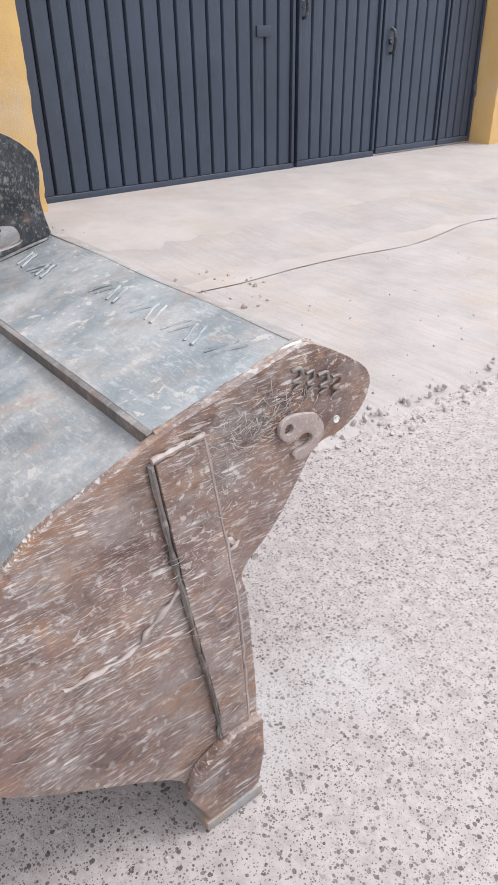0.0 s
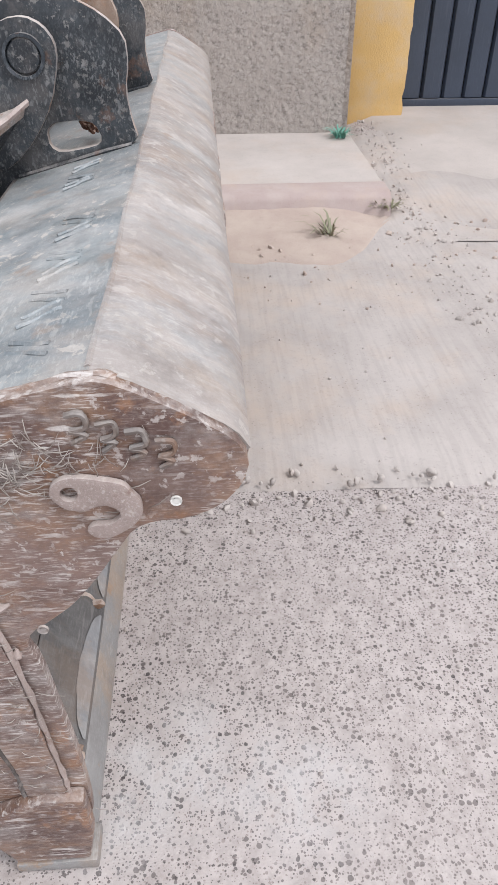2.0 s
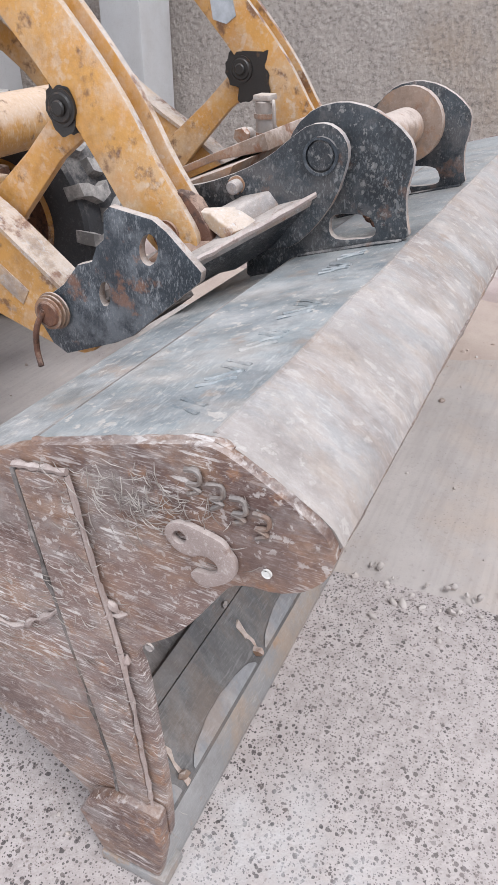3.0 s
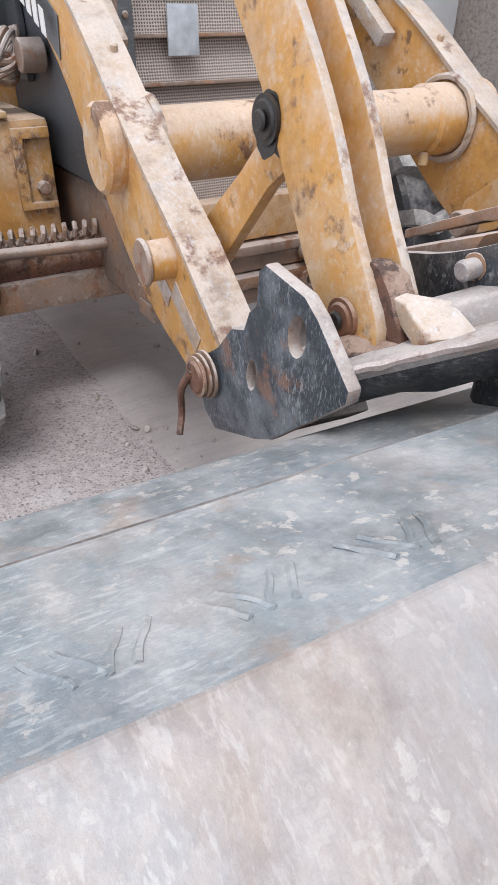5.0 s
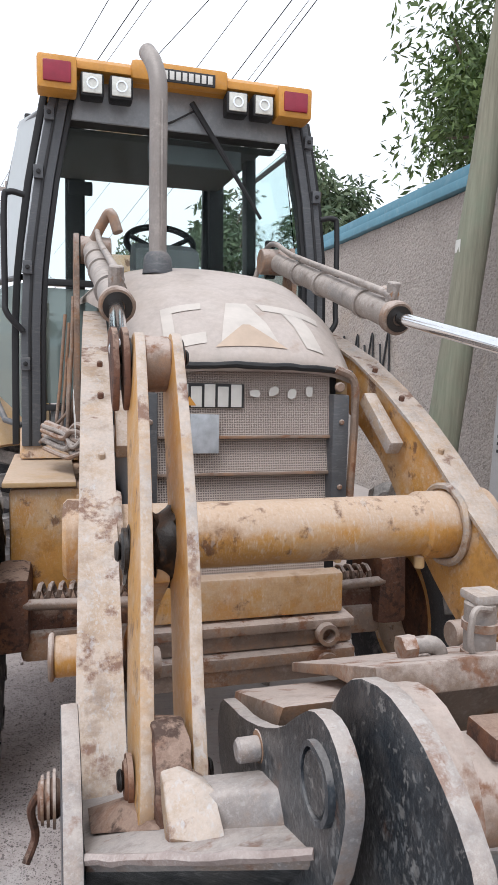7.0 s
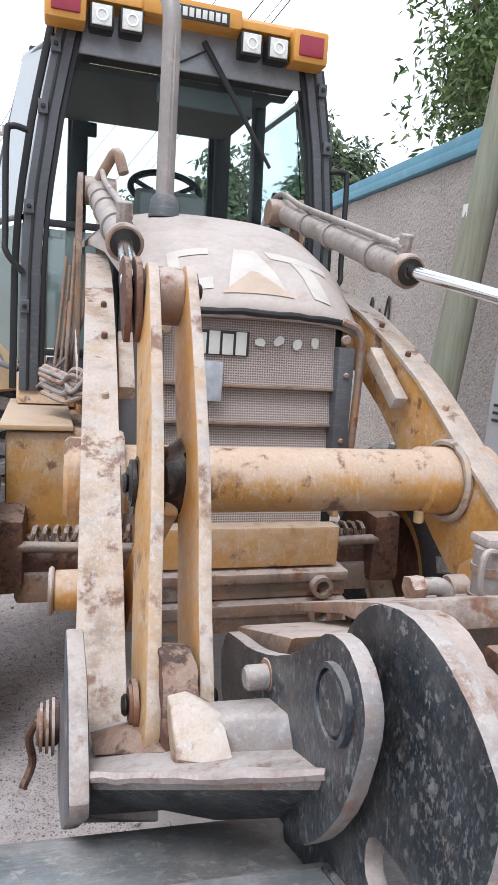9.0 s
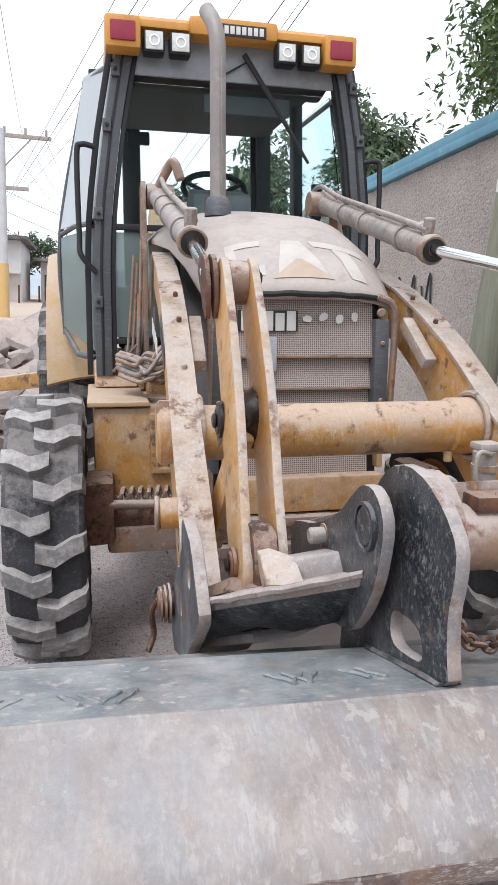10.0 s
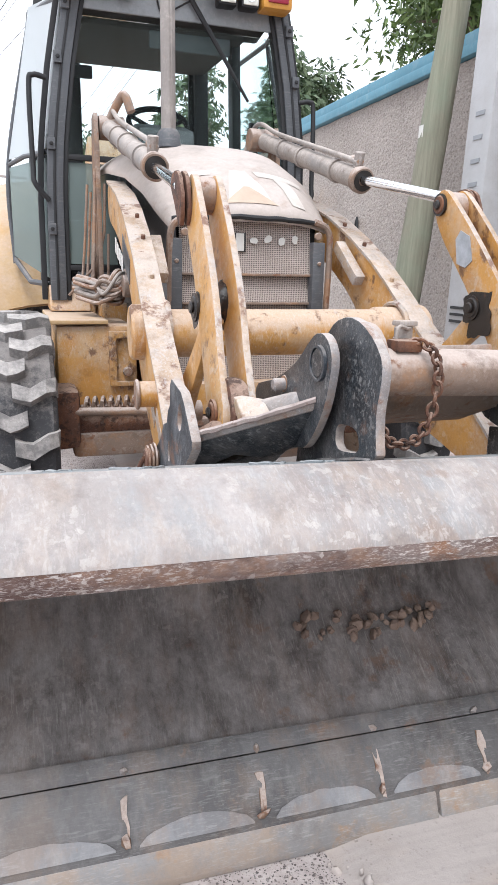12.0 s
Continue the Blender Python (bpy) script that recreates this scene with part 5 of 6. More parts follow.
    eye = [(0.845, 1.322), (0.800, 1.330), (0.765, 1.318), (0.742, 1.280), (0.735, 1.235), (0.750, 1.200), (0.775, 1.205), (0.805, 1.250), (0.850, 1.290)]
    for x0, x1 in ((0.388, 0.398), (0.404, 0.414)):
        part("rod_eye", jitter(plate(chaikin(eye), s * x0, s * x1, off=0.003), 0.0015, 40), M_RUST, loader, "flaky rusty rod eye cheek")
    guide = [(0.60, 1.03), (0.65, 1.03), (0.76, 0.93), (0.98, 0.76), (1.0, 0.70), (0.96, 0.665), (0.91, 0.68), (0.80, 0.80), (0.68, 0.92), (0.585, 0.985)]
    part("guide_link", plate(guide, s * 0.375, s * 0.352, off=0.004), M_YELLOW, loader, "short yellow guide link")
    part("guide_pin", rod((s * 0.39, 0.955, 0.715), (s * 0.31, 0.955, 0.715), 0.03, 16), M_CAST, loader)
    # tilt cylinder with chromed rod
    a, h, b = Vector((s * 0.400, 0.80, 1.293)), Vector((s * 0.356, 1.345, 1.408)), Vector((s * 0.356, 2.36, 1.690))
    d = (b - h).normalized()
    cyl = part("tilt_cylinder", rod(h, b, 0.036, 26, 0.006), M_HYD, loader, "dust-covered hydraulic tilt cylinder")
    part("piston_rod", rod(a, h + d * 0.02, 0.0165, 24, 0.002), M_CHROME, cyl, "bright chromed rod")
    part("gland", jitter(rod(h - d * 0.012, h + d * 0.022, 0.043, 24, 0.004), 0.002, 40), M_CAST, cyl, "dusty gland nut")
    part("rod_seal", ring(h - d * 0.016, h - d * 0.010, 0.034, 0.017), M_GREASE, cyl)
    for t in (0.18, 0.5, 0.72):
        c = h.lerp(b, t)
        part("clamp", ring(c, c + d * 0.026, 0.042, 0.035), M_HYD, cyl)
    up = Vector((0, -d.z, d.y))
    off = up * 0.054 + Vector((-s * 0.012, 0, 0))
    pipe = smooth_path([h + d * 0.05 + up * 0.04, h + d * 0.07 + off, h.lerp(b, 0.4) + off, h.lerp(b, 0.8) + off, b + off * 1.3 + d * 0.02, b + Vector((-s * 0.03, 0.09, 0.05)), b + Vector((-s * 0.06, 0.12, -0.06))], 6)
    part("pipe", sweep(pipe, 0.010, 10), M_HYD, cyl, "dusty steel hydraulic pipe")
    part("fitting", rod(h + d * 0.045 + up * 0.03, h + d * 0.045 + up * 0.085, 0.018, 8), M_HYD, cyl)
    part("fitting", rod(h + d * 0.03 + up * 0.055, h + d * 0.10 + up * 0.055, 0.014, 8), M_CAST, cyl)
    if s < 0:
        e = b + Vector((-0.0, 0.0, 0.03))
        part("elbow", sweep(smooth_path([e, e + Vector((0.03, -0.02, 0.06)), e + Vector((0.06, -0.05, 0.10)), e + Vector((0.085, -0.07, 0.03))], 5), 0.019, 12), M_CAST, cyl, "dusty hose elbow")
    part("pivot_eye", rod((s * 0.40, 2.38, 1.695), (s * 0.29, 2.38, 1.695), 0.05, 20), M_CAST, cyl)
    part("tower", plate([(2.30, 1.0), (2.46, 1.0), (2.45, 1.60), (2.42, 1.74), (2.35, 1.75), (2.32, 1.62)], s * 0.425, s * 0.405, off=0.004), M_CAST, loader, "dusty rust-stained loader tower plate")
    part("tower", plate([(2.22, 0.95), (2.52, 0.95), (2.45, 1.55), (2.40, 1.62), (2.30, 1.6)], s * 0.30, s * 0.278, off=0.004), M_CABGREY, loader)


def coupler_side(s):
    """One side of the quick coupler that holds the bucket."""
    OUTER = [(0.505, 0.868), (0.490, 0.880), (0.405, 0.866), (0.378, 0.848), (0.314, 0.786), (0.318, 0.768), (0.472, 0.640), (0.515, 0.618), (0.640, 0.572), (0.672, 0.590), (0.700, 0.640), (0.668, 0.690), (0.620, 0.722), (0.580, 0.765), (0.545, 0.776), (0.530, 0.806), (0.512, 0.820)]
    holes = [circle((0.418, 0.812), 0.018, 16, 0.028, 15), circle((0.525, 0.716), 0.012, 14, 0.024, 10)]
    br = part("coupler_plate", plate(OUTER, s * 0.494, s * 0.474, holes, off=0.004), M_SCRAPED, loader, "black coupler side plate with two holes", rim=M_PALE)
    xo = s * 0.494
    part("pivot_pin", rod((xo, 0.648, 0.667), (xo + s * 0.03, 0.648, 0.667), 0.026, 18), M_RUST, br, "rusty pivot pin")
    for k in range(3):
        part("washer", ring((xo + s * (0.006 + 0.008 * k), 0.648, 0.667), (xo + s * (0.010 + 0.008 * k), 0.648, 0.667), 0.038 - 0.003 * k, 0.02), M_CAST, br)
    pts = smooth_path([(xo + s * 0.028, 0.655, 0.675), (xo + s * 0.04, 0.67, 0.64), (xo + s * 0.035, 0.685, 0.59), (xo + s * 0.048, 0.67, 0.56)], 6)
    part("lynch_pin", sweep(pts, 0.006, 8), M_RUST, br, "bent rusty retaining pin")
    # floor web between outer and inner plates, with its turned-down front
    A, B, C, D = (0.473, 0.338, 0.798), (0.296, 0.182, 0.884), (0.296, 0.440, 0.800), (0.473, 0.600, 0.690)
    bm = solid([(s * p[0], p[1] + e[0], p[2] + e[1]) for p in (A, B, C, D) for e in ((0, 0), (0.006, -0.020))], 0.004)
    part("web", bm, M_PALE, br, "pale dusty web plate")
    skirt = [(0.472, 0.350, 0.776), (0.297, 0.196, 0.862), (0.297, 0.262, 0.782), (0.350, 0.330, 0.744), (0.400, 0.350, 0.748), (0.472, 0.430, 0.690)]
    bm = plate([(p[0], p[2]) for p in skirt], 0, 0.014, off=0.003, place=lambda u, v, w: (s * u, 0.350 + (0.472 - u) * -0.88 + (0.776 + (0.472 - u) * 0.49 - v) * 0.86 + w, v + w * 0.4))
    part("skirt", bm, M_BLACK, br, "black turned-down front plate")
    # black block added to keep the gap below the web in shadow
    part("under_plate", solid([(s * x, y, z) for x, y, z in ((0.470, 0.445, 0.690), (0.470, 0.60, 0.660), (0.470, 0.60, 0.585), (0.300, 0.290, 0.772), (0.300, 0.48, 0.740), (0.300, 0.48, 0.655))], 0.004), M_BLACK, br, "black filler added for the shadowed gap underneath")
    part("foot_strip", solid([(s * x, y, z) for x, y, z in ((0.470, 0.452, 0.668), (0.470, 0.490, 0.632), (0.395, 0.388, 0.700), (0.395, 0.43, 0.668), (0.470, 0.462, 0.682), (0.395, 0.398, 0.712))], 0.003), M_PALE, br, "pale lower strip")
    HEAD = [(0.128, 0.940), (0.128, 0.966), (0.143, 0.988), (0.168, 1.000), (0.200, 0.996), (0.232, 0.974), (0.272, 0.942), (0.330, 0.912), (0.400, 0.886), (0.455, 0.874), (0.500, 0.862), (0.520, 0.820), (0.500, 0.768), (0.430, 0.748), (0.360, 0.744), (0.300, 0.766), (0.262, 0.778), (0.226, 0.784), (0.182, 0.826), (0.146, 0.880)]
    part("coupler_head", plate(chaikin(HEAD), s * 0.302, s * 0.286, off=0.004), M_BLACK, br, "black coupler head with a round boss", rim=M_PALE)
    part("boss_ring", jitter(ring((s * 0.301, 0.176, 0.948), (s * 0.308, 0.176, 0.948), 0.032, 0.027), 0.0015, 60), M_SCRAPED, br, "worn black boss ring")
    part("boss_pin", rod((s * 0.300, 0.176, 0.948), (s * 0.307, 0.176, 0.948), 0.026, 24), M_BLACK, br, "worn pin end")
    part("stub", rod((s * 0.300, 0.338, 0.886), (s * 0.326, 0.338, 0.886), 0.0125, 16), M_PALE, br, "round dusty stub")
    part("stub_weld", jitter(rod((s * 0.297, 0.338, 0.886), (s * 0.303, 0.338, 0.886), 0.020, 16), 0.003, 50), M_CAST, br)
    # thick rusty lug that takes the lower link pin, with a dusty gusset and a raised shelf beside it
    lug = chaikin([(0.340, 0.800), (0.355, 0.850), (0.385, 0.885), (0.42, 0.892), (0.450, 0.87), (0.468, 0.82), (0.45, 0.760), (0.36, 0.775)])
    bm = plate(lug, s * 0.364, s * 0.402, off=0.006)
    bmesh.ops.subdivide_edges(bm, edges=bm.edges, cuts=1, use_grid_fill=True)
    part("lug", jitter(bm, 0.005, 45), M_RUST, br, "flaky rusty lug round the pin")
    part("gusset", jitter(solid([(s * x, y, z) for x, y, z in ((0.398, 0.345, 0.858), (0.378, 0.352, 0.862), (0.398, 0.302, 0.830), (0.400, 0.315, 0.812), (0.352, 0.318, 0.862), (0.350, 0.268, 0.838), (0.352, 0.40, 0.835), (0.398, 0.40, 0.862))], 0.003), 0.0012, 30), M_ARMTOP, br, "scuffed dusty gusset beside the lug")
    part("shelf", jitter(solid([(s * x, y, z) for x, y, z in ((0.362, 0.318, 0.858), (0.300, 0.272, 0.884), (0.362, 0.365, 0.848), (0.300, 0.325, 0.870), (0.366, 0.304, 0.820), (0.300, 0.250, 0.858), (0.362, 0.40, 0.80), (0.297, 0.40, 0.80))], 0.005), 0.0012, 30), M_PALE, br, "pale raised shelf")
    part("caked_dirt", jitter(solid([(s * x, y, z) for x, y, z in ((0.466, 0.40, 0.778), (0.40, 0.34, 0.812), (0.40, 0.43, 0.800), (0.466, 0.47, 0.762), (0.43, 0.40, 0.806))], 0.002), 0.004, 40), M_RUST, br, "rusty caked dirt in the corner")
    pts = smooth_path([(s * 0.472, 0.337, 0.797), (s * 0.40, 0.273, 0.832), (s * 0.300, 0.184, 0.882)], 6)
    part("weld_bead", jitter(sweep(pts, 0.006, 6), 0.003, 50), M_PINK, br)


for side in (-1, 1):
    loader_arm(side)
    tilt_linkage(side)
    coupler_side(side)
part("cross_tube", rod((-0.40, 1.11, 0.918), (0.40, 1.11, 0.918), 0.070, 32, 0.004), M_YELLOW, loader, "yellow cross tube with chipped paint")
part("tube_sleeve", rod((0.30, 1.11, 0.918), (0.395, 1.11, 0.918), 0.078, 32, 0.008), M_YELLOW, loader)
part("drip", rod((0.30, 1.08, 0.855), (0.30, 1.08, 0.825), 0.012, 10), M_TAN, loader)

# coupler crossbeam and its lock cylinder
part("beam_web", plate([(0.36, 0.915), (0.56, 0.84), (0.56, 0.74), (0.42, 0.80)], -0.27, 0.27, off=0.006), M_CAST, loader)
beam = part("coupler_beam", plate([(0.330, 0.925), (0.340, 0.957), (0.450, 0.914), (0.60, 0.852), (0.60, 0.838), (0.45, 0.898)], -0.175, 0.175, off=0.003), M_CAST, loader, "pale dusty coupler crossbeam")
f = part("hydraulic_fitting", rod((0.008, 0.42, 0.84), (0.004, 0.42, 0.990), 0.020, 16), M_HYD, beam, "dusty ribbed hydraulic coupling")
for z in (0.872, 0.895, 0.918, 0.955):
    part("fitting_rib", ring((0.006, 0.42, z), (0.006, 0.42, z + 0.010), 0.0235, 0.018, 16), M_CAST, f)
part("fitting_cap", solid([(x, y, z) for x in (-0.014, 0.028) for y in (0.400, 0.440) for z in (0.990, 1.002)], 0.004), M_ARMTOP, f)
f = part("hydraulic_elbow", sweep(smooth_path([(-0.095, 0.43, 0.934), (-0.060, 0.43, 0.936), (-0.045, 0.43, 0.925), (-0.040, 0.43, 0.885)], 5), 0.011, 10), M_HYD, beam, "dusty hydraulic elbow")
part("elbow_nut", sweep([(-0.098, 0.43, 0.934), (-0.080, 0.43, 0.935)], 0.016, 6), M_CAST, f)
part("hose", sweep(smooth_path([(0.004, 0.40, 0.985), (-0.028, 0.385, 0.990), (-0.034, 0.38, 0.950), (-0.012, 0.39, 0.925)], 6), 0.004, 8), M_HYD, f)
part("chain_bracket", boxed((-0.200, 0.135, 0.986), (-0.150, 0.175, 1.006), 0.004), M_RUST, bucket, "small rusty bracket on the tube")

# ---- chain hanging from the tube ----
chain = thing("chain", (-0.175, 0.12, 0.84), "rusty steel chain hanging over the bucket's cross tube", "chain")
path = smooth_path([(-0.075, 0.150, 1.006), (-0.055, 0.118, 0.995), (-0.045, 0.104, 0.955), (-0.048, 0.104, 0.90), (-0.066, 0.102, 0.85), (-0.095, 0.100, 0.832), (-0.128, 0.108, 0.836), (-0.140, 0.125, 0.868), (-0.142, 0.150, 0.905)], 3)
path = [p + Vector((-0.088, 0.0, 0.0)) for p in path]
for i, (a, b) in enumerate(zip(path, path[1:])):
    d = b - a
    ln = max(d.length, 0.012) * 0.78
    m = Matrix.Translation((a + b) / 2) @ d.to_track_quat("X", "Z").to_matrix().to_4x4() @ Matrix.Rotation(radians(90 * (i % 2) + 30), 4, "X")
    pts = []
    for k in range(14):
        t = 2 * math.pi * k / 14
        pts.append(m @ Vector((ln * 0.85 * math.cos(t), 0.0085 * math.sin(t), 0)))
    part("link", sweep(pts, 0.0033, 6, closed=True), M_RUST, chain)

# ---- front of the machine ----
GY = 1.49
GX0, GX1 = -0.265, 0.285
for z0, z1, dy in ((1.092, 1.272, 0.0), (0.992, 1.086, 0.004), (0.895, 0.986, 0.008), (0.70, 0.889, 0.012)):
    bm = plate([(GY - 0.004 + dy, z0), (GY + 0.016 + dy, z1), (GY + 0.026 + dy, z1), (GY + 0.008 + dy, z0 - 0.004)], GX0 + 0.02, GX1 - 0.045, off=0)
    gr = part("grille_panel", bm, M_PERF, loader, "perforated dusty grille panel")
    part("grille_lip", boxed((GX0 + 0.02, GY - 0.012 + dy, z0 - 0.008), (GX1 - 0.045, GY - 0.004 + dy, z0 + 0.001), 0.002), M_CAST, gr)
# black sheet stands in for the unlit hollow behind the panels
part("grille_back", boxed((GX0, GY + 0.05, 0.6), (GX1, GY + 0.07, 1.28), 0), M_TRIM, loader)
for x0, x1 in ((GX0 - 0.02, GX0 + 0.022), (GX1 - 0.048, GX1 + 0.0)):
    post_ob = part("grille_post", boxed((x0, GY - 0.03, 0.88), (x1, GY + 0.02, 1.205), 0.008), M_CABGREY, loader, "dark grey grille post")
    for z in (0.95, 1.13):
        part("bolt", rod(((x0 + x1) / 2, GY - 0.03, z), ((x0 + x1) / 2, GY - 0.038, z), 0.008, 8), M_CAST, post_ob)
badge = part("badge", boxed((-0.198, GY - 0.004, 1.166), (-0.01, GY + 0.002, 1.230), 0.001), M_DECALBLACK, loader, "dark name badge with pale bars")
for k in range(5):
    part("badge_bar", boxed((-0.19 + 0.036 * k, GY - 0.007, 1.168), (-0.161 + 0.036 * k, GY - 0.0045, 1.228 - 0.006 * (k % 2)), 0.001), M_WHITE, badge)
part("badge_triangle", plate([(-0.178, 1.172), (-0.140, 1.172), (-0.158, 1.196)], GY - 0.0085, GY - 0.0072, place=lambda u, v, w: (u, w, v), off=0), M_ORANGE, badge)
for k in range(4):
    bm = plate(circle((0.02 + 0.052 * k, 1.205 + 0.006 * (k % 2)), 0.016, 7, 0.012, 30 * k), GY - 0.002, GY - 0.004, place=lambda u, v, w: (u, w, v), off=0)
    part("paper_scrap", jitter(bm, 0.004, 60), M_WHITE, loader, "torn pale sticker scrap")
part("bent_plate", jitter(boxed((-0.160, GY - 0.024, 1.045), (-0.082, GY - 0.018, 1.150), 0.002), 0.004, 14), M_TAPE, loader, "creased silver-grey tape patch")
# lower nose and bumper castings
part("nose_panel", boxed((-0.26, 1.44, 0.600), (0.275, 1.50, 0.712), 0.008), M_YELLOW, loader, "yellow lower nose panel")
for z0, z1, y in ((0.565, 0.592, 1.41), (0.515, 0.560, 1.43), (0.475, 0.510, 1.40), (0.425, 0.470, 1.42)):
    b = part("bumper_bar", jitter(boxed((-0.27, y, z0), (0.30, 1.52, z1), 0.006), 0.003, 9), M_CAST, loader, "dusty cast bumper bar")
for z in (0.555, 0.475):
    part("tow_eye", ring((0.215, 1.385, z), (0.215, 1.42, z), 0.030, 0.019), M_CAST, loader)
part("belly", boxed((-0.25, 1.53, 0.42), (0.25, 2.5, 0.7), 0.02), M_CAST, loader)

# hood: a rounded shell that rises from the grille to the cab
HOOD = ((1.455, 1.285, 0.285, 0.030), (1.47, 1.315, 0.292, 0.055), (1.56, 1.395, 0.31, 0.09), (1.75, 1.500, 0.335, 0.11), (2.0, 1.590, 0.36, 0.12), (2.3, 1.640, 0.39, 0.12), (2.62, 1.655, 0.41, 0.12))
bm = bmesh.new()
rows = []
for y, z, w, crown in HOOD:
    line = []
    for t in steps(-1, 1, 20):
        x = 0.01 + w * t
        fall = crown * (0.35 * t * t + 0.65 * abs(t) ** 5)
        line.append(bm.verts.new((x, y + 0.03 * t * t * (1 if y < 1.6 else 0), z - fall)))
    rows.append(line)
for a, b in zip(rows, rows[1:]):
    for k in range(20):
        bm.faces.new((a[k], a[k + 1], b[k + 1], b[k]))
ext = bmesh.ops.extrude_face_region(bm, geom=list(bm.faces))
bmesh.ops.translate(bm, vec=(0, 0.004, -0.02), verts=[v for v in ext["geom"] if isinstance(v, bmesh.types.BMVert)])
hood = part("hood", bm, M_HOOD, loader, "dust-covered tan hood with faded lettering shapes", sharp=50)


def hood_height(x, y):
    t = (x - 0.01) / 0.32
    y = max(1.456, y - 0.03 * t * t * min(1.0, max(0.0, (1.75 - y) / 0.19)))
    for (ya, za, wa, ca), (yb, zb, wb, cb) in zip(HOOD, HOOD[1:]):
        if ya <= y <= yb:
            f = (y - ya) / (yb - ya)
            t = (x - 0.01) / (wa + (wb - wa) * f)
            return za + (zb - za) * f - (ca + (cb - ca) * f) * (0.35 * t * t + 0.65 * abs(t) ** 5)
    return HOOD[-1][1]


def hood_decal(name, poly, mat, lift):
    """A flat painted shape that follows the hood; poly lies in x and y."""
    bm = bmesh.new()
    n = 8
    (x0, y0), (x1, y1), (x2, y2), (x3, y3) = [(x, 1.50 + 0.85 * (y - 1.54)) for x, y in poly]
    grid = []
    for i in range(n + 1):
        row = []
        for j in range(n + 1):
            u, v = i / n, j / n
            x = (x0 * (1 - u) + x1 * u) * (1 - v) + (x3 * (1 - u) + x2 * u) * v
            y = (y0 * (1 - u) + y1 * u) * (1 - v) + (y3 * (1 - u) + y2 * u) * v
            row.append(bm.verts.new((x, y, hood_height(x, y) + lift)))
        grid.append(row)
    for i in range(n):
        for j in range(n):
            bm.faces.new((grid[i][j], grid[i + 1][j], grid[i + 1][j + 1], grid[i][j + 1]))
    part(name, bm, mat, hood, sharp=180)


hood_decal("decal_shape", ((-0.22, 1.54), (-0.19, 1.54), (-0.18, 1.74), (-0.21, 1.74)), M_FADED, 0.0022)
hood_decal("decal_shape", ((-0.188, 1.70), (-0.10, 1.70), (-0.095, 1.74), (-0.178, 1.74)), M_FADED, 0.0026)
hood_decal("decal_shape", ((-0.188, 1.54), (-0.11, 1.54), (-0.105, 1.58), (-0.186, 1.58)), M_FADED, 0.0026)
hood_decal("decal_shape", ((-0.07, 1.54), (0.09, 1.54), (0.04, 1.74), (-0.02, 1.74)), M_FADED, 0.0022)
hood_decal("decal_triangle", ((-0.09, 1.52), (0.11, 1.52), (0.02, 1.60), (0.0, 1.60)), M_FADED2, 0.004)
hood_decal("decal_shape", ((0.08, 1.70), (0.25, 1.70), (0.26, 1.745), (0.07, 1.745)), M_FADED, 0.0022)
hood_decal("decal_shape", ((0.17, 1.54), (0.22, 1.54), (0.20, 1.698), (0.14, 1.698)), M_FADED, 0.0022)
bm = sweep(smooth_path([(-0.275, 1.480, 1.268), (-0.15, 1.452, 1.276), (0.01, 1.446, 1.279), (0.16, 1.452, 1.276), (0.295, 1.480, 1.262)], 6), 0.009, 8)
part("hood_lip", jitter(bm, 0.004, 18), M_TRIM, loader, "dark dented hood lip")
for s in (-1, 1):
    side_prof = [(1.50, 0.72), (2.60, 0.72), (2.60, 1.545), (2.3, 1.53), (2.0, 1.48), (1.75, 1.40), (1.56, 1.31), (1.50, 1.26)]
    part("hood_side", plate(side_prof, 0.01 + s * 0.285, 0.01 + s * 0.265, off=0.006), M_CABGREY if s < 0 else M_TAN, loader)
    pts = smooth_path([(0.01 + s * 0.29, 1.475, 0.92), (0.01 + s * 0.295, 1.47, 1.15), (0.01 + s * 0.285, 1.465, 1.245), (0.01 + s * 0.23, 1.462, 1.275)], 6)
    part("nose_trim", sweep(pts, 0.012, 8), M_CAST, loader)
    part("hood_hook", rod((0.01 + s * 0.245, 1.47, 1.225), (0.01 + s * 0.245, 1.455, 1.225), 0.014, 10), M_CAST, loader)

# exhaust stack with a bent top
SX, SY = -0.165, 2.03
st = part("exhaust_pipe", sweep(smooth_path([(SX, SY, 1.60), (SX, SY, 1.9), (SX, SY, 2.10), (SX - 0.002, SY + 0.006, 2.19), (SX - 0.014, SY + 0.035, 2.255), (SX - 0.028, SY + 0.075, 2.30)], 6), 0.029, 20, caps=False), M_STACK, loader, "tall dusty exhaust pipe with a slanted tip")
part("pipe_bore", sweep([(SX - 0.020, SY + 0.052, 2.275), (SX - 0.0275, SY + 0.074, 2.2995)], 0.027, 18), M_TRIM, st)
part("pipe_seam", boxed((SX + 0.004, SY - 0.034, 1.66), (SX + 0.010, SY - 0.029, 2.12), 0.001), M_STACK, st)
part("pipe_base", sweep([(SX, SY, 1.575), (SX, SY, 1.63), (SX, SY, 1.645)], [0.05, 0.045, 0.034], 20), M_CABGREY, st)

# ---- cab ----
CX0, CX1, CY0, CY1 = -0.555, 0.525, 2.60, 3.95
CM = (CX0 + CX1) / 2


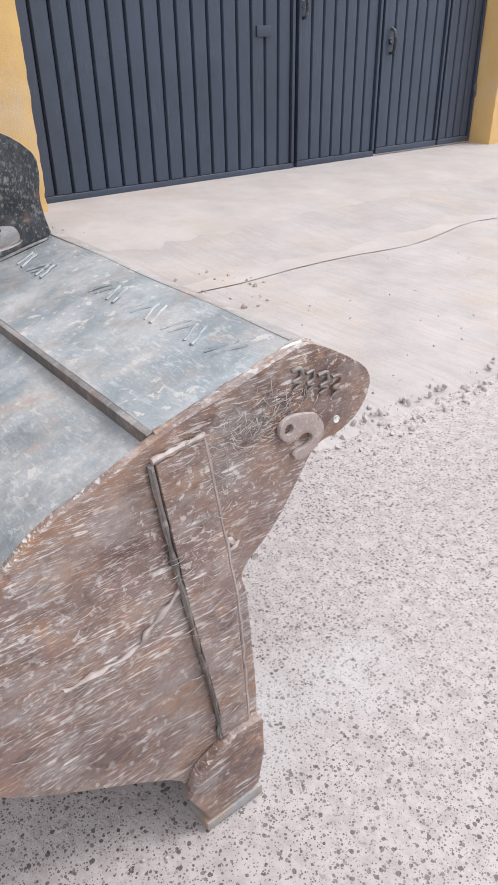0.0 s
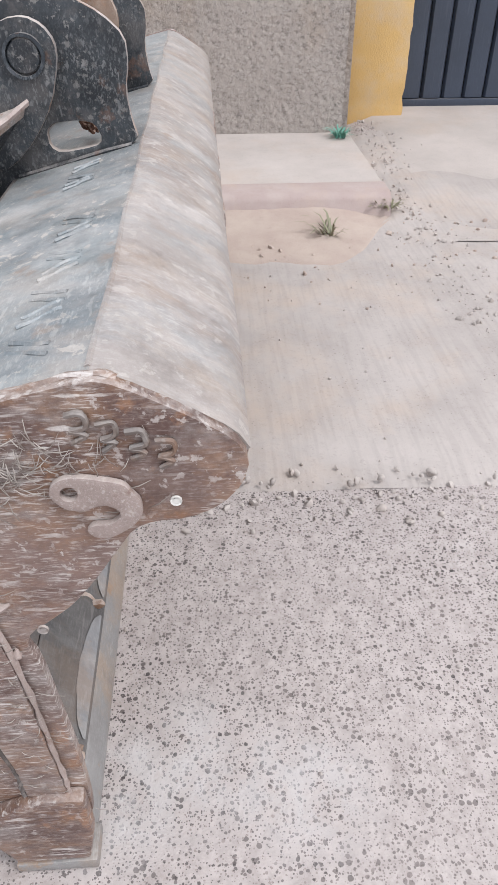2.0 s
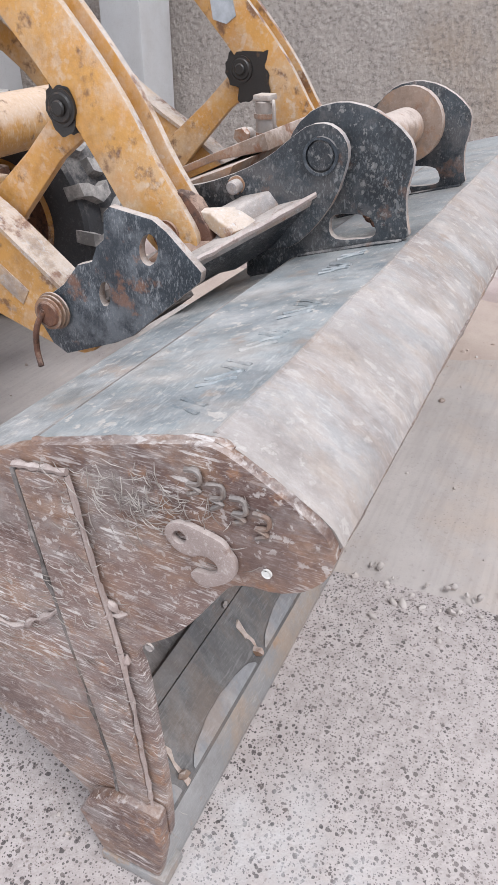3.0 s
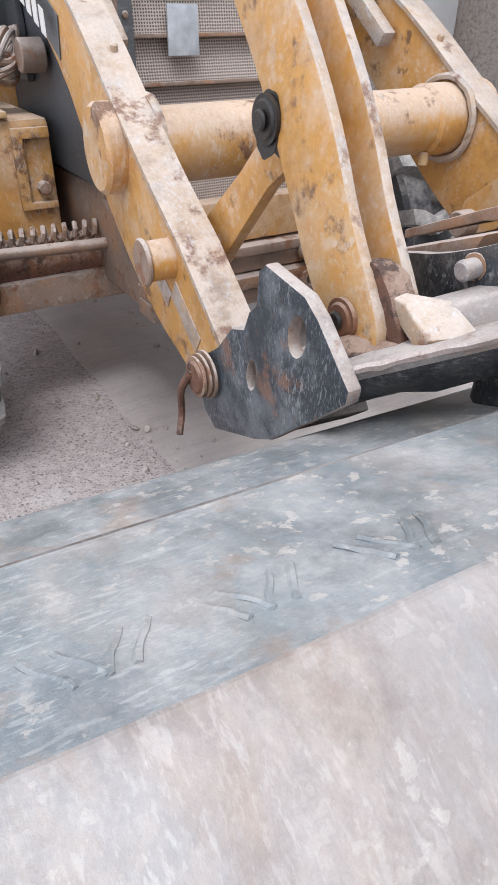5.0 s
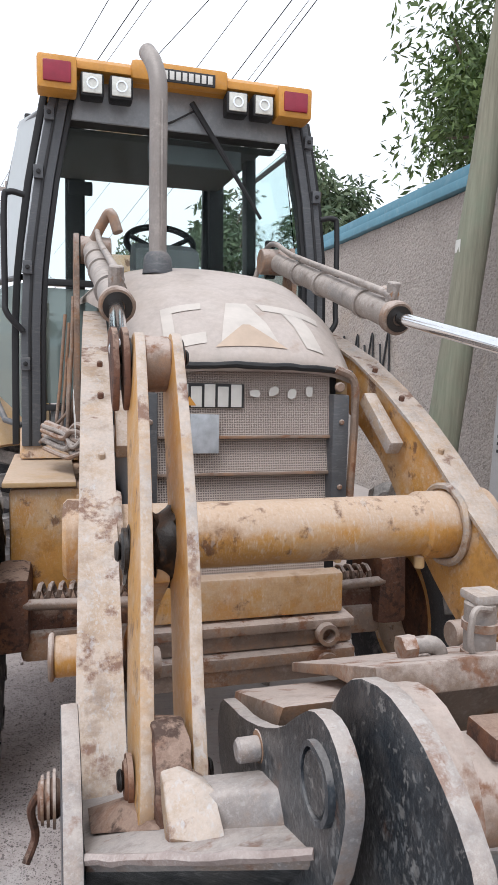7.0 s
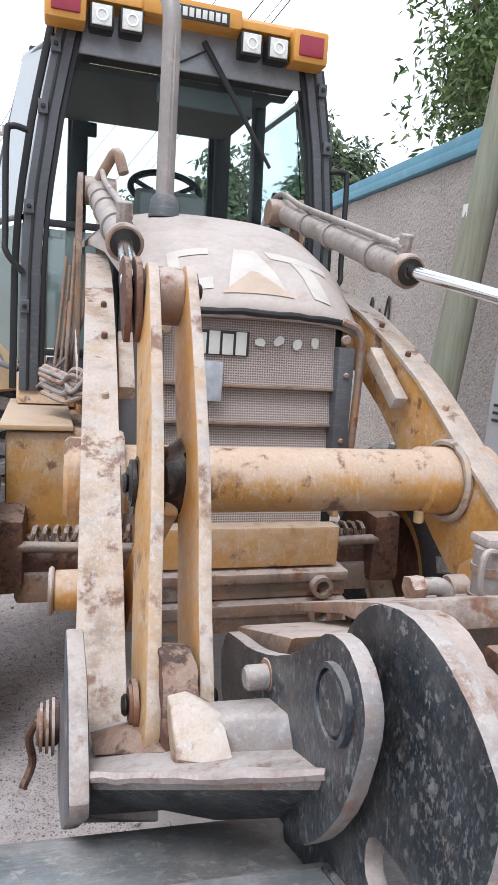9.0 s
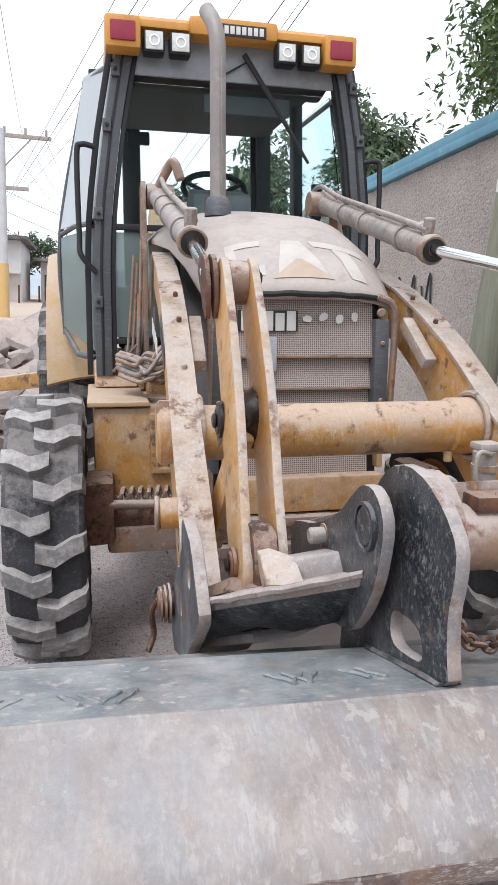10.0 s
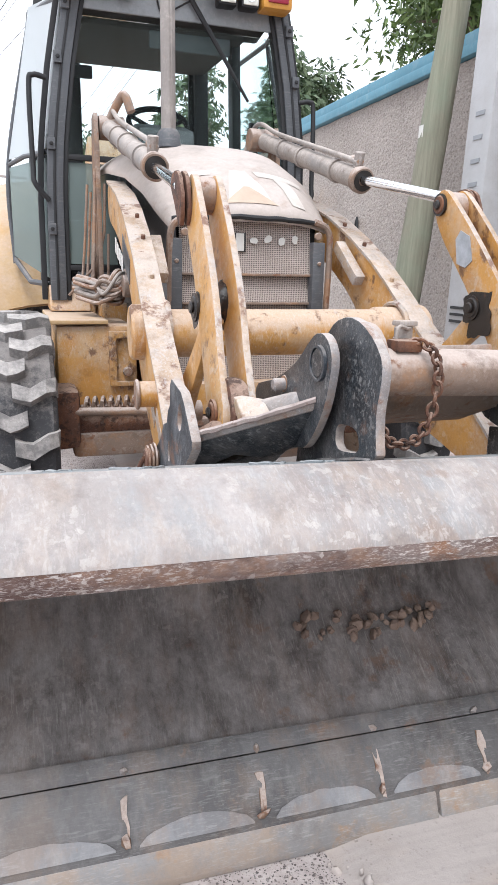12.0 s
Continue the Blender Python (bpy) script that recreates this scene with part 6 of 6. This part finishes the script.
def bar4(a, b, w, d, mat, name, parent, label=""):
    """A square post from a to b, w wide in x and d deep in y."""
    bm = bmesh.new()
    vs = []
    for p in (a, b):
        for u, v in ((-1, -1), (1, -1), (1, 1), (-1, 1)):
            vs.append(bm.verts.new((p[0] + u * w / 2, p[1] + v * d / 2, p[2])))
    bm.faces.new(vs[:4][::-1])
    bm.faces.new(vs[4:])
    for k in range(4):
        bm.faces.new((vs[k], vs[(k + 1) % 4], vs[4 + (k + 1) % 4], vs[4 + k]))
    bmesh.ops.recalc_face_normals(bm, faces=bm.faces)
    return part(name, bevel(bm, 0.010), mat, parent, label)


cab = part("cab_floor", boxed((CX0 + 0.04, CY0, 0.96), (CX1 - 0.04, CY1, 1.02), 0.01), M_CABGREY, loader)
PILLAR = {-1: ((-0.585, 0.95), (-0.582, 1.45), (-0.568, 1.68), (-0.525, 2.0), (-0.462, 2.33)), 1: ((0.595, 0.95), (0.600, 1.45), (0.594, 1.72), (0.562, 2.0), (0.498, 2.33))}


def pillar_x(side, z):
    pts = PILLAR[side]
    for (xa, za), (xb, zb) in zip(pts, pts[1:]):
        if za <= z <= zb:
            return xa + (xb - xa) * (z - za) / (zb - za)
    return pts[-1][0]


for side in (-1, 1):
    zs = steps(0.95, 2.33, 12)
    for name, shift, half, y0, y1, mat, label in (("front_pillar", 0.0, 0.036, CY0 - 0.032, CY0 + 0.04, M_CABGREY, "grey worn cab pillar"), ("gasket", -0.047, 0.010, CY0 - 0.022, CY0 + 0.028, M_TRIM, "black rubber gasket"), ("door_frame", 0.062, 0.013, CY0 + 0.03, CY0 + 0.09, M_TRIM, "black door frame edge"), ("pillar_flute", 0.004, 0.006, CY0 - 0.038, CY0 - 0.03, M_TRIM, "")):
        outline = [(pillar_x(side, z) + side * (shift + half), z) for z in zs] + [(pillar_x(side, z) + side * (shift - half), z) for z in zs[::-1]]
        bm = plate(outline, y0, y1, place=lambda u, v, w: (u, w, v), off=0.004)
        ob = part(name, bm, mat, loader, label)
        if name == "front_pillar":
            for z in (1.25, 1.62, 1.98, 2.2):
                c = pillar_x(side, z) + side * 0.02
                part("hinge", boxed((c - 0.018, CY0 - 0.052, z), (c + 0.018, CY0 - 0.034, z + 0.05), 0.003), M_CABGREY, ob)
                part("bolt", rod((c, CY0 - 0.052, z + 0.025), (c, CY0 - 0.06, z + 0.025), 0.009, 8), M_TRIM, ob)
for x in (-0.62, CX1 - 0.05):
    bar4((x, CY1, 1.02), (x + (0.03 if x < 0 else -0.03), CY1 - 0.05, 2.44), 0.09, 0.08, M_TRIM, "rear_pillar", loader, "black inner rear pillar")
    bar4((x, 3.15, 1.02), (x + (0.03 if x < 0 else -0.03), 3.15, 2.40), 0.05, 0.09, M_TRIM, "door_pillar", loader, "black middle pillar")
# rear window frame
for z0, z1 in ((1.02, 1.40), (2.38, 2.44)):
    part("rear_frame", boxed((CX0 + 0.08, CY1 - 0.04, z0), (CX1 - 0.08, CY1, z1), 0.02), M_TRIM, loader)
for x0, x1 in ((-0.427, -0.316), (0.372, CX1 - 0.05)):
    part("rear_frame", boxed((x0, CY1 - 0.04, 1.405), (x1, CY1, 2.375), 0.02), M_TRIM, loader)
# roof with its moulded front
prof = [(2.50, 2.42), (2.505, 2.45), (2.54, 2.475), (2.62, 2.50), (3.4, 2.55), (4.05, 2.53), (4.08, 2.45), (3.0, 2.43), (2.60, 2.41)]
bm = plate(prof, CX0 + 0.015, CX1 - 0.015, off=0.02)
roof = part("roof", bm, M_ORANGE, loader, "orange-yellow moulded cab roof")
part("headliner", plate([(2.66, 2.29), (2.80, 2.27), (2.98, 2.33), (3.9, 2.37), (3.9, 2.41), (3.0, 2.40), (2.66, 2.338)], CX0 + 0.06, CX1 - 0.06, off=0.02), M_HEADLINER, loader, "dark sagging headliner")
part("sun_strip", boxed((CM - 0.10, 2.68, 2.16), (CM + 0.30, 2.70, 2.24), 0.01), M_SEAT, loader)
for s in (-1, 1):
    c = CM + s * 0.462
    lamp = part("corner_housing", boxed((c - 0.072, 2.455, 2.322), (c + 0.072, 2.56, 2.445), 0.014), M_ORANGE, roof, "orange corner lamp housing")
    part("red_lamp", boxed((c - 0.050, 2.446, 2.345), (c + 0.050, 2.458, 2.42), 0.006), M_RED, roof, "red rectangular lamp")
    for k in (0, 1):
        x = CM + s * (0.335 - 0.108 * k)
        wl_ob = part("work_lamp", boxed((x - 0.044, 2.475, 2.318), (x + 0.044, 2.55, 2.405), 0.012), M_TRIM, roof, "black square work lamp")
        part("lens", boxed((x - 0.036, 2.468, 2.327), (x + 0.036, 2.476, 2.397), 0.008), M_LENS, roof, "ribbed clear lamp lens")
        part("bulb_ring", ring((x, 2.464, 2.362), (x, 2.469, 2.362), 0.022, 0.016, 16), M_CHROME, roof)
part("roof_middle", boxed((CM - 0.19, 2.478, 2.402), (CM + 0.19, 2.54, 2.478), 0.02), M_ORANGE, roof)
pl = part("roof_badge", boxed((CM - 0.085, 2.472, 2.405), (CM + 0.135, 2.479, 2.452), 0.002), M_DECALBLACK, roof, "black roof badge with pale bars")
for k in range(8):
    part("badge_bar", boxed((CM - 0.07 + 0.025 * k, 2.4695, 2.413), (CM - 0.052 + 0.025 * k, 2.472, 2.444), 0.001), M_WHITE, roof)
# windscreen: upper glass with the sky's reflection painted as a grey band, glass panes
part("visor_band", boxed((-0.435, CY0 - 0.010, 2.265), (0.470, CY0 + 0.006, 2.43), 0.004), M_SKYGLASS, loader, "upper windscreen glass, its sky reflection painted grey")


def pane(pts, name, label="", mat=None):
    bm = bmesh.new()
    f = bm.faces.new([bm.verts.new(p) for p in pts])
    ext = bmesh.ops.extrude_face_region(bm, geom=[f])
    bm.normal_update()
    bmesh.ops.translate(bm, vec=f.normal * 0.005, verts=[v for v in ext["geom"] if isinstance(v, bmesh.types.BMVert)])
    ob = part(name, bm, mat or M_GLASS, loader, label)
    ob.visible_shadow = False
    return ob


pane([(-0.535, CY0, 1.60), (0.55, CY0, 1.60), (0.488, CY0, 2.195), (-0.455, CY0, 2.195)], "windscreen", "clear windscreen")
# half-opaque grey-green body colour stands in for the bright street's reflection
pane([(-0.538, CY0 - 0.005, 1.12), (CX0 + 0.255, CY0 - 0.005, 1.12), (CX0 + 0.255, CY0 - 0.005, 1.575), (-0.532, CY0 - 0.005, 1.575)], "lower_pane", "green-tinted lower pane with the street's reflection in its colour", M_DOORGLASS)
for z in (1.09, 1.585):
    part("pane_frame", boxed((-0.545, CY0 - 0.02, z), (CX0 + 0.27, CY0 + 0.01, z + 0.025), 0.004), M_TRIM, loader)
part("lower_panel", boxed((CX0 + 0.06, CY0 - 0.012, 0.95), (CX0 + 0.28, CY0 + 0.02, 1.085), 0.006), M_CABGREY, loader, "grey lower cab panel")
part("firewall", boxed((CX0 + 0.28, CY0 - 0.01, 0.95), (CX1 - 0.06, CY0 + 0.03, 1.595), 0.01), M_HEADLINER, loader)
for x, sgn in ((-0.60, -1), (0.615, 1)):
    o = 0.17 * sgn
    pane([(x, 2.66, 1.64), (x + o, 3.12, 1.64), (x + o * 0.2, 3.12, 2.36), (x - sgn * 0.10, 2.66, 2.30)], "side_pane", "dusty side window, pale with painted sky glare", M_GLAREGLASS if sgn < 0 else None)
    pane([(x + o, 3.20, 1.45), (x + o, 3.88, 1.45), (x + o * 0.2, 3.88, 2.40), (x + o * 0.2, 3.20, 2.38)], "side_pane", "tinted side window")
    pane([(x, 2.66, 1.04), (x + o, 3.12, 1.16), (x + o, 3.12, 1.60), (x, 2.66, 1.60)], "side_pane", "tinted lower door pane", M_DOORGLASS)
    for z, name, mat, t in ((1.62, "door_rail", M_CABGREY, 0.012), (1.02, "door_sill", M_CABGREY, 0.014)):
        part(name, sweep([(x, 2.64, z), (x + o * 0.6, 2.90, z + 0.01), (x + o, 3.14, z + (0.0 if z > 1.5 else 0.12))], t, 8), mat, loader)
    part("door_post", sweep(smooth_path([(x + o, 3.16, 1.12), (x + o * 1.04, 3.16, 1.62), (x + o * 0.2, 3.16, 2.33)], 6), 0.013, 8), M_CABGREY, loader, "grey rear door post")
    part("roof_rail", sweep([(x - sgn * 0.10, 2.64, 2.325), (x + o * 0.2, 3.16, 2.39), (x + o * 0.2, 3.9, 2.42)], 0.014, 8), M_CABGREY, loader)
    h = smooth_path([(x + sgn * 0.0, 2.58, 1.92), (x + sgn * 0.055, 2.57, 1.925), (x + sgn * 0.075, 2.57, 1.88), (x + sgn * 0.075, 2.56, 1.55), (x + sgn * 0.07, 2.55, 1.47), (x + sgn * 0.01, 2.56, 1.40)], 6)
    part("grab_rail", sweep(h, 0.012, 10), M_TRIM, loader, "bent black grab rail")
    for y, z in ((3.12, 1.9), (3.12, 1.75)):
        part("window_knob", rod((x - sgn * 0.03, y, z), (x - sgn * 0.08, y, z), 0.02, 12), M_TRIM, loader)
for ob in loader.children:
    if ob.name.split(".")[0] in ("roof", "headliner", "sun_strip", "visor_band", "roof_rail"):
        ob.location.z -= 0.042
# wiper
part("wiper_arm", sweep([(CM + 0.06, CY0 - 0.035, 2.33), (CM + 0.17, CY0 - 0.04, 2.17), (CM + 0.36, CY0 - 0.03, 1.90)], [0.012, 0.012, 0.007], 8), M_TRIM, loader, "black windscreen wiper arm")
part("washer_hose", sweep(smooth_path([(CM + 0.07, CY0 - 0.03, 2.30), (CM - 0.05, CY0 - 0.02, 2.24), (CM - 0.08, CY0 - 0.02, 2.29)], 6), 0.004, 6), M_TRIM, loader)
# inside: console, steering wheel, seat
part("console", plate([(2.70, 1.45), (2.90, 1.45), (2.98, 1.76), (2.92, 1.83), (2.74, 1.78)], -0.16, 0.12, off=0.02), M_SEAT, loader, "grey dash console")
wheel_pts = [(-0.02 + 0.155 * math.cos(a), 2.96 + 0.065 * math.sin(a), 1.84 + 0.085 * math.sin(a)) for a in steps(0, 6.2832, 36)[:-1]]
sw = part("steering_wheel", sweep(wheel_pts, 0.015, 8, closed=True), M_TRIM, loader, "black steering wheel")
for a in (0.4, 2.74, 4.71):
    part("spoke", sweep([(-0.02, 2.95, 1.80), (-0.02 + 0.15 * math.cos(a), 2.96 + 0.063 * math.sin(a), 1.84 + 0.083 * math.sin(a))], 0.011, 8), M_TRIM, sw)
part("seat", boxed((-0.24, 3.2, 1.35), (0.20, 3.6, 1.48), 0.04), M_SEAT, loader, "grey operator seat")
part("seat_back", boxed((-0.22, 3.55, 1.45), (0.18, 3.66, 1.72), 0.04), M_SEAT, loader)
part("mirror", boxed((-0.42, 3.4, 2.13), (-0.30, 3.42, 2.2), 0.01), M_TRIM, loader)

# side boxes, step and levers beside the hood
part("side_tank", boxed((-0.64, 2.02, 0.42), (-0.31, 2.75, 0.872), 0.02), M_YELLOW, loader, "yellow side tank with dust")
part("step_plate", boxed((-0.66, 2.00, 0.878), (-0.43, 2.78, 0.895), 0.004), M_TAN, loader, "dust-covered step plate")
part("step_riser", plate([(2.56, 0.90), (2.78, 0.90), (2.78, 1.02), (2.62, 1.02)], -0.63, -0.44, off=0.01), M_YELLOW, loader)
part("side_bracket", plate([(-0.43, 0.62), (-0.32, 0.62), (-0.32, 0.64), (-0.40, 0.64), (-0.40, 0.82), (-0.32, 0.82), (-0.32, 0.85), (-0.43, 0.85)], 2.018, 1.995, place=lambda u, v, w: (u, w, v), off=0.004), M_YELLOW, loader)
part("bracket_bolt", rod((-0.355, 2.02, 0.68), (-0.355, 1.985, 0.68), 0.02, 8), M_CAST, loader)
for k, (x0, z1) in enumerate(((-0.455, 1.52), (-0.440, 1.40), (-0.415, 1.46), (-0.405, 1.25), (-0.470, 1.30))):
    part("lever_rod", sweep([(x0 - 0.02 * k, 2.30 + 0.03 * k, 0.98), (x0 + 0.02, 2.32, z1 - 0.2), (x0 + 0.028, 2.33, z1)], 0.0065, 8), M_CAST, loader, "tan control rod")
for k in range(4):
    part("lever_rod", sweep([(-0.50 + 0.022 * k, 2.40 - 0.02 * k, 0.96), (-0.475 + 0.018 * k, 2.40, 1.2), (-0.455 + 0.014 * k, 2.40, 1.46 - 0.03 * k)], 0.006, 8), M_CAST, loader, "tan control rod")
rng = random.Random(21)
for k in range(16):
    a = Vector((-0.47 + 0.03 * rng.random(), 2.14 + 0.12 * rng.random(), 0.95 + 0.1 * rng.random()))
    pts = smooth_path([a + Vector((-0.07, 0.1, 0.02)), a, a + Vector((0.03, -0.06, rng.uniform(-0.06, 0.03))), a + Vector((0.09, -0.06, rng.uniform(-0.04, 0.06))), a + Vector((0.13, 0.02, 0.05))], 6)
    part("hydraulic_hose", sweep(pts, rng.uniform(0.007, 0.012), 8), M_CAST if k % 3 else M_HYD, loader, "dusty hydraulic hose")
part("filter", rod((-0.36, 2.05, 1.03), (-0.29, 2.05, 1.03), 0.045, 18), M_CAST, loader, "dusty round filter")

# axle
ax = part("front_axle", rod((-0.62, 1.94, 0.47), (0.62, 1.94, 0.47), 0.085, 18), M_RUST, loader, "rust-brown front axle housing")
part("axle_beam", jitter(boxed((-0.60, 1.84, 0.36), (0.60, 2.02, 0.46), 0.02), 0.006, 7), M_CAST, ax)
for s in (-1, 1):
    part("tie_rod", rod((s * 0.22, 1.80, 0.545), (s * 0.64, 1.82, 0.555), 0.017, 12), M_CAST, ax, "pale dusty tie rod")
    pts = [(s * (0.25 + 0.0045 * i), 1.86 + 0.022 * math.cos(i * 0.9), 0.580 + 0.022 * math.sin(i * 0.9)) for i in range(70)]
    part("bellows", sweep(pts, 0.008, 6), M_CAST, ax, "dusty ribbed bellows")
    part("knuckle", jitter(boxed((min(s * 0.57, s * 0.68), 1.80, 0.40), (max(s * 0.57, s * 0.68), 2.05, 0.64), 0.03), 0.008, 9), M_RUST, ax)


def wheel(x, y, r, w, rim_r, lugs, outer, label):
    """A tyre with chevron lugs on a steel rim; outer is the side the hub faces."""
    hub = part("wheel", ring((x - w * 0.36, y, r), (x + w * 0.36, y, r), rim_r, rim_r * 0.86, 40), M_YELLOW, loader, label)
    part("rim_disc", rod((x + outer * w * 0.06, y, r), (x + outer * w * 0.14, y, r), rim_r * 0.87, 36), M_RUST, hub)
    part("hub", rod((x + outer * w * 0.1, y, r), (x + outer * w * 0.4, y, r), rim_r * 0.35, 20, 0.02), M_RUST, hub)
    section = [(-0.36, rim_r - 0.005), (-0.46, rim_r + 0.03), (-0.5, rim_r + (r - rim_r) * 0.5), (-0.475, r * 0.88), (-0.42, r * 0.91), (-0.2, r * 0.915), (0.2, r * 0.915), (0.42, r * 0.91), (0.475, r * 0.88), (0.5, rim_r + (r - rim_r) * 0.5), (0.46, rim_r + 0.03), (0.36, rim_r - 0.005)]
    bm = bmesh.new()
    n = 56
    rows = []
    for i in range(n):
        a = 2 * math.pi * i / n
        rows.append([bm.verts.new((x + w * u, y + q * math.cos(a), r + q * math.sin(a))) for u, q in section])
    for i in range(n):
        p, q = rows[i], rows[(i + 1) % n]
        for k in range(len(section) - 1):
            bm.faces.new((p[k], p[k + 1], q[k + 1], q[k]))
    part("tyre", bm, M_TYRE, hub, "dusty black tyre")
    pitch = 2 * math.pi / lugs
    half = 0.165
    line = ((-0.09, 0.03), (0.02, 0.09), (0.14, 0.13), (0.34, -0.03), (0.47, -0.08), (0.505, -0.10))
    for i in range(lugs):
        for s in (-1, 1):
            a0 = pitch * (i + (0.25 if s > 0 else -0.25))
            bm = bmesh.new()
            low, high = [], []
            for u, da in line:
                rr = r if u < 0.46 else (r * 0.97 if u < 0.5 else r * 0.90)
                for rows_, k, q in ((low, 1.0, rr * 0.895), (high, 0.8, rr)):
                    rows_.append([bm.verts.new((x + s * u * w, y + q * math.cos(a0 + (da + e * half * k) * pitch), r + q * math.sin(a0 + (da + e * half * k) * pitch))) for e in (-1, 1)])
            for k in range(len(line) - 1):
                bm.faces.new((high[k][0], high[k][1], high[k + 1][1], high[k + 1][0]))
                bm.faces.new((low[k][0], high[k][0], high[k + 1][0], low[k + 1][0]))
                bm.faces.new((low[k][1], low[k + 1][1], high[k + 1][1], high[k][1]))
            bm.faces.new((low[0][0], low[0][1], high[0][1], high[0][0]))
            bm.faces.new((low[-1][0], high[-1][0], high[-1][1], low[-1][1]))
            part("lug", jitter(bm, 0.004, 30), M_LUG, hub, sharp=25)


wheel(-0.795, 1.905, 0.467, 0.255, 0.24, 15, -1, "front wheel with dusty chevron tyre")
wheel(0.795, 1.905, 0.467, 0.255, 0.24, 15, 1, "front wheel with dusty chevron tyre")
wheel(-0.73, 3.95, 0.66, 0.42, 0.36, 18, -1, "large rear wheel with dusty chevron tyre")
wheel(0.73, 3.95, 0.66, 0.42, 0.36, 18, 1, "large rear wheel with dusty chevron tyre")

# rear fenders: curved tan skins over the rear wheels
for s in (-1, 1):
    bm = bmesh.new()
    rows = []
    for k, a in enumerate(steps(-0.15, 3.0, 24)):
        cy, cz = 3.92, 0.72
        yy, zz = cy - 0.80 * math.cos(a), cz + 0.86 * math.sin(a)
        zz = max(zz, 0.86)
        rows.append([bm.verts.new((s * xx, yy + (0.10 * (0.87 - xx) if k < 9 else 0), zz + 0.05 * (1 - ((xx - 0.55) / 0.33) ** 2 if xx > 0.55 else 1))) for xx in (0.52, 0.62, 0.72, 0.80, 0.85, 0.872)])
    for p, q in zip(rows, rows[1:]):
        for k in range(5):
            bm.faces.new((p[k], p[k + 1], q[k + 1], q[k]))
    ext = bmesh.ops.extrude_face_region(bm, geom=list(bm.faces))
    bmesh.ops.translate(bm, vec=(0, 0.012, -0.012), verts=[v for v in ext["geom"] if isinstance(v, bmesh.types.BMVert)])
    part("fender", bm, M_TAN, loader, "dust-covered tan rear fender", sharp=60)
# chassis and stabiliser behind
part("chassis", boxed((-0.40, 2.5, 0.5), (0.40, 4.6, 0.94), 0.02), M_YELLOW, loader)
sb = part("stabiliser", plate([(0, -0.07), (1.05, -0.16), (1.05, -0.07), (0, 0.06)], 4.75, 4.87, place=lambda u, v, w: (-0.62 - u, w, 0.80 + v), off=0.01), M_YELLOW, loader, "yellow stabiliser leg folded out")
part("stabiliser_foot", boxed((-1.72, 4.68, 0.30), (-1.42, 4.94, 0.72), 0.02), M_YELLOW, sb)
part("boom", plate([(4.6, 0.7), (4.9, 0.7), (5.2, 2.0), (4.95, 2.1), (4.7, 1.2)], -0.18, 0.12, off=0.02), M_YELLOW, loader, "yellow backhoe boom behind the cab")

# the machine stands a little to the open side of the bucket's middle and leans with the street
loader.matrix_basis = Matrix.Translation((-0.075, 0, 1.022)) @ Matrix.Rotation(radians(-2.0), 4, "Y") @ Matrix.Translation((0.05, 0, -1.0)) @ loader.matrix_basis
for wheel_ob in [o for o in loader.children if o.name.startswith("wheel")]:
    mid = sum((Vector(c) for c in wheel_ob.bound_box), Vector()) / 8
    wheel_ob.location.z = -0.022 - 0.035 * mid.x
